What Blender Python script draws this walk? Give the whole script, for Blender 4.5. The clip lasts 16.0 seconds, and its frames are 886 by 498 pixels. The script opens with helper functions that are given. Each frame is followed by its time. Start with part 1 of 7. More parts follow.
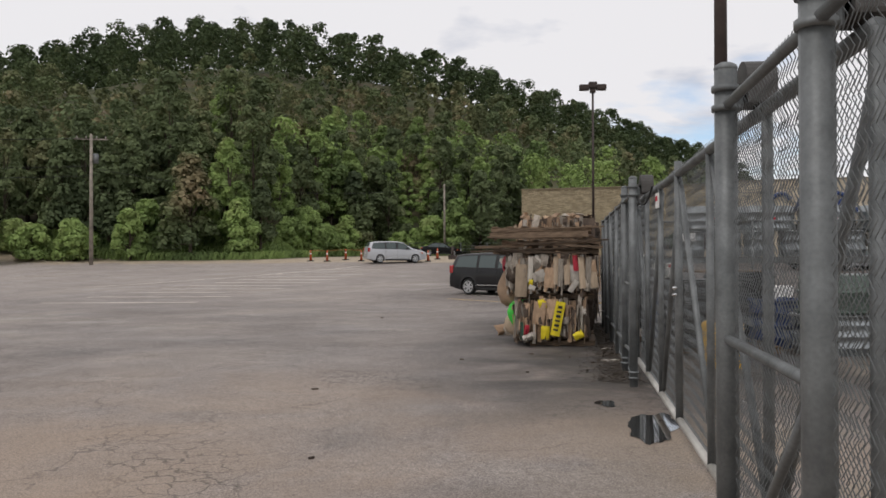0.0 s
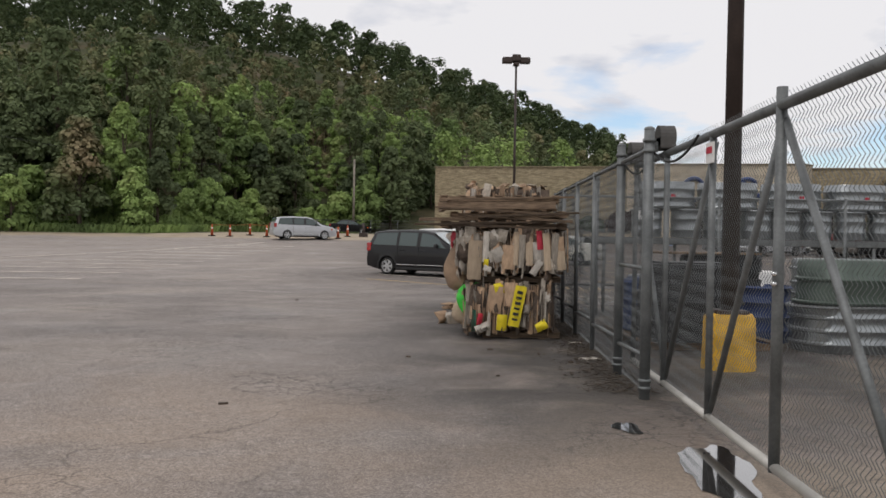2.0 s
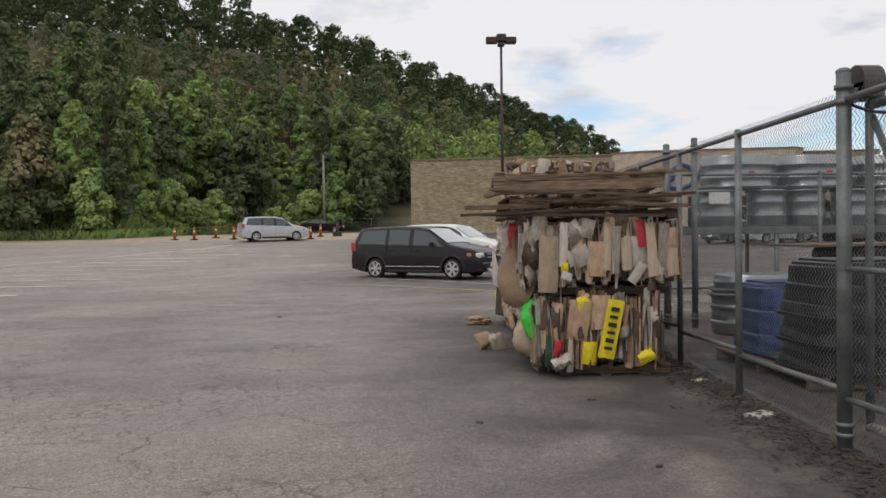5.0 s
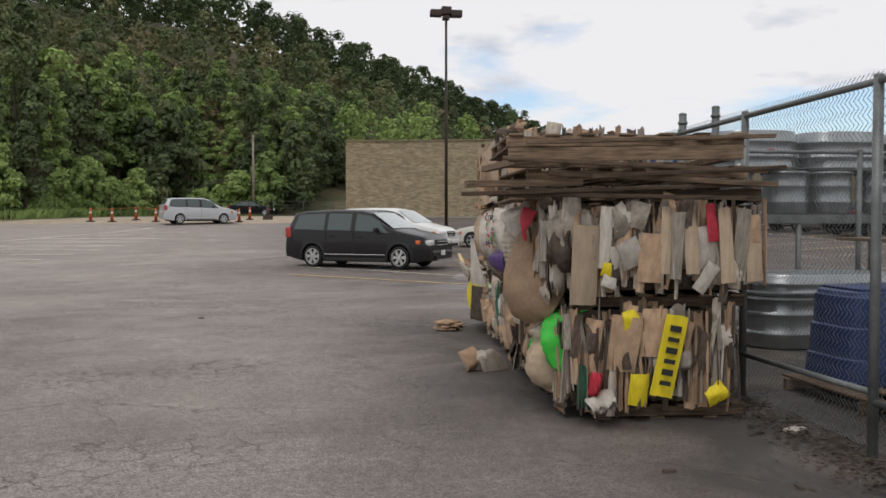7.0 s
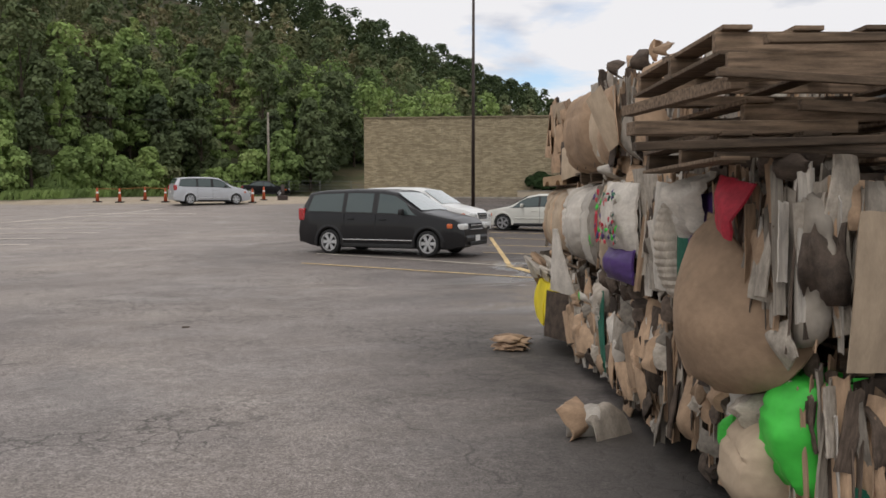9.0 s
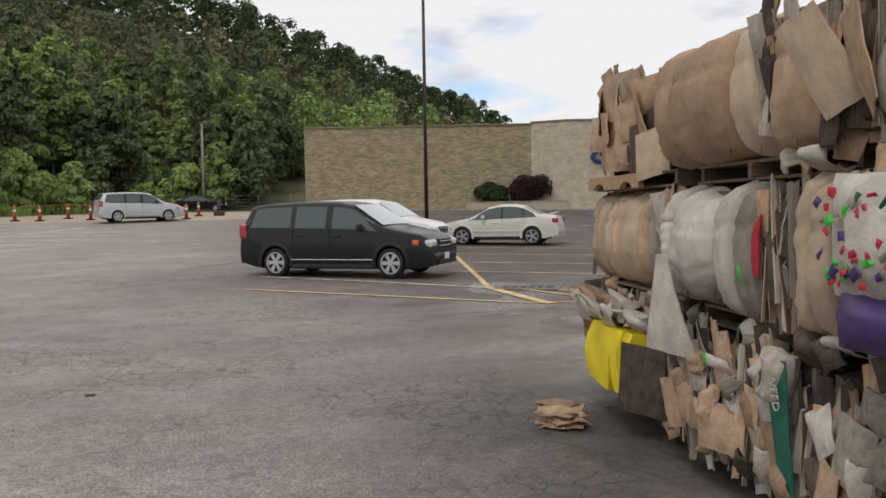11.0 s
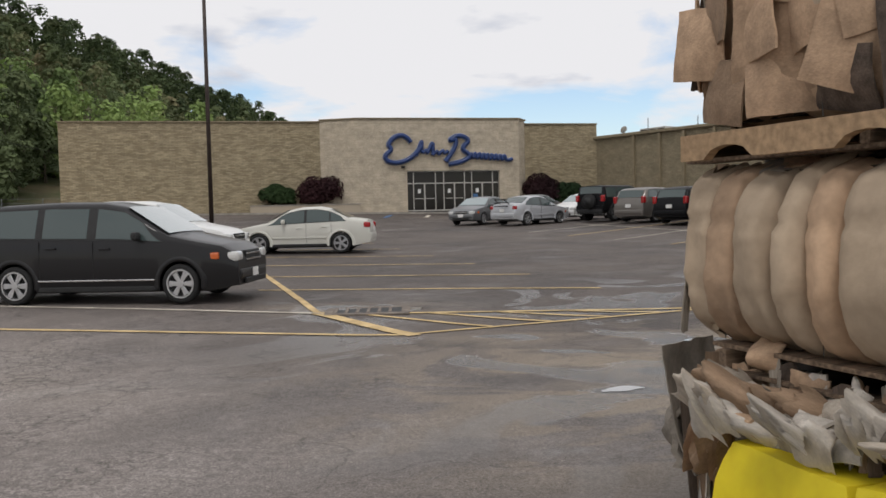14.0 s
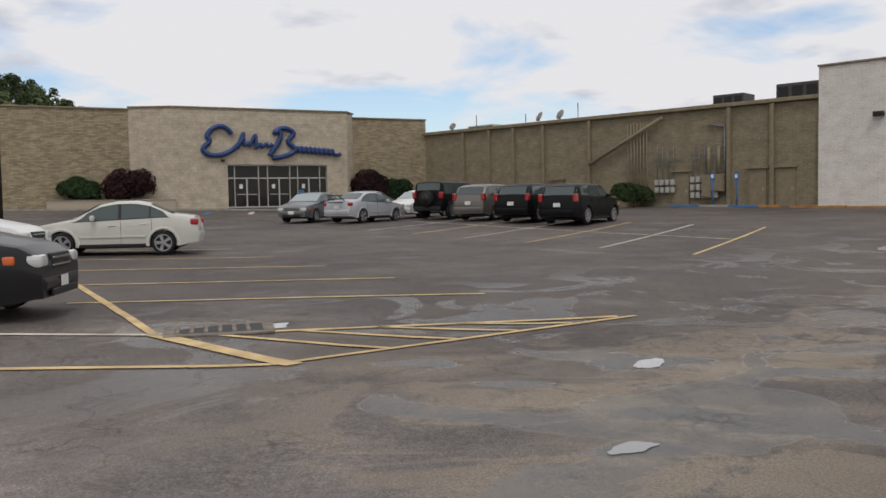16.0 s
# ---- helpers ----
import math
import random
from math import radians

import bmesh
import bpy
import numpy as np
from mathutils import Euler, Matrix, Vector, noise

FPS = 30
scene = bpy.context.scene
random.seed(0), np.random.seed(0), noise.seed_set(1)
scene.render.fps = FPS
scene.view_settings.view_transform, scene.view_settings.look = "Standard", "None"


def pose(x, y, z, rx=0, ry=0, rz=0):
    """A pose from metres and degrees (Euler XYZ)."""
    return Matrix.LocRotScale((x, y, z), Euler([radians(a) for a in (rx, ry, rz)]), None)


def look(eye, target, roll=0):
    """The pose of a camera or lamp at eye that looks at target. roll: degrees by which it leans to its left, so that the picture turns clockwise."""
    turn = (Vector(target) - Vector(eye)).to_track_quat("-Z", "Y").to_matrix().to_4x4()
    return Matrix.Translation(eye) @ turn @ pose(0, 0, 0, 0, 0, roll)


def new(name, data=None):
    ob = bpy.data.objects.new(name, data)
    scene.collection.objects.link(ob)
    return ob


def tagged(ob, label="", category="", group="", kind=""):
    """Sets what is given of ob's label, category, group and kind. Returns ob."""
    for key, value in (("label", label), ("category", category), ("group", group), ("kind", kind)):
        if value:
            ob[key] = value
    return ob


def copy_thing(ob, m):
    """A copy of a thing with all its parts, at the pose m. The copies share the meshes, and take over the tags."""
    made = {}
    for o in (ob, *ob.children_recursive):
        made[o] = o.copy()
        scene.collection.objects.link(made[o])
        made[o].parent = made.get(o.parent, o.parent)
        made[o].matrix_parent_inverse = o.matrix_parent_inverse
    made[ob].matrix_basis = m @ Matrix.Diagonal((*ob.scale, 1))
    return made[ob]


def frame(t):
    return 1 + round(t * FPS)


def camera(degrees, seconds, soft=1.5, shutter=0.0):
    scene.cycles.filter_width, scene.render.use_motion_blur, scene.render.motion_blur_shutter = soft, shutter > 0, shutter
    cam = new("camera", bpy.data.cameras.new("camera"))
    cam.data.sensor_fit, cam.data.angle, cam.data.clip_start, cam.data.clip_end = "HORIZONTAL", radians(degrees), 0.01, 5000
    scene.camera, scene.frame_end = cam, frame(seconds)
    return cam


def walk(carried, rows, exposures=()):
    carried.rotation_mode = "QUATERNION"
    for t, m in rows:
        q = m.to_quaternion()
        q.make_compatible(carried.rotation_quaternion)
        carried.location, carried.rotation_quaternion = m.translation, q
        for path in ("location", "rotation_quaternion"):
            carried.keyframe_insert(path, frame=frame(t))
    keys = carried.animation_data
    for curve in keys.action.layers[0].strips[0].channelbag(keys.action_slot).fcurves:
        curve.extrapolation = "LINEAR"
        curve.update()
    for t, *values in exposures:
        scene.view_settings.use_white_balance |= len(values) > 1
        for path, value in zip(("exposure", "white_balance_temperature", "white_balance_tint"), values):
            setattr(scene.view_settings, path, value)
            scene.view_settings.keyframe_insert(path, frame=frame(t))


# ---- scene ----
cam = camera(55.0, 16.0, soft=1.6)
PATH = [
    (0, (3.017, -0.699, 1.627), (2.188, 9.266, 1.710), -0.20),
    (0.5, (2.799, 0.111, 1.582), (1.911, 10.072, 1.614), -0.25),
    (1, (2.594, 0.664, 1.584), (1.948, 10.643, 1.622), -0.09),
    (1.5, (2.428, 1.207, 1.562), (2.300, 11.206, 1.587), -0.51),
    (2, (2.305, 1.926, 1.531), (2.595, 11.920, 1.380), 0.98),
    (2.5, (2.139, 2.466, 1.544), (2.566, 12.453, 1.270), 1.98),
    (3, (2.030, 3.117, 1.546), (2.413, 13.107, 1.309), 1.29),
    (3.5, (1.896, 3.820, 1.545), (2.290, 13.810, 1.352), 0.62),
    (4, (1.773, 4.517, 1.541), (2.275, 14.503, 1.347), 0.27),
    (4.5, (1.592, 5.208, 1.523), (2.064, 15.196, 1.369), 0.19),
    (5, (1.472, 5.887, 1.525), (2.143, 15.863, 1.334), -0.71),
    (7.5, (1.153, 9.282, 1.543), (2.678, 19.154, 1.076), 0.23),
    (8, (1.115, 10.016, 1.547), (2.548, 19.896, 0.976), 0.69),
    (8.5, (1.234, 10.902, 1.528), (2.494, 20.803, 0.910), 0.07),
    (11, (0.993, 14.573, 1.524), (2.979, 24.363, 1.061), -0.92),
    (11.5, (1.020, 15.214, 1.494), (3.377, 24.920, 1.008), -0.50),
    (12, (1.044, 15.956, 1.497), (3.671, 25.595, 1.055), 0.01),
    (12.5, (1.081, 16.610, 1.520), (4.164, 26.116, 1.172), -0.91),
    (13, (1.109, 17.284, 1.524), (4.669, 26.620, 1.096), -1.69),
    (13.5, (1.119, 17.934, 1.510), (5.046, 27.114, 0.963), -1.97),
    (14, (1.224, 18.615, 1.489), (5.665, 27.562, 1.027), -1.32),
    (14.5, (1.330, 19.461, 1.461), (6.373, 28.087, 1.070), -0.89),
    (15, (1.425, 20.038, 1.446), (6.821, 28.442, 0.957), -0.79),
    (15.5, (1.511, 20.598, 1.429), (7.303, 28.717, 0.695), -0.95),
    (16, (1.656, 21.117, 1.441), (7.910, 28.902, 0.913), -0.98),
]
walk(cam, [(t, look(eye, target, roll)) for t, eye, target, roll in PATH],
     [(0, -0.05, 6400, 13), (5, -0.02, 6400, 12), (8, 0.0, 6400, 12), (12.5, 0.04, 6400, 12), (14, -0.04, 6380, 12), (16, -0.12, 6350, 12)])

# ---------------------------------------------------------------- world and sun
world = bpy.data.worlds.new("sky_world")
scene.world = world
world.use_nodes = True
wn, wl = world.node_tree.nodes, world.node_tree.links
wn.clear()
SUN_EL, SUN_AZ = radians(58), radians(215)
sky = wn.new("ShaderNodeTexSky")
sky.sky_type, sky.sun_disc, sky.sun_elevation, sky.sun_rotation = "NISHITA", False, SUN_EL, SUN_AZ
tc = wn.new("ShaderNodeTexCoord")
sep = wn.new("ShaderNodeSeparateXYZ")
wl.new(tc.outputs["Generated"], sep.inputs[0])
lift = wn.new("ShaderNodeMath"); lift.operation = "ADD"; lift.inputs[1].default_value = 0.16
absz = wn.new("ShaderNodeMath"); absz.operation = "ABSOLUTE"
wl.new(sep.outputs[2], absz.inputs[0]); wl.new(absz.outputs[0], lift.inputs[0])
divs = []
for k in (0, 1):
    d = wn.new("ShaderNodeMath"); d.operation = "DIVIDE"
    wl.new(sep.outputs[k], d.inputs[0]); wl.new(lift.outputs[0], d.inputs[1]); divs.append(d)
comb = wn.new("ShaderNodeCombineXYZ")
wl.new(divs[0].outputs[0], comb.inputs[0]); wl.new(divs[1].outputs[0], comb.inputs[1])
cl = wn.new("ShaderNodeTexNoise")
cl.inputs["Scale"].default_value, cl.inputs["Detail"].default_value, cl.inputs["Roughness"].default_value = 1.15, 7.0, 0.55
cl.inputs["Distortion"].default_value = 0.25
wl.new(comb.outputs[0], cl.inputs["Vector"])
cr = wn.new("ShaderNodeValToRGB")
cr.color_ramp.elements[0].position, cr.color_ramp.elements[1].position = 0.42, 0.56
low = wn.new("ShaderNodeMath"); low.operation = "MULTIPLY_ADD"; low.inputs[1].default_value, low.inputs[2].default_value = 0.95, -0.075
wl.new(absz.outputs[0], low.inputs[0])
cover = wn.new("ShaderNodeMath"); cover.operation = "ADD"
wl.new(cl.outputs["Fac"], cover.inputs[0]); wl.new(low.outputs[0], cover.inputs[1])
wl.new(cover.outputs[0], cr.inputs[0])
cl2 = wn.new("ShaderNodeTexNoise")
cl2.inputs["Scale"].default_value, cl2.inputs["Detail"].default_value = 2.4, 5.0
wl.new(comb.outputs[0], cl2.inputs["Vector"])
cr2 = wn.new("ShaderNodeValToRGB")
cr2.color_ramp.elements[0].position, cr2.color_ramp.elements[0].color = 0.27, (0.60, 0.63, 0.69, 1)
cr2.color_ramp.elements[1].position, cr2.color_ramp.elements[1].color = 0.41, (0.86, 0.855, 0.852, 1)
wl.new(cl2.outputs["Fac"], cr2.inputs[0])
dim = wn.new("ShaderNodeMixRGB"); dim.blend_type = "MULTIPLY"; dim.inputs[0].default_value = 1.0
dim.inputs[2].default_value = (0.15, 0.15, 0.15, 1)
wl.new(sky.outputs[0], dim.inputs[1])
mixc = wn.new("ShaderNodeMixRGB")
wl.new(cr.outputs[0], mixc.inputs[0]); wl.new(dim.outputs[0], mixc.inputs[1]); wl.new(cr2.outputs[0], mixc.inputs[2])
bg = wn.new("ShaderNodeBackground"); bg.inputs["Strength"].default_value = 1.0
wo = wn.new("ShaderNodeOutputWorld")
wl.new(mixc.outputs[0], bg.inputs["Color"]); wl.new(bg.outputs[0], wo.inputs[0])

sun = new("sun", bpy.data.lights.new("sun", "SUN"))
sun.data.energy, sun.data.angle, sun.data.color = 0.9, radians(14), (1.0, 0.96, 0.9)
sun.matrix_basis = look((0, 0, 0), (-math.sin(SUN_AZ) * math.cos(SUN_EL), -math.cos(SUN_AZ) * math.cos(SUN_EL), -math.sin(SUN_EL)))
sun.location = (-20, -20, 60)


# ---------------------------------------------------------------- materials
def material(name, color, rough=0.8, metal=0.0, var=0.25, scale=8.0, fine=60.0, bump=0.1, color2=None, spec=0.4, rand=0.0, obj=True, stretch=None, clear=0.0):
    """A plain surface with variation at two scales, fine relief and (rand) a tint that differs from object to object."""
    m = bpy.data.materials.new(name); m.use_nodes = True
    n, l = m.node_tree.nodes, m.node_tree.links
    b = n["Principled BSDF"]
    c = n.new("ShaderNodeTexCoord")
    src = c.outputs["Object" if obj else "Generated"]
    if stretch:
        mp = n.new("ShaderNodeMapping"); mp.inputs["Scale"].default_value = stretch
        l.new(src, mp.inputs[0]); src = mp.outputs[0]
    t1, t2 = n.new("ShaderNodeTexNoise"), n.new("ShaderNodeTexNoise")
    for t, s in ((t1, scale), (t2, fine)):
        t.inputs["Scale"].default_value, t.inputs["Detail"].default_value = s, 4.0
        l.new(src, t.inputs["Vector"])
    r = n.new("ShaderNodeValToRGB")
    c2 = color2 or tuple(v * (1 - var) for v in color)
    r.color_ramp.elements[0].position, r.color_ramp.elements[0].color = 0.35, (*c2, 1)
    r.color_ramp.elements[1].position, r.color_ramp.elements[1].color = 0.65, (*color, 1)
    l.new(t1.outputs["Fac"], r.inputs[0])
    mx = n.new("ShaderNodeMixRGB"); mx.blend_type = "OVERLAY"; mx.inputs[0].default_value = min(1.0, var)
    l.new(r.outputs[0], mx.inputs[1]); l.new(t2.outputs["Color"], mx.inputs[2])
    bw = n.new("ShaderNodeRGBToBW"); l.new(t2.outputs["Color"], bw.inputs[0]); l.new(bw.outputs[0], mx.inputs[2])
    out = mx.outputs[0]
    if rand:
        oi = n.new("ShaderNodeObjectInfo")
        hs = n.new("ShaderNodeHueSaturation")
        mr = n.new("ShaderNodeMapRange"); mr.inputs["To Min"].default_value, mr.inputs["To Max"].default_value = 1 - rand, 1 + rand
        l.new(oi.outputs["Random"], mr.inputs["Value"]); l.new(mr.outputs[0], hs.inputs["Value"]); l.new(out, hs.inputs["Color"])
        out = hs.outputs[0]
    l.new(out, b.inputs["Base Color"])
    b.inputs["Roughness"].default_value, b.inputs["Metallic"].default_value = rough, metal
    b.inputs["Specular IOR Level"].default_value = spec
    b.inputs["Coat Weight"].default_value = clear
    b.inputs["Coat Roughness"].default_value = 0.06
    if bump:
        bp = n.new("ShaderNodeBump"); bp.inputs["Strength"].default_value, bp.inputs["Distance"].default_value = bump, 0.02
        l.new(t2.outputs["Fac"], bp.inputs["Height"]); l.new(bp.outputs[0], b.inputs["Normal"])
    return m


def math_node(n, l, op, a, b=None):
    k = n.new("ShaderNodeMath"); k.operation = op
    for i, v in enumerate((a, b)):
        if v is None:
            continue
        if isinstance(v, (int, float)):
            k.inputs[i].default_value = v
        else:
            l.new(v, k.inputs[i])
    return k.outputs[0]


def ground_material():
    """Worn asphalt with cracks, damp and dusty patches, running out into tan gravel and then into grass and forest floor."""
    m = bpy.data.materials.new("ground"); m.use_nodes = True
    n, l = m.node_tree.nodes, m.node_tree.links
    b = n["Principled BSDF"]
    g = n.new("ShaderNodeNewGeometry")
    P = g.outputs["Position"]
    sp = n.new("ShaderNodeSeparateXYZ"); l.new(P, sp.inputs[0])

    def noise_tex(scale, detail=5.0, rough=0.55, dist=0.0):
        t = n.new("ShaderNodeTexNoise")
        for k, v in (("Scale", scale), ("Detail", detail), ("Roughness", rough), ("Distortion", dist)):
            t.inputs[k].default_value = v
        l.new(P, t.inputs["Vector"])
        return t.outputs["Fac"]

    def ramp(fac, *stops):
        r = n.new("ShaderNodeValToRGB")
        e = r.color_ramp.elements
        while len(e) < len(stops):
            e.new(0.5)
        for k, (p, c) in zip(e, stops):
            k.position, k.color = p, (*c, 1) if isinstance(c, tuple) else (c, c, c, 1)
        l.new(fac, r.inputs[0])
        return r.outputs[0]

    def mix(f, a, c, kind="MIX"):
        k = n.new("ShaderNodeMixRGB"); k.blend_type = kind
        for i, v in enumerate((f, a, c)):
            if isinstance(v, (int, float)):
                k.inputs[i].default_value = v
            elif isinstance(v, tuple):
                k.inputs[i].default_value = (*v, 1)
            else:
                l.new(v, k.inputs[i])
        return k.outputs[0]

    big = ramp(noise_tex(0.16, 6, 0.6, 0.6), (0.34, (0.155, 0.138, 0.129)), (0.52, (0.225, 0.200, 0.186)), (0.68, (0.285, 0.250, 0.220)))
    mid = ramp(noise_tex(1.1, 6, 0.65), (0.3, 0.38), (0.7, 0.64))
    c = mix(0.75, big, mid, "OVERLAY")
    coarse = noise_tex(13, 5, 0.7)
    c = mix(0.6, c, ramp(coarse, (0.3, 0.25), (0.7, 0.75)), "OVERLAY")
    grain = noise_tex(60, 3, 0.75)
    speck = noise_tex(260, 2, 0.6)
    c = mix(0.8, c, ramp(grain, (0.34, 0.15), (0.66, 0.85)), "OVERLAY")
    c = mix(0.75, c, ramp(speck, (0.42, 0.28), (0.72, 1.0)), "OVERLAY")
    # the store's part of the lot is laid in a darker, browner asphalt
    dz = n.new("ShaderNodeMapRange"); dz.inputs["From Min"].default_value, dz.inputs["From Max"].default_value = -3.5, 5.0
    l.new(math_node(n, l, "ADD", math_node(n, l, "SUBTRACT", math_node(n, l, "ADD", math_node(n, l, "MULTIPLY", sp.outputs[0], 1.0), math_node(n, l, "MULTIPLY", sp.outputs[1], 0.32)), 11.5), math_node(n, l, "MULTIPLY", math_node(n, l, "SUBTRACT", noise_tex(0.2, 5), 0.5), 8.0)), dz.inputs["Value"])
    c = mix(math_node(n, l, "MULTIPLY", dz.outputs[0], 0.9), c, mix(1.0, c, (0.29, 0.273, 0.266), "MULTIPLY"))
    # the open far side of the lot is mixed towards a paler tone
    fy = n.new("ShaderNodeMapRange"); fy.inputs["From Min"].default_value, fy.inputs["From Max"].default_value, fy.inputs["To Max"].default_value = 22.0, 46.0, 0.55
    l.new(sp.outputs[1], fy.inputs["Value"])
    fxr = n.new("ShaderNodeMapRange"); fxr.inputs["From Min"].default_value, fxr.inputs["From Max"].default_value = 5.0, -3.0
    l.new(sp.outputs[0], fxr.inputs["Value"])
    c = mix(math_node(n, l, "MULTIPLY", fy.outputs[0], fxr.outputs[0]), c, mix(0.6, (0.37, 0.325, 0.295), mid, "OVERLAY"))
    # dusty tan wear beside the gate and in the wheel tracks
    dust = ramp(noise_tex(0.30, 5, 0.6, 0.4), (0.36, 0.12), (0.58, 1.0))
    nearg = n.new("ShaderNodeMapRange"); nearg.inputs["From Min"].default_value, nearg.inputs["From Max"].default_value = 13.0, 7.0
    l.new(sp.outputs[1], nearg.inputs["Value"])
    nearx = n.new("ShaderNodeMapRange"); nearx.inputs["From Min"].default_value, nearx.inputs["From Max"].default_value, nearx.inputs["To Min"].default_value = -5.0, -0.5, 0.15
    l.new(sp.outputs[0], nearx.inputs["Value"])
    c = mix(math_node(n, l, "MULTIPLY", math_node(n, l, "ADD", math_node(n, l, "MULTIPLY", math_node(n, l, "MULTIPLY", nearg.outputs[0], 0.72), nearx.outputs[0]), 0.12), dust), c, mix(0.75, (0.31, 0.236, 0.178), ramp(grain, (0.30, 0.22), (0.70, 0.78)), "OVERLAY"))
    ty = n.new("ShaderNodeMapRange"); ty.inputs["From Min"].default_value, ty.inputs["From Max"].default_value = 29.0, 25.5
    l.new(sp.outputs[1], ty.inputs["Value"])
    tx = n.new("ShaderNodeMapRange"); tx.inputs["From Min"].default_value, tx.inputs["From Max"].default_value = 2.5, 5.5
    l.new(sp.outputs[0], tx.inputs["Value"])
    wy = n.new("ShaderNodeMapRange"); wy.inputs["From Min"].default_value, wy.inputs["From Max"].default_value = 34.0, 31.0
    wy2 = n.new("ShaderNodeMapRange"); wy2.inputs["From Min"].default_value, wy2.inputs["From Max"].default_value = 21.0, 23.5
    l.new(sp.outputs[1], wy.inputs["Value"]); l.new(sp.outputs[1], wy2.inputs["Value"])
    dust2 = ramp(noise_tex(0.42, 7, 0.68, 1.0), (0.465, 0.0), (0.51, 1.0))
    c = mix(math_node(n, l, "MULTIPLY", math_node(n, l, "MULTIPLY", tx.outputs[0], ty.outputs[0]), math_node(n, l, "MULTIPLY", dust2, 0.75)), c, mix(0.75, (0.265, 0.215, 0.16), ramp(grain, (0.30, 0.22), (0.70, 0.78)), "OVERLAY"))
    damp = math_node(n, l, "MULTIPLY", math_node(n, l, "MULTIPLY", tx.outputs[0], math_node(n, l, "MULTIPLY", wy.outputs[0], wy2.outputs[0])), ramp(noise_tex(0.5, 4, 0.5, 1.1), (0.53, 0.0), (0.575, 1.0)))
    c = mix(math_node(n, l, "MULTIPLY", damp, 0.55), c, (0.085, 0.08, 0.077))
    # shallow basins that hold silt: a smooth damp middle inside a ring of tan dust
    warp = n.new("ShaderNodeTexNoise"); warp.inputs["Scale"].default_value, warp.inputs["Detail"].default_value = 1.6, 5
    l.new(P, warp.inputs["Vector"])
    wsub = n.new("ShaderNodeVectorMath"); wsub.operation = "SUBTRACT"; wsub.inputs[1].default_value = (0.5, 0.5, 0.5)
    l.new(warp.outputs["Color"], wsub.inputs[0])
    wsc = n.new("ShaderNodeVectorMath"); wsc.operation = "SCALE"; wsc.inputs["Scale"].default_value = 0.9
    l.new(wsub.outputs[0], wsc.inputs[0])
    wp_ = n.new("ShaderNodeVectorMath"); wp_.operation = "ADD"; l.new(P, wp_.inputs[0]); l.new(wsc.outputs[0], wp_.inputs[1])
    basin = None
    for cx, cy, rx, ry, rz in ((7.0, 24.1, 1.35, 0.30, -1.15), (6.62, 27.75, 0.46, 0.24, -0.67), (6.65, 26.35, 0.50, 0.15, -0.75), (8.2, 26.2, 0.55, 0.32, -0.6), (5.85, 24.47, 0.34, 0.18, -0.6), (8.0, 23.0, 0.9, 0.22, -0.9), (7.6, 29.9, 0.6, 0.2, -0.5), (8.9, 24.9, 0.7, 0.2, -0.7), (6.0, 31.6, 0.9, 0.35, -0.4)):
        mp = n.new("ShaderNodeMapping"); mp.vector_type = "TEXTURE"
        mp.inputs["Location"].default_value, mp.inputs["Rotation"].default_value, mp.inputs["Scale"].default_value = (cx, cy, 0), (0, 0, rz), (rx, ry, 1000)
        l.new(wp_.outputs[0], mp.inputs[0])
        ln_ = n.new("ShaderNodeVectorMath"); ln_.operation = "LENGTH"; l.new(mp.outputs[0], ln_.inputs[0])
        basin = ln_.outputs["Value"] if basin is None else math_node(n, l, "MINIMUM", basin, ln_.outputs["Value"])
    silt = math_node(n, l, "MULTIPLY", ramp(math_node(n, l, "MULTIPLY", basin, 0.25), (0.22, 1.0), (0.72, 0.0)), ramp(noise_tex(1.3, 5, 0.6), (0.40, 0.15), (0.55, 1.0)))
    c = mix(math_node(n, l, "MULTIPLY", silt, 0.6), c, mix(0.75, (0.26, 0.212, 0.16), ramp(grain, (0.30, 0.22), (0.70, 0.78)), "OVERLAY"))
    pool = ramp(basin, (0.82, 1.0), (1.02, 0.0))
    c = mix(math_node(n, l, "MULTIPLY", pool, 0.85), c, (0.115, 0.112, 0.11))
    damp = math_node(n, l, "MAXIMUM", damp, pool)
    # patchy darker ground along the bales and fence
    dark_patch = ramp(noise_tex(0.55, 5, 0.6, 0.5), (0.30, 0.25), (0.52, 1.0))
    ox = n.new("ShaderNodeMapRange"); ox.inputs["From Min"].default_value, ox.inputs["From Max"].default_value = 1.1, 3.0
    l.new(sp.outputs[0], ox.inputs["Value"])
    oy = n.new("ShaderNodeMapRange"); oy.inputs["From Min"].default_value, oy.inputs["From Max"].default_value = 24.0, 20.0
    l.new(sp.outputs[1], oy.inputs["Value"])
    oy2 = n.new("ShaderNodeMapRange"); oy2.inputs["From Min"].default_value, oy2.inputs["From Max"].default_value = 6.2, 10.2
    l.new(sp.outputs[1], oy2.inputs["Value"]); dark_patch = math_node(n, l, "MULTIPLY", dark_patch, oy2.outputs[0])
    c = mix(math_node(n, l, "MULTIPLY", math_node(n, l, "MULTIPLY", ox.outputs[0], oy.outputs[0]), math_node(n, l, "MULTIPLY", dark_patch, 0.85)), c, (0.035, 0.032, 0.030))
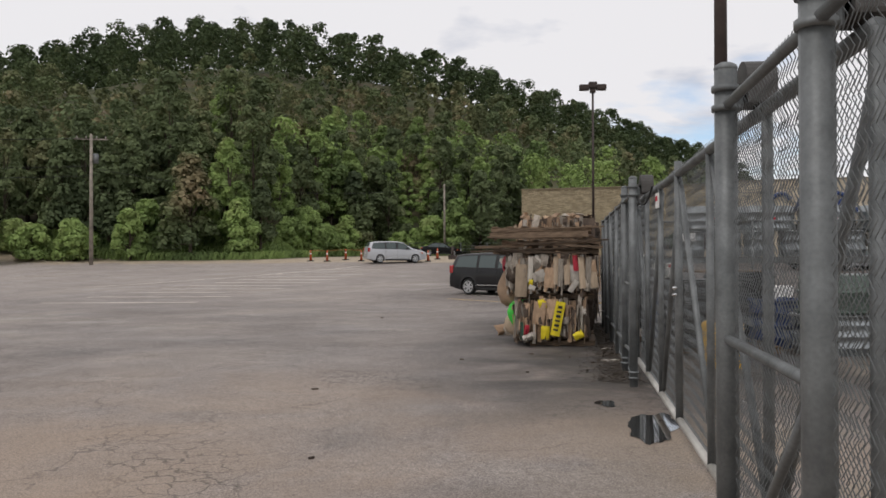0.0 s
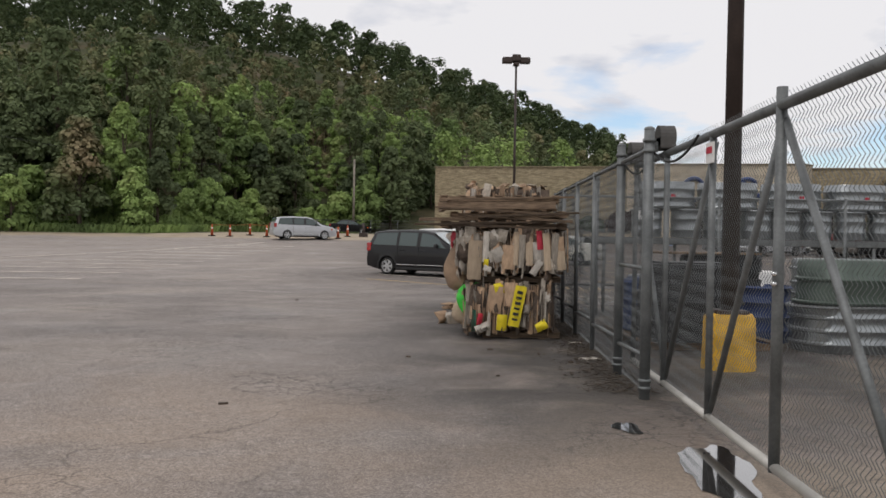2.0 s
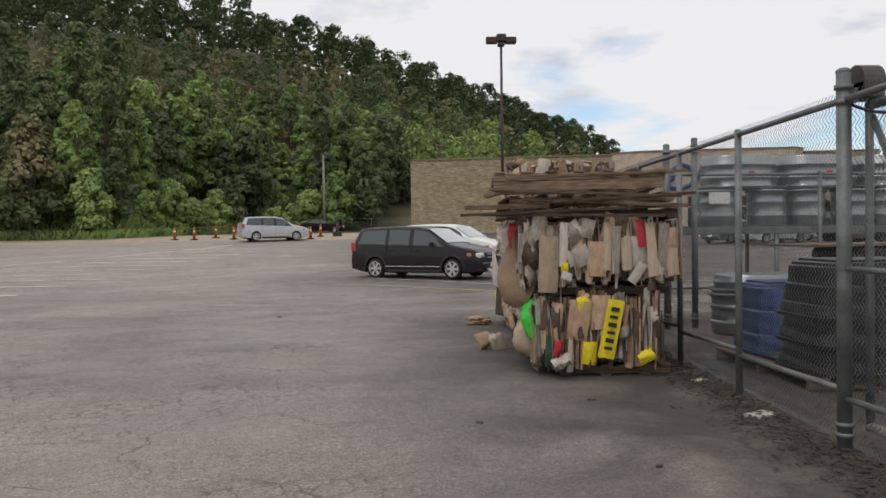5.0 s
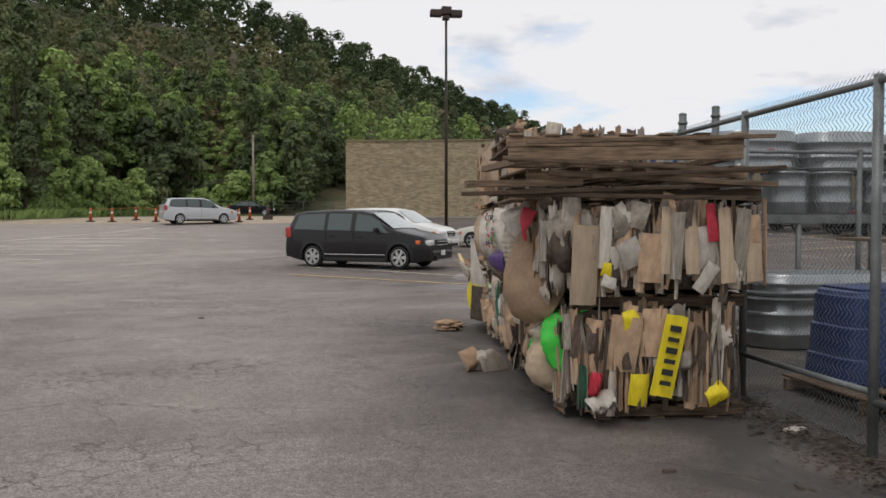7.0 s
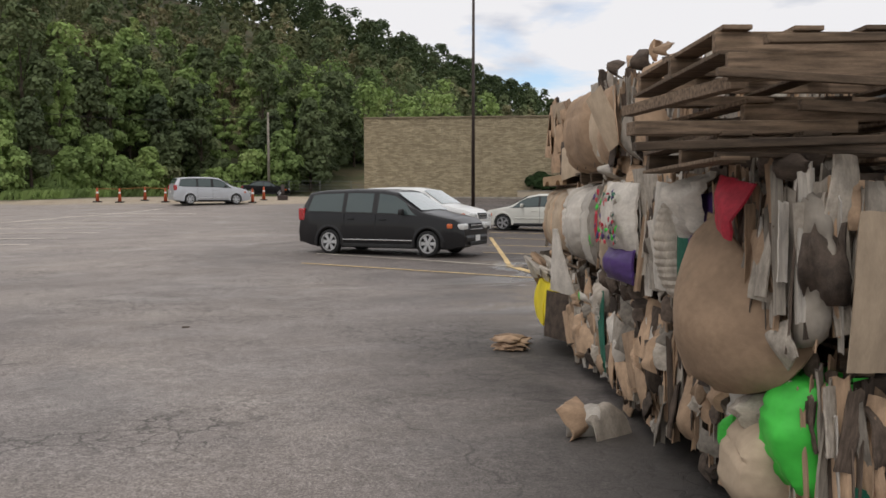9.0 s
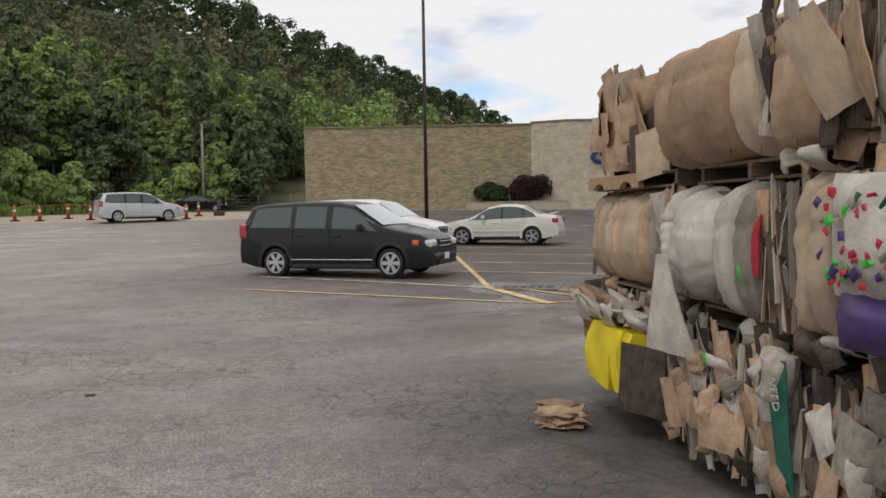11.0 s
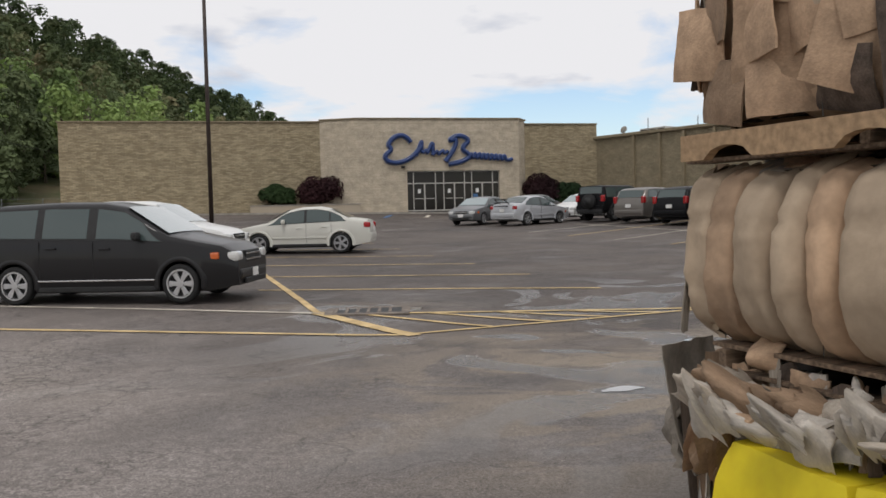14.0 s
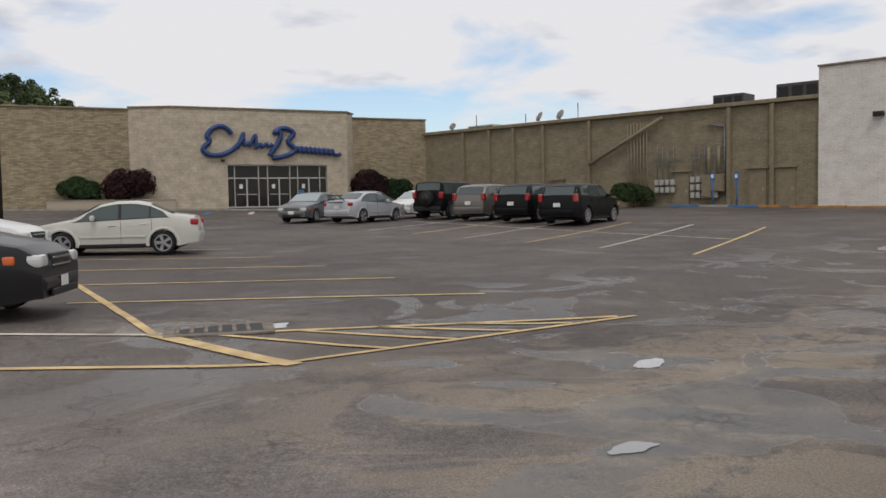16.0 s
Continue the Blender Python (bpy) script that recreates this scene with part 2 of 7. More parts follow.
    # cracks, alligator patches only where the noise lets them through
    def cracks(scale, width, lo, hi, mscale):
        w = n.new("ShaderNodeTexNoise"); w.inputs["Scale"].default_value, w.inputs["Detail"].default_value = scale * 2.2, 6
        l.new(P, w.inputs["Vector"])
        vm = n.new("ShaderNodeVectorMath"); vm.operation = "SCALE"; vm.inputs["Scale"].default_value = 0.7 / scale
        l.new(w.outputs["Color"], vm.inputs[0])
        va = n.new("ShaderNodeVectorMath"); va.operation = "ADD"
        l.new(P, va.inputs[0]); l.new(vm.outputs[0], va.inputs[1])
        v = n.new("ShaderNodeTexVoronoi"); v.feature = "DISTANCE_TO_EDGE"; v.inputs["Scale"].default_value = scale
        l.new(va.outputs[0], v.inputs["Vector"])
        line = ramp(v.outputs["Distance"], (width * 0.35, 1.0), (width, 0.0))
        return math_node(n, l, "MULTIPLY", line, ramp(noise_tex(mscale, 4, 0.6), (lo, 0.0), (hi, 1.0)))
    ck = math_node(n, l, "MAXIMUM", cracks(0.36, 0.0048, 0.40, 0.52, 0.3), cracks(4.2, 0.046, 0.51, 0.58, 0.27))
    c = mix(math_node(n, l, "MULTIPLY", ck, 0.60), c, (0.03, 0.027, 0.024))
    # where the lot ends: gravel, then grass and leaf litter
    edge = math_node(n, l, "SUBTRACT", sp.outputs[1], math_node(n, l, "MULTIPLY", sp.outputs[0], 0.02))
    wob = math_node(n, l, "MULTIPLY", math_node(n, l, "SUBTRACT", noise_tex(0.35, 4), 0.5), 6.0)
    edge = math_node(n, l, "ADD", edge, wob)
    mg = n.new("ShaderNodeMapRange"); mg.inputs["From Min"].default_value, mg.inputs["From Max"].default_value = 68.0, 70.0
    l.new(edge, mg.inputs["Value"])
    lx = n.new("ShaderNodeMapRange"); lx.inputs["From Min"].default_value, lx.inputs["From Max"].default_value = 3.5, 2.0
    l.new(sp.outputs[0], lx.inputs["Value"])
    gravel = mix(0.6, ramp(noise_tex(0.9, 6, 0.6), (0.3, (0.30, 0.235, 0.165)), (0.7, (0.43, 0.36, 0.27))), ramp(grain, (0.3, 0.3), (0.7, 0.7)), "OVERLAY")
    c = mix(math_node(n, l, "MULTIPLY", mg.outputs[0], lx.outputs[0]), c, gravel)
    gx = n.new("ShaderNodeMapRange"); gx.inputs["From Min"].default_value, gx.inputs["From Max"].default_value = -20.0, -10.0
    gx.inputs["To Min"].default_value, gx.inputs["To Max"].default_value = 72.0, 90.0
    l.new(sp.outputs[0], gx.inputs["Value"])
    fg = math_node(n, l, "SUBTRACT", edge, gx.outputs[0])
    fr = n.new("ShaderNodeMapRange"); fr.inputs["From Min"].default_value, fr.inputs["From Max"].default_value = -1.0, 2.0
    l.new(fg, fr.inputs["Value"])
    forest = ramp(noise_tex(0.12, 6, 0.65), (0.32, (0.035, 0.045, 0.018)), (0.48, (0.075, 0.082, 0.034)), (0.64, (0.13, 0.100, 0.058)))
    c = mix(fr.outputs[0], c, forest)
    l.new(c, b.inputs["Base Color"])
    wet = ramp(noise_tex(0.45, 5, 0.6, 0.3), (0.30, 0.48), (0.48, 0.74))
    l.new(mix(damp, wet, (0.15, 0.15, 0.15)), b.inputs["Roughness"])
    b.inputs["Specular IOR Level"].default_value = 0.36
    h = math_node(n, l, "SUBTRACT", math_node(n, l, "ADD", math_node(n, l, "MULTIPLY", grain, 0.5), math_node(n, l, "MULTIPLY", speck, 0.3)), ck)
    bp = n.new("ShaderNodeBump"); bp.inputs["Strength"].default_value, bp.inputs["Distance"].default_value = 0.45, 0.012
    l.new(h, bp.inputs["Height"]); l.new(bp.outputs[0], b.inputs["Normal"])
    return m


def leaf_material(name, dark, light, dry):
    m = bpy.data.materials.new(name); m.use_nodes = True
    n, l = m.node_tree.nodes, m.node_tree.links
    b = n["Principled BSDF"]
    g = n.new("ShaderNodeNewGeometry")
    t = n.new("ShaderNodeTexNoise"); t.inputs["Scale"].default_value, t.inputs["Detail"].default_value = 0.13, 4
    l.new(g.outputs["Position"], t.inputs["Vector"])
    r = n.new("ShaderNodeValToRGB")
    e = r.color_ramp.elements
    e[0].position, e[0].color = 0.30, (*dark, 1)
    e[1].position, e[1].color = 0.56, (*light, 1)
    k = e.new(0.74); k.color = (*dry, 1)
    l.new(t.outputs["Fac"], r.inputs[0])
    hs = n.new("ShaderNodeHueSaturation")
    mr = n.new("ShaderNodeMapRange"); mr.inputs["To Min"].default_value, mr.inputs["To Max"].default_value = 0.80, 1.18
    l.new(g.outputs["Random Per Island"], mr.inputs["Value"]); l.new(mr.outputs[0], hs.inputs["Value"])
    l.new(r.outputs[0], hs.inputs["Color"]); l.new(hs.outputs[0], b.inputs["Base Color"])
    tr = n.new("ShaderNodeBsdfTranslucent"); l.new(hs.outputs[0], tr.inputs["Color"])
    ms = n.new("ShaderNodeMixShader"); ms.inputs[0].default_value = 0.26
    l.new(b.outputs[0], ms.inputs[1]); l.new(tr.outputs[0], ms.inputs[2]); l.new(ms.outputs[0], n["Material Output"].inputs["Surface"])
    b.inputs["Roughness"].default_value, b.inputs["Specular IOR Level"].default_value = 0.7, 0.15
    return m


def brick_material(name, c1, c2, mortar, w=0.4, h=0.1):
    """Split-face masonry in long thin courses on an upright wall, run by the wall's own length and height."""
    m = bpy.data.materials.new(name); m.use_nodes = True
    n, l = m.node_tree.nodes, m.node_tree.links
    b = n["Principled BSDF"]
    u = n.new("ShaderNodeUVMap")
    br = n.new("ShaderNodeTexBrick")
    for k, v in (("Color1", (*c1, 1)), ("Color2", (*c2, 1)), ("Mortar", (*mortar, 1)), ("Scale", 1.0), ("Mortar Size", 0.010), ("Bias", 0.0), ("Brick Width", w), ("Row Height", h)):
        br.inputs[k].default_value = v
    l.new(u.outputs[0], br.inputs["Vector"])
    t = n.new("ShaderNodeTexNoise"); t.inputs["Scale"].default_value, t.inputs["Detail"].default_value = 0.55, 8
    t.inputs["Roughness"].default_value = 0.72
    mp = n.new("ShaderNodeMapping"); mp.inputs["Scale"].default_value = (2.4, 3.0, 1)
    l.new(u.outputs[0], mp.inputs[0]); l.new(mp.outputs[0], t.inputs["Vector"])
    t2 = n.new("ShaderNodeTexNoise"); t2.inputs["Scale"].default_value, t2.inputs["Detail"].default_value = 14, 4
    l.new(u.outputs[0], t2.inputs["Vector"])
    r = n.new("ShaderNodeValToRGB")
    r.color_ramp.elements[0].position, r.color_ramp.elements[0].color = 0.32, (0.30, 0.30, 0.30, 1)
    r.color_ramp.elements[1].position, r.color_ramp.elements[1].color = 0.64, (0.60, 0.60, 0.60, 1)
    l.new(t.outputs["Fac"], r.inputs[0])
    mx = n.new("ShaderNodeMixRGB"); mx.blend_type = "OVERLAY"; mx.inputs[0].default_value = 0.7
    l.new(br.outputs["Color"], mx.inputs[1]); l.new(r.outputs[0], mx.inputs[2])
    m2 = n.new("ShaderNodeMixRGB"); m2.blend_type = "OVERLAY"; m2.inputs[0].default_value = 0.45
    l.new(mx.outputs[0], m2.inputs[1]); l.new(t2.outputs["Fac"], m2.inputs[2])
    l.new(m2.outputs[0], b.inputs["Base Color"])
    b.inputs["Roughness"].default_value = 0.92
    bp = n.new("ShaderNodeBump"); bp.inputs["Strength"].default_value, bp.inputs["Distance"].default_value = 0.6, 0.02
    ad = math_node(n, l, "SUBTRACT", t2.outputs["Fac"], br.outputs["Fac"])
    l.new(ad, bp.inputs["Height"]); l.new(bp.outputs[0], b.inputs["Normal"])
    return m


def glass_material(name, tint, rough=0.03, spec=0.8, coat=0.6):
    m = bpy.data.materials.new(name); m.use_nodes = True
    b = m.node_tree.nodes["Principled BSDF"]
    b.inputs["Base Color"].default_value = (*tint, 1)
    b.inputs["Roughness"].default_value, b.inputs["Specular IOR Level"].default_value = rough, spec
    b.inputs["Coat Weight"].default_value = coat
    b.inputs["Coat Roughness"].default_value = 0.02
    return m


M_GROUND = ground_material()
M_LINE_Y = material("yellow_line_paint", (0.68, 0.50, 0.25), 0.85, var=0.4, scale=2.2, fine=40, color2=(0.46, 0.33, 0.16))
M_LINE_W = material("faded_line_paint", (0.66, 0.60, 0.50), 0.85, var=0.4, scale=2, fine=40, color2=(0.42, 0.37, 0.31))
M_GRATE = material("rusty_grate", (0.24, 0.20, 0.165), 0.8, 0.2, 0.4, 4, 40, 0.2)
M_LINE_B = material("pale_line_paint", (0.85, 0.76, 0.66), 0.85, var=0.3, scale=1.2, fine=40, color2=(0.55, 0.48, 0.42))
M_WATER = material("puddle_water", (0.03, 0.03, 0.03), 0.02, var=0.1, bump=0.0, spec=1.0, clear=1.0)
M_GALV = material("galvanised_steel", (0.19, 0.20, 0.20), 0.55, 0.45, 0.35, 6, 60, 0.05)
M_WIRE = material("chain_link_wire", (0.20, 0.21, 0.21), 0.55, 0.4, 0.2, 20, 80, 0.0)
M_POLE = material("brown_pole_paint", (0.055, 0.038, 0.032), 0.55, 0.1, 0.4, 3, 40, 0.05)
M_YELLOW = material("yellow_concrete_paint", (0.68, 0.40, 0.045), 0.7, 0, 0.35, 4, 45, 0.15)
M_WOOD = material("weathered_pallet_wood", (0.215, 0.15, 0.10), 0.9, 0, 0.6, 5, 60, 0.3, rand=0.55, stretch=(1, 12, 12))
M_WOODPOLE = material("grey_utility_pole_wood", (0.33, 0.29, 0.24), 0.9, 0, 0.4, 2, 30, 0.2)
M_KRAFT = material("kraft_cardboard", (0.46, 0.315, 0.205), 0.9, 0, 0.34, 3, 26, 0.22, rand=0.33)
M_BEIGE = material("beige_faded_cardboard", (0.47, 0.365, 0.26), 0.9, 0, 0.22, 3, 26, 0.15, rand=0.16)
M_GREYCARD = material("weathered_grey_cardboard", (0.40, 0.35, 0.29), 0.9, 0, 0.38, 4, 26, 0.25, rand=0.4)
# dark card pieces, also the colour that stands in for shade in bales
M_DARKCARD = material("dark_and_shaded_cardboard", (0.115, 0.085, 0.065), 0.92, 0, 0.5, 5, 30, 0.3, rand=0.4)
M_WHITECARD = material("dirty_white_cardboard", (0.58, 0.53, 0.465), 0.88, 0, 0.30, 3, 24, 0.18, rand=0.18)
M_YCARD = material("yellow_printed_cardboard", (0.80, 0.64, 0.02), 0.6, 0, 0.2, 3, 20, 0.1)
M_GCARD = material("green_printed_cardboard", (0.06, 0.55, 0.06), 0.55, 0, 0.3, 3, 20, 0.1)
M_DGCARD = material("dark_green_bag", (0.02, 0.14, 0.09), 0.5, 0, 0.3, 6, 20, 0.2)
M_RED = material("red_printed_cardboard", (0.50, 0.03, 0.055), 0.6, 0, 0.3, 6, 20, 0.1)
M_PURPLE = material("purple_printed_bag", (0.075, 0.035, 0.16), 0.45, 0, 0.3, 6, 20, 0.1)
M_INK = material("black_print", (0.03, 0.03, 0.03), 0.7, 0, 0.3, 6, 20, 0.0)
M_STRAP = material("baling_wire", (0.10, 0.09, 0.08), 0.5, 0.7, 0.2, 6, 20, 0.0)
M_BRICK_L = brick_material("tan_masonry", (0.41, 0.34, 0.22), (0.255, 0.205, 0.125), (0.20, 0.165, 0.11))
M_BRICK_P = brick_material("pale_masonry", (0.50, 0.43, 0.33), (0.46, 0.395, 0.30), (0.40, 0.34, 0.26), 0.6, 0.2)
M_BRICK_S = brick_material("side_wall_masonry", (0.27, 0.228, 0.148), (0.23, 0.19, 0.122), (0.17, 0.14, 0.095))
M_BRICK_W = brick_material("white_painted_masonry", (0.72, 0.68, 0.63), (0.68, 0.64, 0.59), (0.60, 0.56, 0.52), 0.4, 0.1)
M_TANPAINT = material("tan_painted_steel", (0.25, 0.205, 0.13), 0.7, 0.0, 0.2, 3, 30, 0.05)
M_CONC = material("concrete", (0.36, 0.33, 0.29), 0.9, 0, 0.3, 2, 40, 0.2)
M_GLASS = glass_material("store_glass", (0.022, 0.02, 0.018), 0.1, 0.25, 0.0)
M_ALU = material("aluminium_frame", (0.52, 0.50, 0.46), 0.45, 0.4, 0.15, 4, 40, 0.0)
M_SIGN = material("blue_sign_letters", (0.012, 0.040, 0.16), 0.4, 0, 0.2, 3, 30, 0.0, clear=0.3)
M_SIGNRIM = material("pale_blue_sign_rim", (0.25, 0.30, 0.42), 0.5, 0, 0.2, 3, 30, 0.0)
M_BLUE = material("blue_paint", (0.06, 0.16, 0.34), 0.6, 0, 0.2, 4, 30, 0.05)
M_ORANGE = material("orange_kerb_paint", (0.42, 0.20, 0.06), 0.8, 0, 0.35, 3, 30, 0.1)
M_CONE = material("orange_cone_plastic", (0.48, 0.09, 0.03), 0.5, 0, 0.2, 5, 30, 0.0)
M_WHITE = material("white_plastic", (0.75, 0.74, 0.72), 0.5, 0, 0.1, 5, 30, 0.0)
M_DARK = material("black_plastic", (0.018, 0.018, 0.018), 0.6, 0, 0.3, 8, 50, 0.05)
M_RUBBER = material("tyre_rubber", (0.02, 0.02, 0.02), 0.85, 0, 0.3, 20, 90, 0.1)
M_RIM = material("silver_rim", (0.55, 0.55, 0.56), 0.3, 0.8, 0.1, 8, 50, 0.0)
M_CARGLASS = glass_material("car_glass", (0.055, 0.075, 0.073), 0.02, 0.65, 0.0)
M_WSHIELD = glass_material("windscreen_glass", (0.20, 0.26, 0.26), 0.04, 1.0, 1.0)
M_LAMPGLASS = glass_material("headlamp_glass", (0.55, 0.55, 0.53), 0.08)
M_TAIL = glass_material("red_tail_lamp", (0.35, 0.012, 0.015), 0.15)
M_AMBER = glass_material("amber_lamp", (0.6, 0.12, 0.02), 0.15)
M_CHROME = material("chrome", (0.7, 0.7, 0.7), 0.15, 1.0, 0.05, 8, 50, 0.0)
M_ROOFUNIT = material("grey_roof_unit", (0.09, 0.085, 0.08), 0.6, 0.3, 0.3, 4, 30, 0.05)
M_BARK = material("tree_bark", (0.09, 0.07, 0.05), 0.95, 0, 0.4, 4, 30, 0.3)
# hillside light and shade put into leaf colours: brightest near, darkest on the crest
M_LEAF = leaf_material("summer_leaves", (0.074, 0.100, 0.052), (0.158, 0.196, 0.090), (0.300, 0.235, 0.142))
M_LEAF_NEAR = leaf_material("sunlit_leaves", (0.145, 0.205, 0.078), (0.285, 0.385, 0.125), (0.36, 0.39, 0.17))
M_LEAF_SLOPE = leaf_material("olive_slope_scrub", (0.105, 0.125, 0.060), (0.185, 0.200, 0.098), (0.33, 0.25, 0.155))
M_LEAF_CREST = leaf_material("shaded_crest_leaves", (0.042, 0.062, 0.030), (0.082, 0.112, 0.048), (0.12, 0.125, 0.065))
M_LEAF_RED = leaf_material("dark_red_leaves", (0.022, 0.010, 0.012), (0.050, 0.020, 0.022), (0.060, 0.030, 0.030))
M_LEAF_BUSH = leaf_material("bush_leaves", (0.015, 0.032, 0.013), (0.035, 0.062, 0.022), (0.045, 0.065, 0.025))


# ---------------------------------------------------------------- mesh helpers
def mesh_of(bm, name, mats, smooth=False):
    me = bpy.data.meshes.new(name)
    bm.normal_update(); bm.to_mesh(me); bm.free()
    for m in (mats if isinstance(mats, (list, tuple)) else [mats]):
        me.materials.append(m)
    if smooth:
        for p in me.polygons:
            p.use_smooth = True
    return me


def part(name, bm, mat, parent, label="", smooth=False):
    ob = new(name, mesh_of(bm, name, mat, smooth))
    if parent is not None:
        ob.parent = parent
    return tagged(ob, label)


def thing(name, label, category, group="", kind="", at=(0, 0, 0), rz=0):
    ob = new(name)
    ob.matrix_basis = pose(*at, 0, 0, rz)
    return tagged(ob, label, category, group, kind)


def box(bm, cx, cy, cz, sx, sy, sz, bevel=0.0, m=None):
    """A box given by its centre and sizes, with bevelled edges if asked."""
    r = bmesh.ops.create_cube(bm, size=1.0)
    vs = r["verts"]
    bmesh.ops.scale(bm, vec=(sx, sy, sz), verts=vs)
    if bevel:
        es = list({e for v in vs for e in v.link_edges})
        q = bmesh.ops.bevel(bm, geom=es, offset=min(bevel, 0.45 * min(sx, sy, sz)), segments=2, affect="EDGES", profile=0.6)
        vs = list({v for f in q["faces"] for v in f.verts} | {v for v in vs if v.is_valid})
    bmesh.ops.translate(bm, vec=(cx, cy, cz), verts=vs)
    if m is not None:
        bmesh.ops.transform(bm, matrix=m, verts=vs)
    return vs


def tube(bm, a, b, r, seg=10, r2=None):
    a, b = Vector(a), Vector(b)
    d = b - a
    q = d.to_track_quat("Z", "Y").to_matrix().to_4x4()
    return bmesh.ops.create_cone(bm, cap_ends=True, segments=seg, radius1=r, radius2=r if r2 is None else r2, depth=d.length, matrix=Matrix.Translation((a + b) / 2) @ q)["verts"]


def one_box(name, parent, mat, c, s, bevel=0.01, label="", rz=0):
    bm = bmesh.new(); box(bm, 0, 0, 0, *s, bevel)
    ob = part(name, bm, mat, parent, label)
    ob.matrix_basis = pose(*c, 0, 0, rz)
    return ob


def one_tube(name, parent, mat, a, b, r, label="", seg=12, r2=None):
    bm = bmesh.new(); tube(bm, a, b, r, seg, r2)
    return part(name, bm, mat, parent, label, True)


def ease(x, a, b):
    t = min(1.0, max(0.0, (x - a) / (b - a)))
    return t * t * (3 - 2 * t)


# ---------------------------------------------------------------- the lie of the land
LAND_Y = (-60, 0, 16, 24, 29, 33, 44, 52, 60, 67, 73, 81, 100, 300)
LAND_Z = (0.03, 0.02, 0.0, -0.09, -0.14, -0.03, 0.17, 0.38, 0.66, 1.0, 1.35, 1.55, 1.7, 2.2)


def lot(x, y):
    """Height of the car park: a shallow basin round the drain, rising to the store."""
    k = min(20.0, max(0.0, x - 11))
    q = 0.0009 * k * k + 0.03 * min(20.0, max(0.0, x - 31))
    z = float(np.interp(y, LAND_Y, LAND_Z)) + q * min(1.0, max(0.0, (70 - y) / 20))
    return z - 0.012 * min(30.0, max(0.0, x - 15)) * min(1.0, max(0.0, (y - 55) / 18))


RIDGE_A = (-80, -32, -26, -21, -16, -10, -5, 0, 3, 7, 11, 14, 17, 24, 60)
RIDGE_E = (12.0, 13.2, 14.7, 15.8, 15.7, 14.5, 12.8, 10.8, 9.6, 8.1, 6.9, 5.5, 3.6, 1.0, 0.4)


def hill(x, y):
    """Height of the wooded hill over the car park's level."""
    dx, dy = x - 2.0, y - 5.0
    r, a = math.hypot(dx, dy), math.degrees(math.atan2(dx, dy))
    if abs(a) > 80 or r < 60:
        return 0.0
    foot = 76 + 26 * ease(a, -18, -8) + 40 * ease(a, 2, 12)
    crest = 215 + 70 * ease(a, -8, 12)
    top = crest * math.tan(radians(float(np.interp(a, RIDGE_A, RIDGE_E)))) - 15.5 + 7.5 * ease(a, -18, 0)
    s = (r - foot) / (crest - foot)
    if s <= 0 or top <= 0:
        return 0.0
    up = top * (ease(s, -0.35, 1.05) - ease(0, -0.35, 1.05)) / (1 - ease(0, -0.35, 1.05)) if s < 1 else top * (1 - 0.25 * ease(s, 1, 3))
    return max(0.0, up + 2.2 * noise.noise((x * 0.03, y * 0.03, 0.3)) * min(1, s * 4))


def land(x, y):
    return lot(x, y) + hill(x, y)


def grid_lines(parts):
    out = []
    for a, b, step in parts:
        out += list(np.arange(a, b, step))
    return out + [parts[-1][1]]


gx = grid_lines([(-1500, -300, 150), (-300, -120, 10), (-120, -30, 5), (-30, 50, 1.0), (50, 120, 7), (120, 300, 20), (300, 1500, 150)])
gy = grid_lines([(-1500, -100, 200), (-100, -10, 9), (-10, 100, 1.0), (100, 330, 6), (330, 1800, 140)])
verts = [(x, y, land(x, y)) for y in gy for x in gx]
nx = len(gx)
faces = [(j * nx + i, j * nx + i + 1, (j + 1) * nx + i + 1, (j + 1) * nx + i) for j in range(len(gy) - 1) for i in range(nx - 1)]
me = bpy.data.meshes.new("ground")
me.from_pydata(verts, [], faces)
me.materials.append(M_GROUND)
me.polygons.foreach_set("use_smooth", [True] * len(faces))
tagged(new("ground", me), "worn grey asphalt car park with cracks, running out to gravel and hillside", "ground", kind="structure")


def stripe(a, b, w, mat, label, lift=0.012, name="parking_line"):
    """A painted line on the lot that follows its lie."""
    ax, ay = a; bx, by = b
    L = math.hypot(bx - ax, by - ay); ux, uy = (bx - ax) / L, (by - ay) / L
    n = max(2, int(L / 0.5)); vs, fs = [], []
    for i in range(n + 1):
        f = L * i / n
        for s in (-w / 2, w / 2):
            j = 0.012 * noise.noise((f * 3 + ax, s * 40 + ay, 1.7))
            x, y = ax + ux * f - uy * (s + j), ay + uy * f + ux * (s + j)
            vs.append((x, y, lot_top(x, y) + lift))
        if i:
            k = 2 * i
            fs.append((k - 2, k - 1, k + 1, k))
    me = bpy.data.meshes.new(name); me.from_pydata(vs, [], fs); me.materials.append(mat)
    return tagged(new(name, me), label, "road marking", "painted lines on the car park", "structure")


def lot_top(x, y):
    """Height of the meshed lot, which is flat between grid lines one metre apart."""
    if not (-30 <= x <= 50 and -10 <= y <= 100):
        return land(x, y)
    i, j = math.floor(x), math.floor(y)
    u, v = x - i, y - j
    return (land(i, j) * (1 - u) + land(i + 1, j) * u) * (1 - v) + (land(i, j + 1) * (1 - u) + land(i + 1, j + 1) * u) * v

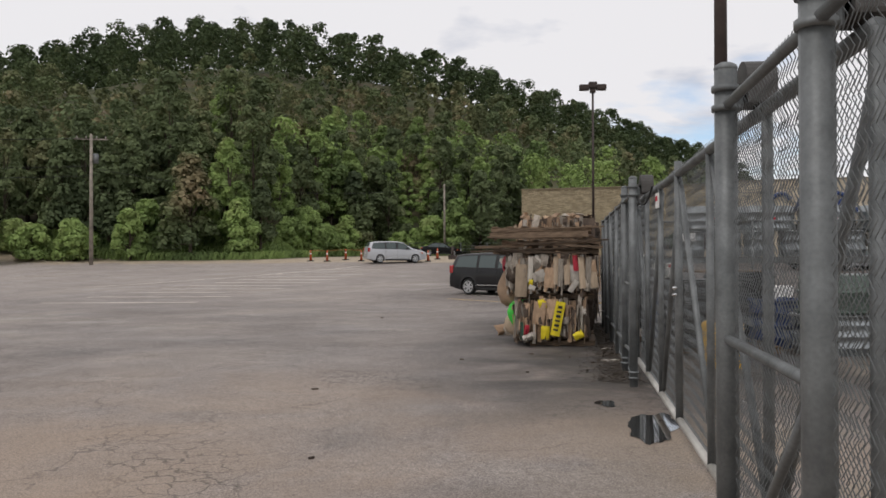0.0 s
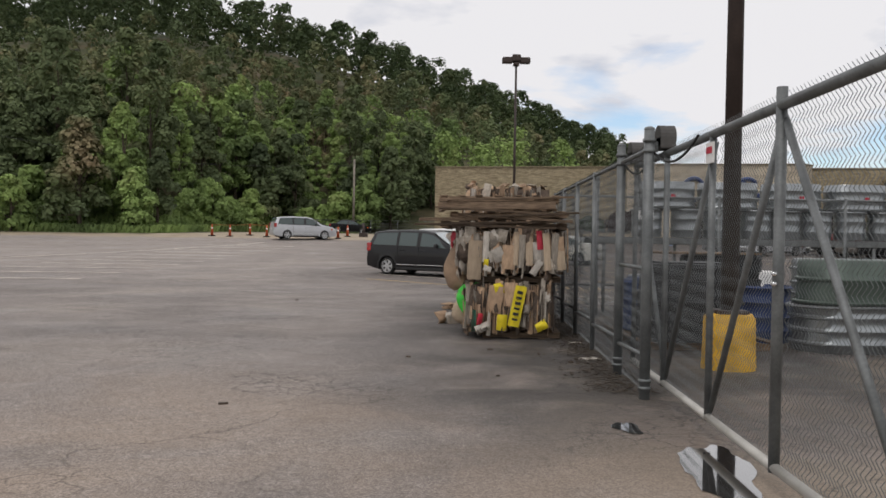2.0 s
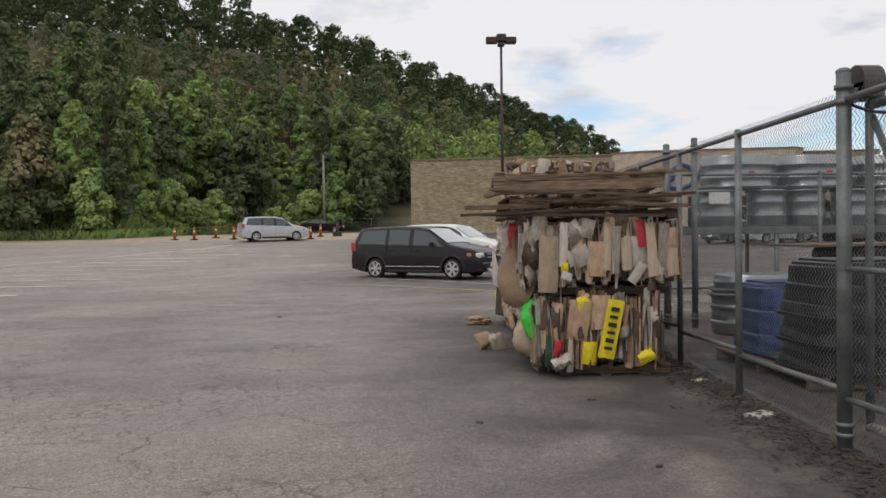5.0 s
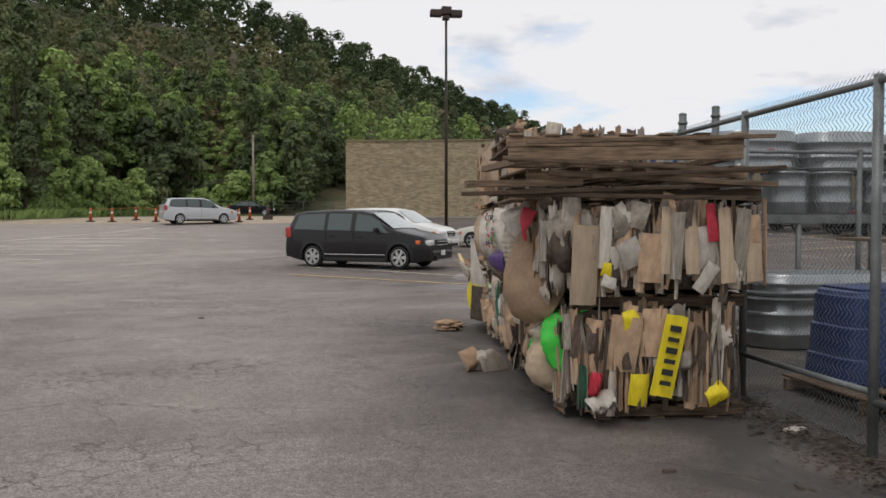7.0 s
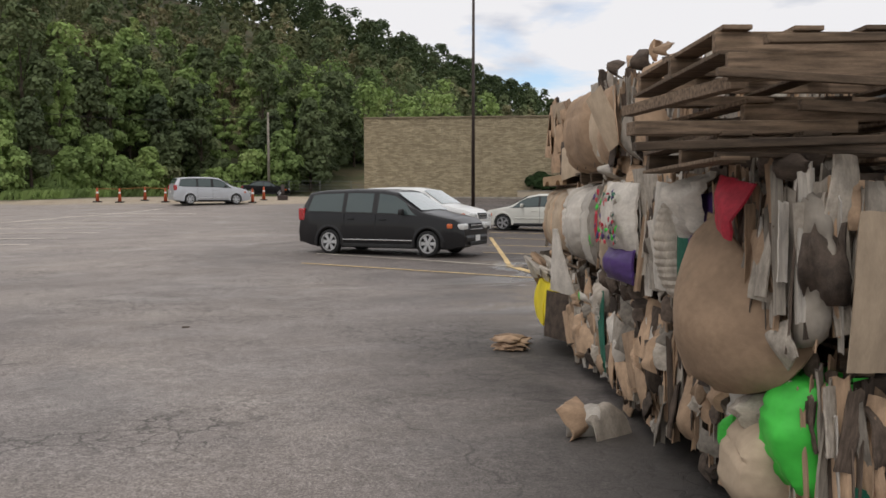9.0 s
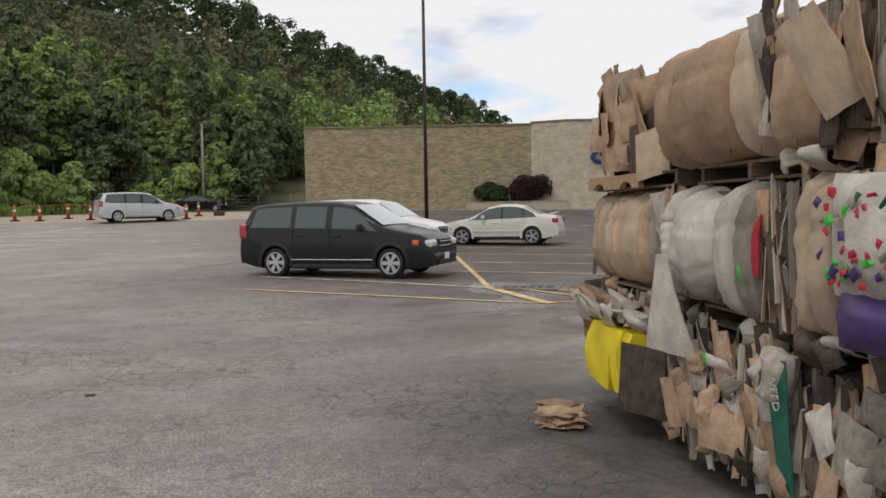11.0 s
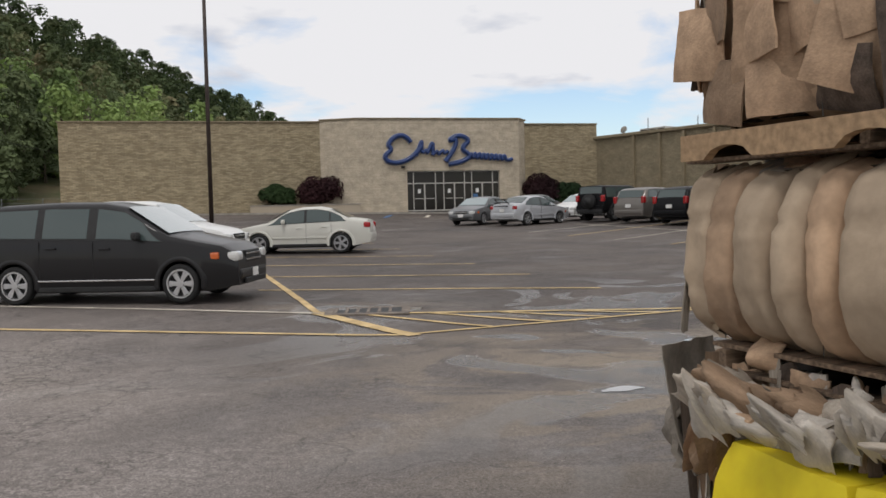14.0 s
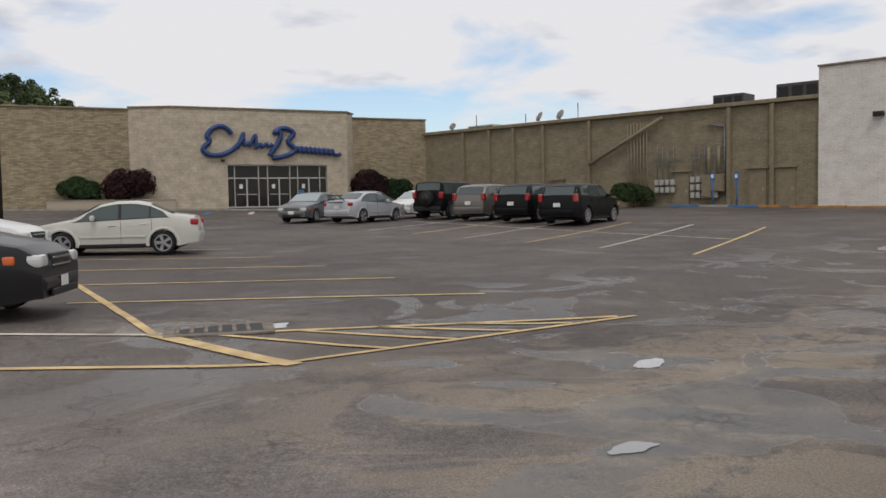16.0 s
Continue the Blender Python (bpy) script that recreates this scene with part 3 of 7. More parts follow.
# ---------------------------------------------------------------- car park markings
YL = "worn yellow parking line painted on the asphalt"
WL = "faded white parking line painted on the asphalt"
stripe((0.46, 32.37), (5.58, 28.77), 0.11, M_LINE_Y, YL)
stripe((0.76, 35.05), (5.45, 31.1), 0.11, M_LINE_W, WL)
stripe((5.30, 31.3), (5.75, 28.6), 0.22, M_LINE_Y, YL)
stripe((6.7, 41.2), (5.30, 31.2), 0.12, M_LINE_Y, YL)
for (a, b) in (((5.3, 34.9), (11.02, 31.68)), ((5.95, 37.66), (11.36, 34.7)), ((6.69, 40.89), (11.75, 37.98)), ((7.2, 44.2), (12.14, 41.27)), ((8.0, 47.4), (12.66, 44.81)), ((8.4, 50.8), (13.0, 48.2))):
    stripe(a, b, 0.11, M_LINE_Y, YL)
stripe((5.58, 28.77), (10.94, 28.5), 0.11, M_LINE_Y, YL)
stripe((5.45, 31.05), (10.75, 28.66), 0.11, M_LINE_Y, YL)
for f in (0.06, 0.24, 0.42, 0.60, 0.76):
    stripe((5.5 + 5.3 * f, 31.05 - 2.4 * f), (5.6 + 5.3 * min(1, f + 0.20), 28.76 - 0.2 * f), 0.10, M_LINE_Y, YL)
for k in range(6):
    x, y = 19.9 + 0.2 * k, 33.8 + 3.22 * k
    stripe((x, y), (x + 10.3, y + 4.1), 0.11, M_LINE_W if k % 2 else M_LINE_Y, WL if k % 2 else YL)
stripe((25.0, 35.9), (26.2, 54.0), 0.11, M_LINE_W, WL)
stripe((33.0, 30.4), (46.0, 34.4), 0.11, M_LINE_W, WL)
for k in range(11):
    x, y = -8.9 + 0.28 * k, 30.6 + 2.9 * k
    stripe((x - 5.9, y - 0.5 + 0.1 * k), (x, y), 0.2, M_LINE_B, WL)
stripe((-18.5, 40.5), (-8.8, 64.0), 0.2, M_LINE_B, WL)
for k in range(4):
    stripe((19.5 + 2.6 * k, 69.5 - 0.6 * k), (21.2 + 2.6 * k, 72.5 - 0.6 * k), 0.3, M_BLUE if k % 2 else M_LINE_W, "faded blue and white bay marking on the asphalt")


def puddle(cx, cy, rx, ry, seed, rz=0.0, label="shallow puddle of rainwater on the asphalt"):
    n, vs = 44, []
    c, s = math.cos(rz), math.sin(rz)
    for i in range(n):
        a = 2 * math.pi * i / n
        f = 1 + 0.45 * noise.noise((math.cos(a) * 1.5 + seed, math.sin(a) * 1.5, seed * 0.7)) + 0.16 * noise.noise((math.cos(a) * 5, math.sin(a) * 5 + seed, 3.1))
        x, y = rx * f * math.cos(a), ry * f * math.sin(a)
        vs.append((cx + c * x - s * y, cy + s * x + c * y))
    me = bpy.data.meshes.new("puddle"); me.from_pydata([(x, y, lot_top(x, y) + 0.006) for x, y in vs], [], [tuple(range(n))]); me.materials.append(M_WATER)
    tagged(new("puddle", me), label, "puddle", "puddles on the car park", "structure")


puddle(4.33, 7.5, 0.20, 0.68, 2.3, -0.2)
puddle(4.02, 8.7, 0.10, 0.2, 8.1)
puddle(8.20, 26.16, 0.26, 0.13, 4.2, 0.3)
puddle(5.82, 24.45, 0.20, 0.085, 1.2)
puddle(24.6, 30.8, 1.2, 0.5, 15.2, 0.2)


def drain():
    z = lot_top(6.1, 31.15)
    e = thing("drain_grate", "rusty steel drain grate in a broken concrete collar", "drain", at=(6.1, 31.15, z - 0.012), rz=-24)
    for y in (-0.42, 0.42):
        one_box("collar", e, M_GRATE, (0.0, y, 0.012), (1.3, 0.16, 0.03), 0.01)
    for x in (-0.6, 0.6):
        one_box("collar", e, M_GRATE, (x, 0, 0.012), (0.14, 0.68, 0.03), 0.01)
    one_box("pit", e, M_DARK, (0.0, 0, 0.016), (1.15, 0.68, 0.008), 0)
    for k in range(6):
        one_box("bar", e, M_GRATE, (-0.5 + 0.17 * k, 0, 0.024), (0.05, 0.66, 0.014), 0.004)


drain()
puddle(6.55, 30.95, 0.42, 0.22, 2.9)

# ---------------------------------------------------------------- the store
A, B = Vector((3.80, 82.35)), Vector((41.9, 73.1))       # ends of the front
D = (B - A).normalized(); N = Vector((D.y, -D.x))        # along the front, and out of it


def wall(name, pts, z0, z1, mat, label, thick=0.35, category="wall", kind="structure", parent=None):
    """An upright wall along points of the plan, with thickness behind it and its length and height as its UV."""
    bm = bmesh.new(); uv = bm.loops.layers.uv.new("UVMap")
    d = 0.0
    n = len(pts)
    offs = []
    for i in range(n):
        ds = []
        if i: ds.append((Vector(pts[i]) - Vector(pts[i - 1])).normalized())
        if i < n - 1: ds.append((Vector(pts[i + 1]) - Vector(pts[i])).normalized())
        t = sum(ds, Vector((0, 0))).normalized()
        offs.append(Vector((-t.y, t.x)) * thick)
    for i in range(n - 1):
        p, q = Vector(pts[i]), Vector(pts[i + 1])
        L = (q - p).length
        pb, qb = p + offs[i], q + offs[i + 1]
        za, zb = (z1[i], z1[i + 1]) if isinstance(z1, (list, tuple)) else (z1, z1)
        for (a, b, ha, hb) in ((p, q, za, zb), (qb, pb, zb, za)):
            vs = [bm.verts.new((a.x, a.y, z0)), bm.verts.new((b.x, b.y, z0)), bm.verts.new((b.x, b.y, hb)), bm.verts.new((a.x, a.y, ha))]
            f = bm.faces.new(vs)
            for lp, u in zip(f.loops, ((d, z0), (d + L, z0), (d + L, hb), (d, ha))):
                lp[uv].uv = u
        vs = [bm.verts.new((v.x, v.y, h)) for v, h in ((p, za), (q, zb), (qb, zb), (pb, za))]
        bm.faces.new(vs)
        for e, eb, h in ((p, pb, za), (q, qb, zb)):
            bm.faces.new([bm.verts.new((e.x, e.y, z0)), bm.verts.new((eb.x, eb.y, z0)), bm.verts.new((eb.x, eb.y, h)), bm.verts.new((e.x, e.y, h))])
        d += L
    ob = new(name, mesh_of(bm, name, mat))
    if parent:
        ob.parent = parent
    return tagged(ob, label, category if not parent else "", "", kind if not parent else "")


def on_front(s, out=0.0):
    p = A + D * s + N * out
    return (p.x, p.y)


LEN = (B - A).length
S1, S2 = 17.7, 33.3                         # the entrance block stands between these
ROOF = 8.0
store = thing("store_building", "low tan masonry department store with a paler entrance block", "building")
back = [on_front(0, -30), on_front(0), on_front(S1)]
wall("wall", back, 0.3, ROOF, M_BRICK_L, "tan split-face masonry wall", 0.35, parent=store)
wall("wall", [on_front(S2), on_front(LEN), on_front(LEN, -4)], 0.3, ROOF - 0.15, M_BRICK_L, "tan split-face masonry wall", 0.35, parent=store)
OUT = 1.3
d1, d2 = 23.85, 30.85                        # the doorway in the entrance block
zd0, zd1 = 1.42, 4.36
f1, f2 = S1 + 2.6, S2 - 0.9
PT = ROOF + 0.12
wall("wall", [on_front(S1, 0.01), on_front(f1, OUT), on_front(d1, OUT)], 0.3, PT, M_BRICK_P, "pale smooth masonry of the entrance block", 0.35, parent=store)
wall("wall", [on_front(d2, OUT), on_front(f2, OUT), on_front(S2, 0.01)], 0.3, PT, M_BRICK_P, "pale smooth masonry of the entrance block", 0.35, parent=store)
wall("wall", [on_front(d1, OUT), on_front(d2, OUT)], zd1, PT, M_BRICK_P, "pale smooth masonry of the entrance block", 0.35, parent=store)


def coping(pts, z, w=0.5, h=0.10):
    for p, q in zip(pts, pts[1:]):
        p, q = Vector(p), Vector(q); c = (p + q) / 2; v = q - p
        one_box("coping", store, M_TANPAINT, (c.x - v.normalized().y * 0.15, c.y + v.normalized().x * 0.15, z + h / 2 + 0.002), (v.length + 0.06, w, h), 0.02, "tan metal coping", math.degrees(math.atan2(v.y, v.x)))


coping([on_front(0), on_front(S1)], ROOF)
coping([on_front(0, -30), on_front(0)], ROOF)
coping([on_front(S2), on_front(LEN)], ROOF - 0.15)
coping([on_front(S1, 0), on_front(f1, OUT), on_front(f2, OUT), on_front(S2, 0)], PT)
bm = bmesh.new()
vs = [bm.verts.new((*on_front(s, o), ROOF - 0.25)) for s, o in ((0.3, -0.3), (S1, -0.3), (f1, OUT - 0.3), (f2, OUT - 0.3), (S2, -0.3), (LEN - 0.2, -0.3), (LEN - 0.2, -30), (0.3, -30))]
bm.faces.new(vs)
part("roof", bm, M_CONC, store)
RZ = math.degrees(math.atan2(D.y, D.x))


def storefront():
    """Glazed entrance: aluminium mullions, three pairs of doors and a row of lights above them."""
    w, h = d2 - d1, zd1 - zd0
    x0, y0 = on_front(d1, OUT - 0.25)
    e = thing("store_entrance", "aluminium-framed glass entrance doors with a transom band above", "entrance door", at=(x0, y0, zd0), rz=RZ)
    one_box("pane", e, M_GLASS, (w / 2, 0.03, h / 2), (w, 0.02, h), 0)
    zt = h * 0.69
    for u in (0.0, 0.07, 0.305, 0.395, 0.62, 0.70, 0.93, 1.0):
        one_box("mullion", e, M_ALU, (u * w, -0.02, h / 2), (0.06, 0.12, h), 0.008)
    for u in (0.188, 0.51, 0.815):
        one_box("mullion", e, M_ALU, (u * w, -0.03, zt / 2), (0.09, 0.10, zt), 0.008)
    for z in (0.04, zt, h - 0.03):
        one_box("rail", e, M_ALU, (w / 2, -0.025, z), (w, 0.11, 0.08), 0.008)
    for u0, u1 in ((0.075, 0.30), (0.40, 0.615), (0.705, 0.925)):
        for k in (0, 1):
            a = u0 + (u1 - u0) * 0.5 * k; b = a + (u1 - u0) * 0.5
            one_box("push_bar", e, M_ALU, ((a + b) / 2 * w, -0.06, zt * 0.45), ((b - a) * w * 0.8, 0.04, 0.05), 0.01)
            if k == 0:
                one_box("notice", e, M_WHITE, ((a + b) / 2 * w, -0.012, zt * 0.72), (0.22, 0.01, 0.3), 0)
    one_box("hours_sign", e, M_BLUE, (0.74 * w, -0.02, 0.75), (0.34, 0.02, 0.9), 0.0)


storefront()
one_box("wall_light", None, M_DARK, (*on_front(d1 - 0.3, OUT + 0.1), zd1 + 0.28), (0.22, 0.18, 0.16), 0.03)
tagged(bpy.context.scene.objects["wall_light"], "small dark lamp fixed on the entrance wall", "wall lamp")


def store_sign():
    """Flowing blue script across the entrance block, drawn as plain strokes."""
    x0, y0 = on_front(22.35, OUT + 0.09)
    e = thing("store_sign", "large blue script sign with raised strokes on the pale wall", "sign", at=(x0, y0, 5.12), rz=RZ)

    def swash(pts, r, name="stroke"):
        for rr, mat, dy, nm in ((r * 1.72, M_SIGNRIM, 0.06, "rim"), (r * 1.42, M_SIGN, -0.09, name)):
            cu = bpy.data.curves.new(nm, "CURVE"); cu.dimensions = "3D"; cu.bevel_depth = rr; cu.bevel_resolution = 2; cu.use_fill_caps = True
            sp = cu.splines.new("NURBS"); sp.points.add(len(pts) - 1)
            for p, (u, v) in zip(sp.points, pts):
                p.co = (u * 0.725, dy, v * 1.05, 1)
            sp.use_endpoint_u, sp.order_u = True, 3
            tmp = bpy.data.objects.new(nm, cu); scene.collection.objects.link(tmp)
            me = bpy.data.meshes.new_from_object(tmp.evaluated_get(bpy.context.evaluated_depsgraph_get()))
            bpy.data.objects.remove(tmp)
            me.materials.append(mat)
            o = new(nm, me); o.parent = e
    swash([(2.5, 1.25), (2.0, 1.75), (0.9, 1.7), (0.1, 1.1), (0.6, 0.75), (-0.3, 0.3), (0.2, -0.15), (1.6, -0.15), (2.9, 0.35), (3.6, 1.0)], 0.115)
    swash([(3.0, 0.3), (3.7, 1.75), (3.5, 0.4), (4.2, 0.8), (4.1, 0.35), (4.9, 1.6), (4.7, 0.35)], 0.085)
    swash([(4.7, 0.35), (5.2, 0.75), (5.3, 0.35), (5.8, 0.75), (5.9, 0.4), (6.3, 0.65)], 0.08)
    swash([(6.0, -0.1), (6.9, 0.6), (7.3, 1.55), (6.3, 1.3), (7.4, 1.8), (8.7, 1.4), (7.6, 0.8), (8.8, 0.3), (7.6, -0.2), (6.3, -0.3)], 0.115)
    wave = [(8.5 + 0.22 * k, 0.62 - 0.012 * k if k % 2 else 0.05 - 0.012 * k) for k in range(19)]
    swash(wave + [(13.1, 0.05)], 0.085)


store_sign()


def leaves(n, lobes, size, rng, squash=1.0):
    """Small bent leaf clumps on the shells of several lobes: arrays of vertices and faces."""
    c = np.array([l[:3] for l in lobes]); r = np.array([l[3] for l in lobes])
    pick = rng.choice(len(lobes), n, p=r ** 2 / (r ** 2).sum())
    d = rng.normal(size=(n, 3)); d /= np.linalg.norm(d, axis=1)[:, None]
    d[:, 2] = np.where(d[:, 2] < -0.35, -d[:, 2], d[:, 2])
    rad = r[pick] * (1 - 0.45 * rng.random(n) ** 2.2)
    ce = c[pick] + d * rad[:, None] * (1, 1, squash)
    nr = d + rng.normal(scale=0.38, size=(n, 3)) + (0, 0, 0.30); nr /= np.linalg.norm(nr, axis=1)[:, None]
    up = rng.normal(size=(n, 3))
    t = np.cross(nr, up); t /= np.linalg.norm(t, axis=1)[:, None] + 1e-9
    b = np.cross(nr, t)
    s = size * (0.55 + 0.9 * rng.random(n))[:, None]
    k = 0.55 + 0.5 * rng.random(n)[:, None]
    v = np.stack([ce - t * s, ce - b * s * k + nr * s * 0.25, ce + t * s, ce + b * s * k + nr * s * 0.12], 1)
    return v.reshape(-1, 3)


def leaf_mesh(name, v, mat):
    n = len(v) // 4
    me = bpy.data.meshes.new(name)
    me.vertices.add(len(v)); me.vertices.foreach_set("co", v.astype(np.float32).ravel())
    me.loops.add(len(v)); me.loops.foreach_set("vertex_index", np.arange(len(v), dtype=np.int32))
    me.polygons.add(n); me.polygons.foreach_set("loop_start", np.arange(0, 4 * n, 4, dtype=np.int32))
    me.materials.append(mat); me.update(calc_edges=True); me.validate()
    return me


def planter(s0, s1, bushes, z, planter_h=0.65):
    x, y = on_front((s0 + s1) / 2, 0.75)
    e = thing("planter", "low pale masonry planter against the store wall", "planter", at=(x, y, z), rz=RZ)
    L = s1 - s0
    one_box("wall_front", e, M_BRICK_P, (0, -0.65, planter_h / 2), (L, 0.2, planter_h), 0.02)
    for u in (-1, 1):
        one_box("wall_end", e, M_BRICK_P, (u * (L / 2 - 0.1), 0.0, planter_h / 2), (0.2, 1.1, planter_h), 0.02)
    one_box("soil", e, M_BARK, (0, 0.0, planter_h - 0.12), (L - 0.4, 1.1, 0.1), 0)
    one_box("cap", e, M_CONC, (0, -0.65, planter_h + 0.03), (L + 0.06, 0.28, 0.06), 0.015)
    rng = np.random.default_rng(5)
    for (s, w, h, mat, lab) in bushes:
        bx, by = on_front(s, 0.7)
        b = thing("bush", lab, "bush", at=(bx, by, z + planter_h - 0.07))
        lobes = [(rng.uniform(-w / 3, w / 3), rng.uniform(-0.25, 0.25), rng.uniform(0.22, 0.66) * h, rng.uniform(0.34, 0.48) * min(h, w)) for _ in range(12)]
        o = new("crown", leaf_mesh("crown", leaves(7500, lobes, 0.085, rng, 0.95), mat)); o.parent = b
        one_tube("stem", b, M_BARK, (0, 0, -0.05), (0, 0, h * 0.5), 0.05)


planter(12.6, 20.4, ((14.6, 2.6, 1.6, M_LEAF_BUSH, "clipped dark green bush in the masonry planter"), (17.6, 3.0, 2.2, M_LEAF_RED, "dark red-leaved bush in the masonry planter")), 1.36)
planter(33.6, 37.6, ((34.4, 2.4, 2.4, M_LEAF_RED, "dark red-leaved bush in the masonry planter"), (36.4, 2.2, 1.8, M_LEAF_BUSH, "clipped dark green bush in the masonry planter")), 1.05)

# pavement and kerb before the store
for s0, s1 in ((0.0, 12.5), (12.5, 24.0), (24.0, 37.5)):
    bm = bmesh.new()
    n = 12
    for i in range(n):
        for (o0, o1, dz) in ((0.0, 2.6, 0.0),):
            a0, a1 = s0 + (s1 - s0) * i / n, s0 + (s1 - s0) * (i + 1) / n
            q = [on_front(a0, o0), on_front(a1, o0), on_front(a1, o1), on_front(a0, o1)]
            zz = [lot_top(*on_front(a, 2.6)) + 0.13 for a in (a0, a1, a1, a0)]
            top = [bm.verts.new((*p, z)) for p, z in zip(q, zz)]
            bot = [bm.verts.new((*p, z - 0.6)) for p, z in zip(q, zz)]
            bm.faces.new(list(reversed(top)))
            bm.faces.new((bot[2], bot[3], top[3], top[2]))
    pv = part("pavement", bm, M_CONC, None)
    tagged(pv, "concrete pavement and kerb along the store front", "pavement", kind="structure")

# ---------------------------------------------------------------- side wing with its pipes and doors
C0, C1 = Vector((41.80, 73.7)), Vector((45.75, 43.9))
E = (C1 - C0).normalized(); F = Vector((E.y, -E.x))      # along the wing towards the white block, and out of it
WLEN = (C1 - C0).length


def on_side(s, out=0.0):
    p = C0 + E * s + F * out
    return (p.x, p.y)


def wing_top(s):
    return 6.74 - 0.1 * s / WLEN


SRZ = math.degrees(math.atan2(E.y, E.x))
wing = thing("side_wing", "long tan masonry service wing with steel pilasters", "building")
wall("wall", [on_side(0.0), on_side(WLEN)], 0.2, [wing_top(0), wing_top(WLEN)], M_BRICK_S, "darker tan masonry wall", 0.35, parent=wing)
bm = bmesh.new()
box(bm, 0, 0, 0, WLEN, 0.5, 0.22, 0.03)
o = part("fascia", bm, M_TANPAINT, wing, "dark brown metal fascia"); c = on_side(WLEN / 2, 0.0)
o.matrix_basis = pose(*c, wing_top(WLEN / 2) + 0.11, 0, 0, SRZ)
bm = bmesh.new()
bm.faces.new([bm.verts.new((*on_side(s, o_), wing_top(s) + 0.05)) for s, o_ in ((0, -0.2), (WLEN, -0.2), (WLEN, -30), (0, -30))])
part("roof", bm, M_CONC, wing)
for s in (4.6, 7.1, 9.3, 11.9, 15.6, 25.05, 27.55):
    one_box("pilaster", wing, M_TANPAINT, (*on_side(s, 0.11), 3.6), (0.22, 0.24, 6.1), 0.02, "tan steel pilaster", SRZ)


def wing_door(s, z, w=0.95, h=2.1, name="service_door"):
    x, y = on_side(s, 0.03)
    e = thing(name, "closed tan steel service door with a small drip ledge", "door", "service doors of the wing", at=(x, y, z), rz=SRZ)
    one_box("leaf", e, M_TANPAINT, (0, 0, h / 2), (w, 0.05, h), 0.008)
    for u in (-1, 1):
        one_box("jamb", e, M_TANPAINT, (u * (w / 2 + 0.04), -0.005, h / 2), (0.07, 0.08, h + 0.04), 0.008)
    one_box("ledge", e, M_TANPAINT, (0, -0.06, h + 0.08), (w + 0.4, 0.18, 0.07), 0.01)
    one_box("handle", e, M_ALU, (w / 2 - 0.1, -0.05, 1.0), (0.05, 0.05, 0.14), 0.01)


for s, z in ((26.65, 0.97), (28.25, 0.97), (13.0, 0.75), (22.0, 0.95)):
    wing_door(s, z)
one_box("roller_door", None, M_TANPAINT, (*on_side(17.5, 0.05), 1.75), (2.1, 0.08, 2.1), 0.01, "", SRZ)
tagged(bpy.data.objects["roller_door"], "brown steel roller door in the service wing", "door")


def meters():
    """Banks of electricity meters with their conduits, and two cabinets."""
    x, y = on_side(21.8, 0.12)
    e = thing("meter_bank", "banks of grey electricity meters with conduits running up the wall", "electricity meter", at=(x, y, 1.6), rz=SRZ)
    for bank, n in ((-0.6, 4), (1.75, 5)):
        for i in range(n):
            xx = bank - 0.7 + 0.36 * i
            one_tube("conduit", e, M_GALV, (xx, 0, 0.6), (xx, 0, 3.0), 0.03, seg=8)
            for k in range(3 if bank > 0 else 2):
                one_box("meter", e, M_ALU, (xx, -0.08, 0.1 + 0.46 * k + (0.35 if bank < 0 else 0)), (0.26, 0.18, 0.34), 0.04)
        one_box("rail", e, M_GALV, (bank, -0.03, 2.2), (2.1, 0.05, 0.06), 0.01)
    one_tube("service_pipe", e, M_GALV, (3.0, 0, 0.2), (3.0, 0, 4.0), 0.06)
    one_tube("service_pipe", e, M_GALV, (3.0, 0, 4.0), (2.0, 0, 4.15), 0.06)
    for s, w, h, z in ((23.85, 0.55, 1.3, 1.55), (24.45, 0.75, 1.0, 1.9)):
        xx, yy = on_side(s, 0.25)
        c = thing("electric_cabinet", "tan steel electric cabinet on the wing wall", "cabinet", at=(xx, yy, z), rz=SRZ)
        one_box("body", c, M_TANPAINT, (0, 0, h / 2), (w, 0.45, h), 0.02)
        one_box("door", c, M_TANPAINT, (0, -0.235, h / 2), (w * 0.88, 0.02, h * 0.9), 0.005)
        one_tube("riser", c, M_TANPAINT, (0, 0.1, h), (0, 0.1, h + 1.6), 0.1)
    xx, yy = on_side(17.3, 0.2)
    p = thing("wall_pipes", "tall thin service pipes and a slanting duct on the wing wall", "pipes", at=(xx, yy, 0.9), rz=SRZ)
    for i in range(7):
        one_tube("pipe", p, M_TANPAINT, (1.2 + 0.22 * i, 0, 0.1), (1.2 + 0.22 * i, 0, 5.3), 0.035, seg=8)
    one_tube("duct", p, M_TANPAINT, (-1.6, -0.1, 2.9), (3.6, -0.1, 5.5), 0.11)


meters()
rng0 = np.random.default_rng(9)
bx, by = on_side(19.6, 1.4)
b = thing("bush", "dark green shrub growing below the electricity meters", "bush", at=(bx, by, lot(bx, by) - 0.03))
o = new("crown", leaf_mesh("crown", leaves(5000, [(rng0.uniform(-1.0, 1.0), rng0.uniform(-0.3, 0.3), rng0.uniform(0.45, 0.95), rng0.uniform(0.42, 0.62)) for _ in range(9)], 0.08, rng0), M_LEAF_BUSH)); o.parent = b
one_tube("stem", b, M_BARK, (0, 0, -0.05), (0, 0, 0.8), 0.05)


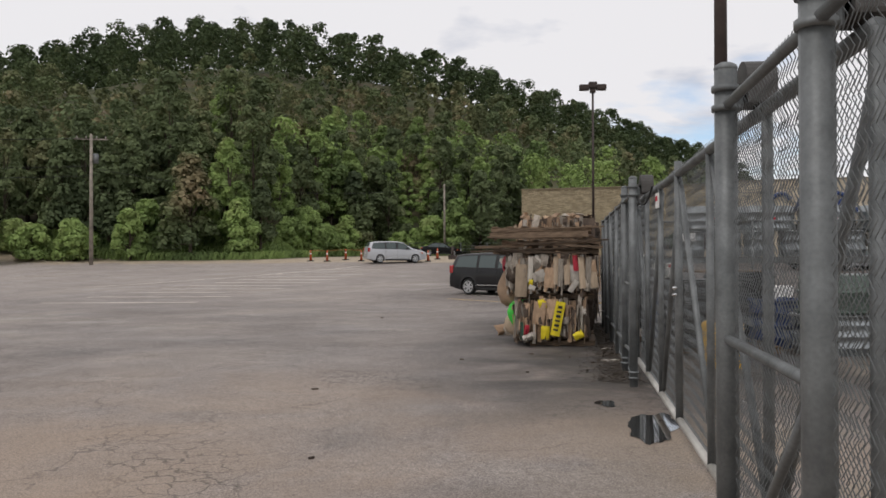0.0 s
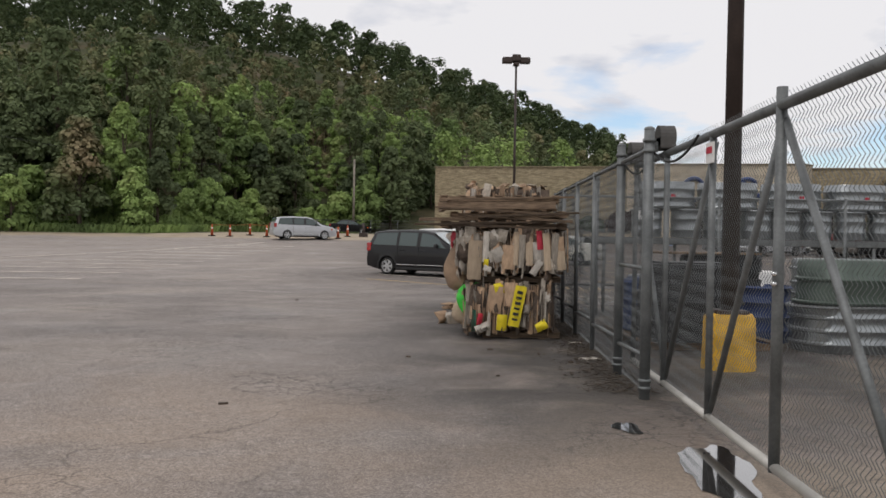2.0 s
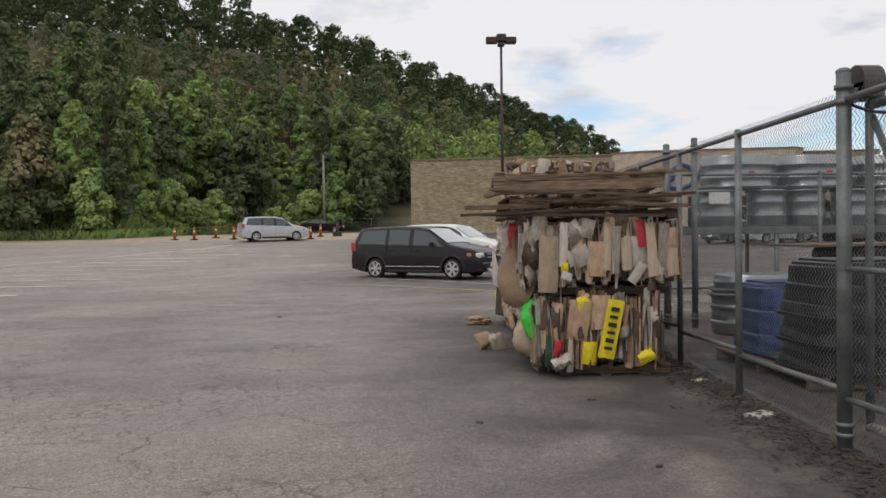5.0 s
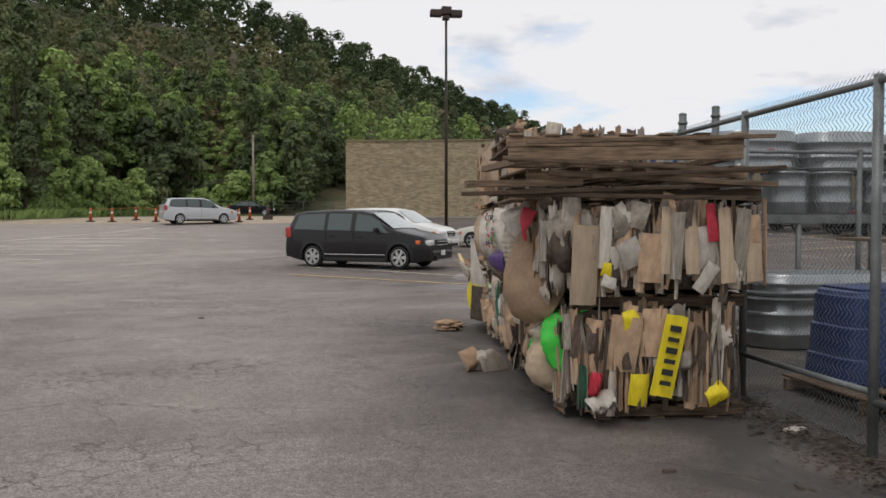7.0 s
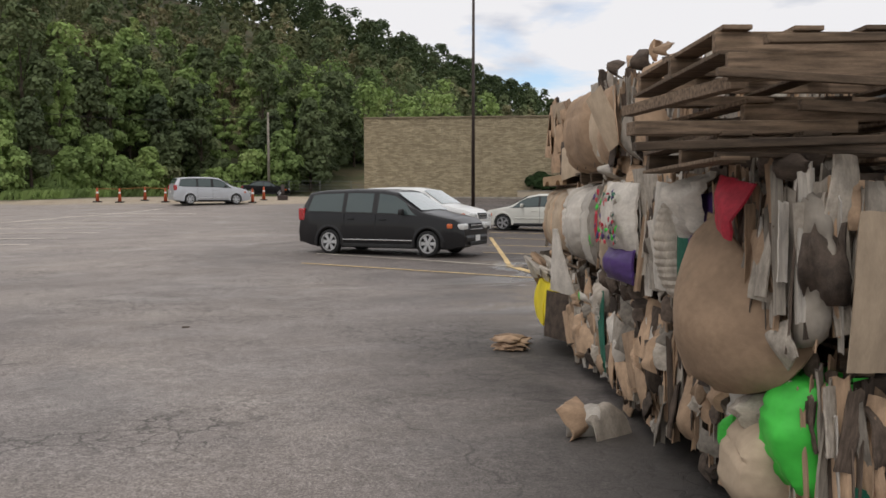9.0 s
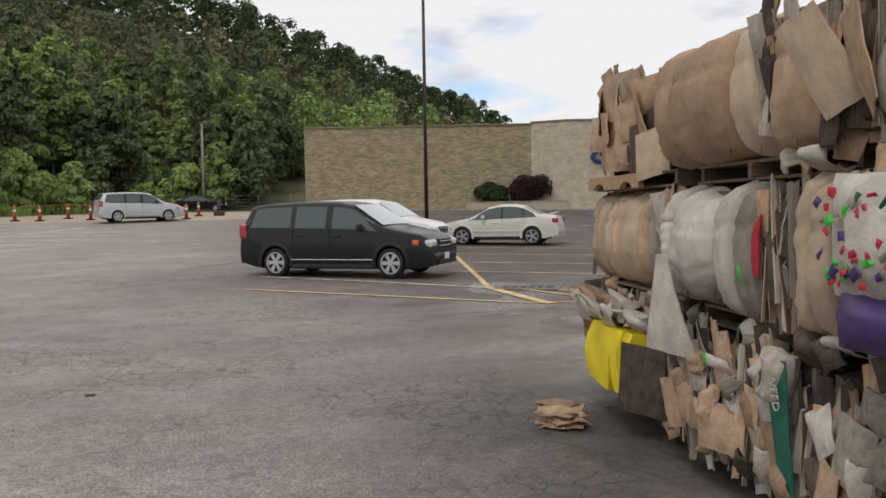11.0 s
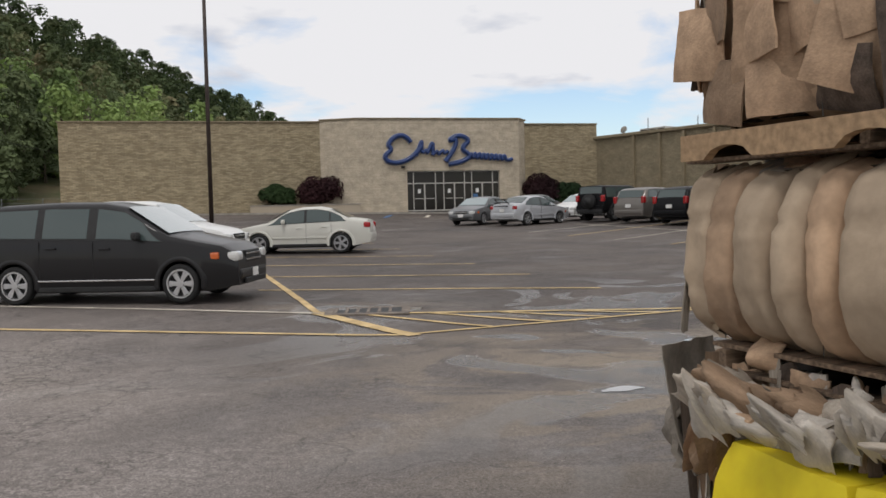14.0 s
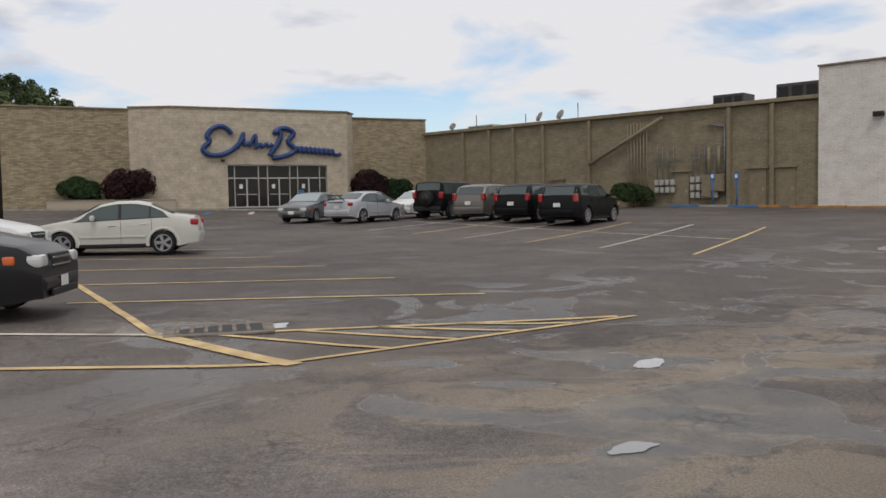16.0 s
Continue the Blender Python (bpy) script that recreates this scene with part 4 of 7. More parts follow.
def sign_post(x, y, h, rz, label, board=True):
    z = lot_top(x, y)
    e = thing("sign_post", label, "sign", at=(x, y, z), rz=rz)
    one_tube("post", e, M_BLUE, (0, 0, -0.05), (0, 0, h), 0.06 if not board else 0.05)
    one_box("plate", e, M_BLUE, (0, -0.06, h - 0.22), (0.3, 0.02, 0.45), 0.01)
    one_box("symbol", e, M_WHITE, (0, -0.075, h - 0.2), (0.16, 0.006, 0.2), 0)


for s in (24.6, 26.0):
    x, y = on_side(s + 0.2, 1.6)
    sign_post(x, y, 1.9, SRZ, "blue post with a blue and white parking sign")
for s, c, L, lab, mt in ((23.2, 1.9, 1.7, "blue painted concrete wheel stop", M_BLUE), (26.6, 1.9, 1.8, "blue painted concrete wheel stop", M_BLUE), (25.0, 1.95, 1.7, "grey concrete wheel stop", M_CONC)):
    x, y = on_side(s, c)
    tagged(one_box("wheel_stop", None, mt, (x, y, lot_top(x, y) + 0.05), (L, 0.2, 0.14), 0.03, "", SRZ), lab, "wheel stop", "wheel stops")
for s, L in ((27.3, 2.5), (30.5, 2.8), (33.4, 2.8)):
    x, y = on_side(s, 1.5)
    tagged(one_box("kerb", None, M_ORANGE, (x, y, lot_top(x, y) + 0.03), (L, 0.3, 0.16), 0.03, "", SRZ), "worn orange painted kerb", "kerb", "", "structure")

# the white block
wx = [on_side(WLEN, 0.25), on_side(WLEN + 16, 0.25)]
wall("white_wall", [on_side(WLEN, -10), wx[0], wx[1]], 0.2, 8.3, M_BRICK_W, "white painted masonry block of the next shop")
x, y = on_side(WLEN + 3.0, 0.45)
tagged(one_box("wall_pack_light", None, M_DARK, (x, y, 5.6), (0.5, 0.3, 0.25), 0.04, "", SRZ), "dark wall-mounted lamp on the white wall", "wall lamp")
tagged(one_box("roof_coping", None, M_TANPAINT, (*on_side(WLEN + 8, 0.1), 8.36), (16.1, 0.5, 0.1), 0.02, "", SRZ), "metal coping on the white wall", "coping", "", "structure")

for s, o_, sx, sy, sz, nm in ((23.9, -3.0, 1.9, 1.6, 0.95, "rooftop_unit"), (28.2, -2.5, 2.4, 1.6, 1.15, "rooftop_unit"), (21.0, -3.0, 1.6, 1.2, 0.3, "rooftop_unit"), (3.0, -4.5, 2.6, 1.6, 0.7, "rooftop_unit"), (0.8, -4.0, 1.2, 1.0, 0.45, "rooftop_unit")):
    x, y = on_side(s, o_)
    e = thing(nm, "grey box air-conditioning unit on the flat roof", "air conditioner", "rooftop units", at=(x, y, wing_top(s) + 0.05), rz=SRZ)
    mt = M_ROOFUNIT if s > 10 else M_ALU
    one_box("casing", e, mt, (0, 0, sz / 2 + 0.05), (sx, sy, sz), 0.03)
    one_box("curb", e, M_CONC, (0, 0, 0.03), (sx * 0.95, sy * 0.95, 0.06), 0.0)
    for k in range(3):
        one_box("grille", e, M_DARK, (-sx / 3 + k * sx / 3, -sy / 2 - 0.01, sz / 2 + 0.05), (sx / 4, 0.02, sz * 0.7), 0)


def dish(x, y, z, r, rz):
    e = thing("satellite_dish", "grey satellite dish on a roof stand", "satellite dish", "dishes on the roof", at=(x, y, z), rz=rz)
    bm = bmesh.new()
    bmesh.ops.create_uvsphere(bm, u_segments=20, v_segments=12, radius=r * 1.5)
    bmesh.ops.delete(bm, geom=[v for v in bm.verts if v.co.z > -r * 1.1], context="VERTS")
    bmesh.ops.translate(bm, vec=(0, 0, r * 1.3), verts=bm.verts)
    o = part("reflector", bm, M_ALU, e, smooth=True); o.matrix_basis = pose(0, 0, r + 0.3, 60, 0, 0)
    one_tube("mast", e, M_GALV, (0, 0, 0), (0, 0, r + 0.3), 0.05)


dish(*on_side(10.0, -2), wing_top(8), 0.5, 200)
dish(*on_side(11.8, -2), wing_top(11), 0.5, 190)
dish(*on_side(1.6, -2), wing_top(1), 0.4, 180)
for s, h in ((8.0, 1.2), (12.6, 1.6), (3.2, 1.5)):
    x, y = on_side(s, -3)
    tagged(one_tube("roof_antenna", None, M_DARK, (x, y, wing_top(s)), (x, y, wing_top(s) + h), 0.03), "thin dark antenna mast on the roof", "antenna", "roof antennas")

# ---------------------------------------------------------------- vehicles
def paint(name, c, metal=0.3, rough=0.35, clear=0.35):
    return material(name, c, rough, metal, 0.06, 2, 30, 0.0, spec=0.25 if clear > 0.2 else 0.10, clear=clear)


P_DARK = paint("charcoal_car_paint", (0.011, 0.0105, 0.0115), 0.0, 0.36, 0.25)
P_WHITE = paint("white_car_paint", (0.72, 0.72, 0.70), 0.0)
P_CREAM = paint("pearl_white_car_paint", (0.60, 0.59, 0.53), 0.05)
P_SILVER = paint("silver_car_paint", (0.50, 0.51, 0.53), 0.3)
P_GREY = paint("grey_car_paint", (0.16, 0.165, 0.17), 0.5)
P_BLACK = paint("black_car_paint", (0.007, 0.007, 0.008), 0.0, 0.4, 0.12)
P_BROWN = paint("taupe_car_paint", (0.17, 0.155, 0.14), 0.5)


def spline(pts, x):
    xs = [p[0] for p in pts]; zs = [p[1] for p in pts]
    return float(np.interp(x, xs, zs))


TOPS = {
    "van": dict(L=5.14, W=1.95, axles=(1.02, 4.10), R=0.335, nose=0.95,
                top=((0, 0.72), (0.05, 0.84), (0.3, 0.98), (0.9, 1.10), (1.22, 1.17), (2.05, 1.66), (2.5, 1.735), (3.4, 1.75), (4.4, 1.72), (4.85, 1.66), (5.06, 1.30), (5.12, 0.95), (5.14, 0.8)),
                belt=((0, 0.70), (0.3, 0.88), (1.2, 1.04), (2.2, 1.08), (4.8, 1.13), (5.14, 0.95)),
                panes=((1.75, 2.55), (2.72, 3.55), (3.68, 4.66)), shield=(1.24, 2.02), rearw=(4.87, 5.05)),
    "sedan": dict(L=4.45, W=1.75, axles=(0.92, 3.53), R=0.315, nose=0.8,
                  top=((0, 0.62), (0.06, 0.72), (0.3, 0.82), (0.9, 0.93), (1.2, 0.99), (1.85, 1.36), (2.3, 1.455), (2.8, 1.46), (3.2, 1.39), (3.78, 1.10), (4.1, 1.06), (4.35, 1.02), (4.43, 0.8), (4.45, 0.7)),
                  belt=((0, 0.60), (0.3, 0.76), (1.2, 0.90), (2.2, 0.94), (3.7, 1.0), (4.45, 0.85)),
                  panes=((1.62, 2.38), (2.46, 3.18), (3.22, 3.52)), shield=(1.22, 1.85), rearw=(3.22, 3.78)),
    "suv": dict(L=4.60, W=1.84, axles=(0.90, 3.60), R=0.36, nose=0.9,
                top=((0, 0.80), (0.06, 0.92), (0.3, 1.02), (0.95, 1.12), (1.2, 1.16), (1.9, 1.58), (2.4, 1.67), (3.4, 1.68), (4.0, 1.64), (4.25, 1.56), (4.5, 1.15), (4.58, 0.9), (4.6, 0.8)),
                belt=((0, 0.78), (0.3, 0.94), (1.2, 1.06), (2.2, 1.10), (4.2, 1.18), (4.6, 0.95)),
                panes=((1.65, 2.45), (2.55, 3.30), (3.38, 4.10)), shield=(1.22, 1.9), rearw=(4.27, 4.48)),
    "jeep": dict(L=4.5, W=1.85, axles=(0.75, 3.55), R=0.41, nose=0.9,
                 top=((0, 1.05), (0.04, 1.14), (0.3, 1.18), (1.3, 1.24), (1.38, 1.27), (1.70, 1.78), (1.95, 1.82), (3.9, 1.82), (4.28, 1.80), (4.36, 1.4), (4.4, 1.0), (4.42, 0.8), (4.5, 0.8)),
                 belt=((0, 1.0), (0.3, 1.1), (1.3, 1.18), (4.3, 1.20), (4.5, 0.85)),
                 panes=((1.72, 2.5), (2.6, 3.3), (3.4, 4.2)), shield=(1.39, 1.69), rearw=(4.29, 4.36)),
}


def car(kind, body_paint, label, at, heading, group="", tilt=0.0, hubcap=True, rack=False):
    """A car lofted from its side profile. Local x runs from the nose back, y across, z up; heading turns the nose."""
    k = TOPS[kind]
    L, W, R, ax = k["L"], k["W"], k["R"], k["axles"]
    hw = W / 2
    e = thing(kind if kind in ("sedan", "suv") else {"van": "minivan", "jeep": "off_road_car"}[kind], label, "car", group, at=at)
    e.matrix_basis = Matrix.Translation(at) @ pose(0, 0, 0, 0, 0, heading + 180) @ Matrix.Diagonal((0.95 if kind == "van" else 1.0, 1, 1, 1)) @ pose(-(ax[0] + ax[1]) / 2, 0, 0, 0, tilt, 0)
    sill = 0.22 if kind != "jeep" else 0.42

    def bottom(x):
        z = sill + 0.06 * (1 - ease(x, 0, 0.5)) + 0.10 * ease(x, L - 0.6, L)
        for a in ax:
            d = abs(x - a); ra = R + 0.055
            if d < ra:
                z = max(z, R + math.sqrt(ra * ra - d * d))
        return z

    def half(x):
        return hw * (1 - 0.17 * (1 - ease(x, -0.1, 0.75)) - 0.09 * ease(x, L - 0.5, L + 0.1))

    def section(x):
        """Points (y, z) of half a cross-section, from the sill to the roof's middle."""
        zb, zs, zt = bottom(x), spline(k["belt"], x), spline(k["top"], x)
        zs = min(zs, zt - 0.03); w = half(x)
        zm = max(zb + 0.02, min(zs - 0.02, 0.62)) if zb < 0.6 else zb + 0.01
        zs = max(zs, zm + 0.01)
        zt = max(zt, zs + 0.02)
        up = max(0.0, zt - zs); ins = 0.30 * min(up, 0.7) if kind != "jeep" else 0.14 * up
        rw = w - 0.02 - ins
        pts = [(w * 0.955, zb), (w, max(zb + 0.008, zm - 0.08)), (w * 0.995, zm + (zs - zm) * 0.5), (w * 0.975, zs)]
        for f in (0.25, 0.5, 0.75, 0.93):
            pts.append((w - 0.02 - ins * f ** 1.15, zs + (up - 0.05 * min(1, up * 4)) * f))
        pts += [(rw - 0.06, zt - 0.022 * min(1, up * 4)), (rw * 0.75, zt), (rw * 0.35, zt + 0.015), (0, zt + 0.018)]
        return pts

    xs = sorted(set(list(np.linspace(0, L, 66)) + [p[0] for p in k["top"]] + [a + s * (R + 0.055) * f for a in ax for s in (-1, 1) for f in (1.0, 0.97, 0.9, 0.78, 0.6, 0.35)] + list(ax)))
    bm = bmesh.new(); rows = []
    for x in xs:
        s = section(x)
        ring = [bm.verts.new((x, y, z)) for y, z in s] + [bm.verts.new((x, -y, z)) for y, z in reversed(s[:-1])]
        rows.append(ring)
    for a, b in zip(rows, rows[1:]):
        for i in range(len(a) - 1):
            bm.faces.new((a[i], a[i + 1], b[i + 1], b[i]))
        bm.faces.new((a[-1], a[0], b[0], b[-1]))
    bm.faces.new(list(reversed(rows[0]))); bm.faces.new(rows[-1])
    bmesh.ops.recalc_face_normals(bm, faces=bm.faces)
    o = part("body", bm, body_paint, e, smooth=True)
    o.data.set_sharp_from_angle(angle=radians(38))
    un = bmesh.new(); box(un, L / 2, 0, sill + 0.12, L - 0.9, W * 0.74, 0.32, 0.03)
    part("underbody", un, M_DARK, e)

    def patch(name, mat, x0, x1, f0, f1, side, off, slant=0.0, lean=0.0):
        """A pane laid on the flank between belt and roof."""
        bm = bmesh.new(); g = []
        for i in range(13):
            row = []
            for j in range(6):
                f = f0 + (f1 - f0) * j / 5
                x = x0 + lean * (1 - f) + (x1 - x0 + slant * (1 - f) - lean * (1 - f)) * i / 12
                zs, zt = min(spline(k["belt"], x), spline(k["top"], x) - 0.03), spline(k["top"], x)
                up = max(0.02, zt - zs); ins = 0.30 * min(up, 0.7) if kind != "jeep" else 0.14 * up
                w = half(x)
                row.append(bm.verts.new((x, side * (w - 0.02 - ins * f ** 1.15 + off), zs + (up - 0.05) * f)))
            g.append(row)
        for i in range(12):
            for j in range(5):
                q = (g[i][j], g[i + 1][j], g[i + 1][j + 1], g[i][j + 1])
                bm.faces.new(q if side < 0 else tuple(reversed(q)))
        return part(name, bm, mat, e, smooth=True)

    for side in (-1, 1):
        for n_, (x0, x1) in enumerate(k["panes"]):
            last = n_ == len(k["panes"]) - 1
            patch("side_window", M_CARGLASS, x0, x1, 0.06, 0.90, side, 0.007, slant=(0.16 if last and kind != "jeep" else 0.0), lean=(-0.42 if n_ == 0 and kind != "jeep" else 0.0))
        patch("window_trim", M_DARK, k["panes"][0][0] - 0.02, k["panes"][-1][1] + 0.02, 0.01, 0.95, side, 0.003, slant=0.18 if kind != "jeep" else 0.0, lean=-0.44 if kind != "jeep" else 0.0)

    def cross(name, mat, x0, x1, wf, off, label_=""):
        bm = bmesh.new(); g = []
        for i in range(9):
            x = x0 + (x1 - x0) * i / 8
            zt, zs = spline(k["top"], x), min(spline(k["belt"], x), spline(k["top"], x) - 0.03)
            up = max(0.02, zt - zs); ins = 0.30 * min(up, 0.7) if kind != "jeep" else 0.14 * up
            rw = (half(x) - 0.02 - ins) * wf
            dz = (spline(k["top"], x + 0.02) - spline(k["top"], x - 0.02)) / 0.04
            nl = math.hypot(1, dz)
            row = []
            for j in range(9):
                u = -1 + 2 * j / 8
                row.append(bm.verts.new((x - off * dz / nl, rw * u, zt + 0.017 * (1 - u * u * 0.9) + off / nl)))
            g.append(row)
        for i in range(8):
            for j in range(8):
                bm.faces.new((g[i][j], g[i + 1][j], g[i + 1][j + 1], g[i][j + 1]))
        return part(name, bm, mat, e, label_, smooth=True)
    cross("windscreen", M_WSHIELD, *k["shield"], 0.93, 0.012)
    cross("rear_window", M_CARGLASS, *k["rearw"], 0.85, 0.012)
    # lamps, grille, bumpers, plates
    zl = spline(k["top"], 0.25) - 0.14
    for side in (-1, 1):
        one_box("headlamp", e, M_LAMPGLASS, (0.20, side * (half(0.2) - 0.17), zl - 0.04), (0.42, 0.30, 0.17), 0.06)
        one_box("turn_lamp", e, M_AMBER, (0.40, side * (half(0.4) - 0.028), zl - 0.02), (0.16, 0.09, 0.12), 0.03)
        zt_ = spline(k["belt"], L - 0.3) - 0.02
        one_box("tail_lamp", e, M_TAIL, (L - 0.10, side * (half(L - 0.1) - 0.075), zt_ - 0.02), (0.22, 0.18, 0.34 if kind != "sedan" else 0.18), 0.05)
        one_box("wing_mirror", e, body_paint if kind != "van" else M_DARK, (k["shield"][0] + 0.52, side * (half(1.6) + 0.085), spline(k["belt"], 1.7) + 0.09), (0.12, 0.20, 0.15), 0.05)
        for n_ in (0, 1):
            hx = k["panes"][n_][1] - 0.16
            one_box("door_handle", e, body_paint, (hx, side * (half(hx) + 0.004), spline(k["belt"], hx) - 0.14), (0.2, 0.035, 0.035), 0.012)
            one_box("door_seam", e, M_DARK, (k["panes"][n_][1] + 0.06, side * (half(hx) * 0.995), spline(k["belt"], hx) - 0.36), (0.008, 0.012, 0.68), 0)
        one_box("sill_trim", e, M_DARK, ((ax[0] + ax[1]) / 2, side * (hw * 0.965), sill + 0.04), (ax[1] - ax[0] - 2 * R - 0.2, 0.05, 0.09), 0.02)
        one_box("rub_strip", e, M_CHROME if kind == "van" else body_paint, ((ax[0] + ax[1]) / 2, side * (hw + 0.003), (0.41 if kind == "van" else 0.50) + (0.15 if kind == "jeep" else 0)), (ax[1] - ax[0] - 2 * R - 0.25, 0.02, 0.028 if kind == "van" else 0.05), 0.008)
    gz_ = zl - 0.06
    one_box("grille", e, M_DARK, (0.035, 0, gz_), (0.08, W * 0.42, 0.22), 0.03)
    for dz in (-0.05, 0.05):
        one_box("grille_bar", e, M_CHROME, (-0.012, 0, gz_ + dz), (0.02, W * 0.40, 0.03), 0.008)
    one_box("bumper", e, body_paint if kind != "jeep" else M_DARK, (0.09, 0, 0.46), (0.24, W * 0.78, 0.20), 0.07)
    one_box("air_intake", e, M_DARK, (-0.035, 0, 0.34), (0.05, W * 0.55, 0.10), 0.02)
    one_box("bumper", e, body_paint if kind != "jeep" else M_DARK, (L - 0.07, 0, 0.50), (0.22, W * 0.86, 0.24), 0.07)
    one_box("number_plate", e, M_WHITE, (L + 0.035, 0, 0.80 if kind != "sedan" else 0.74), (0.012, 0.31, 0.16), 0.004)
    one_box("number_plate", e, M_WHITE, (-0.045, 0, 0.47), (0.012, 0.31, 0.15), 0.004)
    if kind == "jeep":
        for r_, mt, nm in ((0.38, M_RUBBER, "spare_tyre"), (0.24, M_DARK, "spare_rim")):
            one_tube(nm, e, mt, (L - 0.1, 0, 1.0), (L + 0.16 + (0.02 if nm == "spare_rim" else 0), 0, 1.0), r_, seg=28)
    if rack:
        for z in (0.95, 1.12, 1.28):
            one_tube("bike_rack_bar", e, M_DARK, (L + 0.1, -0.45, z), (L + 0.1, 0.45, z), 0.025)
        for y in (-0.3, 0.3):
            one_tube("bike_rack_arm", e, M_DARK, (L - 0.2, y, 1.05), (L + 0.25, y, 1.30), 0.025)
    for a in ax:
        for side in (-1, 1):
            arch = bmesh.new(); ring = []
            for i in range(15):
                q = math.pi * (-0.06 + 1.12 * i / 14)
                cx_, cz_, ra = math.cos(q), math.sin(q), R + 0.07
                xx = a + ra * cx_
                ring.append([arch.verts.new((a + (ra + dr) * cx_, side * (half(xx) * 0.985 + dy), R + (ra + dr) * cz_)) for dr, dy in ((-0.025, -0.03), (-0.025, 0.012), (0.0, 0.026), (0.05, 0.018), (0.085, -0.012))])
            for p_, q_ in zip(ring, ring[1:]):
                for i in range(4):
                    arch.faces.new((p_[i], p_[i + 1], q_[i + 1], q_[i]))
            bmesh.ops.recalc_face_normals(arch, faces=arch.faces[:])
            part("wheel_arch", arch, body_paint if kind != "jeep" else M_DARK, e, smooth=True)
            wh = new("wheel"); wh.parent = e
            wh.matrix_basis = pose(a, side * (hw - 0.115), R, 0, 0, 0 if side > 0 else 180)
            bm = bmesh.new(); prof = [(R * 0.66, -0.10), (R * 0.9, -0.115), (R * 0.985, -0.09), (R, -0.05), (R, 0.05), (R * 0.985, 0.085), (R * 0.9, 0.11), (R * 0.66, 0.10)]
            n = 32; g = [[bm.verts.new((r_ * math.cos(2 * math.pi * i / n), y, r_ * math.sin(2 * math.pi * i / n))) for r_, y in prof] for i in range(n)]
            for i in range(n):
                for j in range(len(prof)):
                    bm.faces.new((g[i][j], g[i][(j + 1) % len(prof)], g[(i + 1) % n][(j + 1) % len(prof)], g[(i + 1) % n][j]))
            bmesh.ops.recalc_face_normals(bm, faces=bm.faces)
            part("tyre", bm, M_RUBBER, wh, smooth=True)
            bm = bmesh.new()
            tube(bm, (0, -0.06, 0), (0, 0.045, 0), R * 0.67, 28)
            part("brake_drum", bm, M_DARK, wh)
            bm = bmesh.new()
            ring = [(R * 0.74, 0.07), (R * 0.74, 0.112), (R * 0.66, 0.112), (R * 0.64, 0.06)]
            g = [[bm.verts.new((r_ * math.cos(2 * math.pi * i / n), y, r_ * math.sin(2 * math.pi * i / n))) for r_, y in ring] for i in range(n)]
            for i in range(n):
                for j in range(3):
                    bm.faces.new((g[i][j], g[(i + 1) % n][j], g[(i + 1) % n][j + 1], g[i][j + 1]))
            for q in range(5 if kind != "van" else 6):
                for d_ in (-0.13, 0.13):
                    an = 2 * math.pi * q / (5 if kind != "van" else 6) + d_
                    box(bm, R * 0.36, 0.078, 0, R * 0.56, 0.035, 0.045 if kind != "van" else 0.05, 0.008, Matrix.Rotation(an, 4, "Y"))
            tube(bm, (0, 0.05, 0), (0, 0.105, 0), R * 0.19, 16)
            part("rim", bm, M_RIM if kind != "jeep" else M_GALV, wh, "silver spoked rim")
    return e


def park(kind, pt, mid, heading, label, group="", **kw):
    return car(kind, pt, label, (mid[0], mid[1], lot_top(*mid)), heading, group, **kw)


LOT = "cars parked on the lot"
# headings: degrees from +x, to the left
park("van", P_DARK, (2.85, 35.0), -31.0, "dark charcoal minivan with silver hubcaps parked across a bay", LOT)
park("van", P_WHITE, (4.3, 42.2), -31.0, "white minivan parked behind the dark one", LOT)
park("sedan", P_CREAM, (9.5, 45.35), 151.5, "pearl white sedan parked across the yellow lines", LOT)
park("van", P_SILVER, (-6.7, 68.6), 22.0, "silver minivan standing by the orange cones", LOT)
park("suv", P_BLACK, (29.25, 45.9), 17.0, "black SUV parked nose in, seen with red tail lamps", LOT)
park("suv", P_BLACK, (29.5, 48.9), 17.0, "black SUV parked nose in beside another", LOT)
park("suv", P_BROWN, (29.7, 52.0), 17.0, "taupe SUV with tall red tail lamps parked nose in", LOT)
park("jeep", P_BLACK, (29.6, 55.0), 17.0, "black off-road car with a spare wheel on its tailgate", LOT)
park("sedan", P_WHITE, (29.7, 58.0), 203.0, "white sedan parked with its nose to the aisle", LOT)
park("sedan", P_SILVER, (24.9, 56.0), 18.0, "silver sedan with a bicycle rack on its boot", LOT, rack=True)
park("sedan", P_GREY, (23.4, 58.6), 213.0, "dark grey sedan parked with its nose out", LOT)
park("sedan", P_GREY, (28.2, 61.3), 203.0, "dark grey sedan parked behind the silver one", LOT)
for x, y, h in ((-5.0, 93.0, 5.0), (-9.5, 94.0, 8.0)):
    car("sedan", P_BLACK, "dark sedan standing far off on the gravel below the wood", (x, y, land(x, y)), h, "far cars on the gravel")


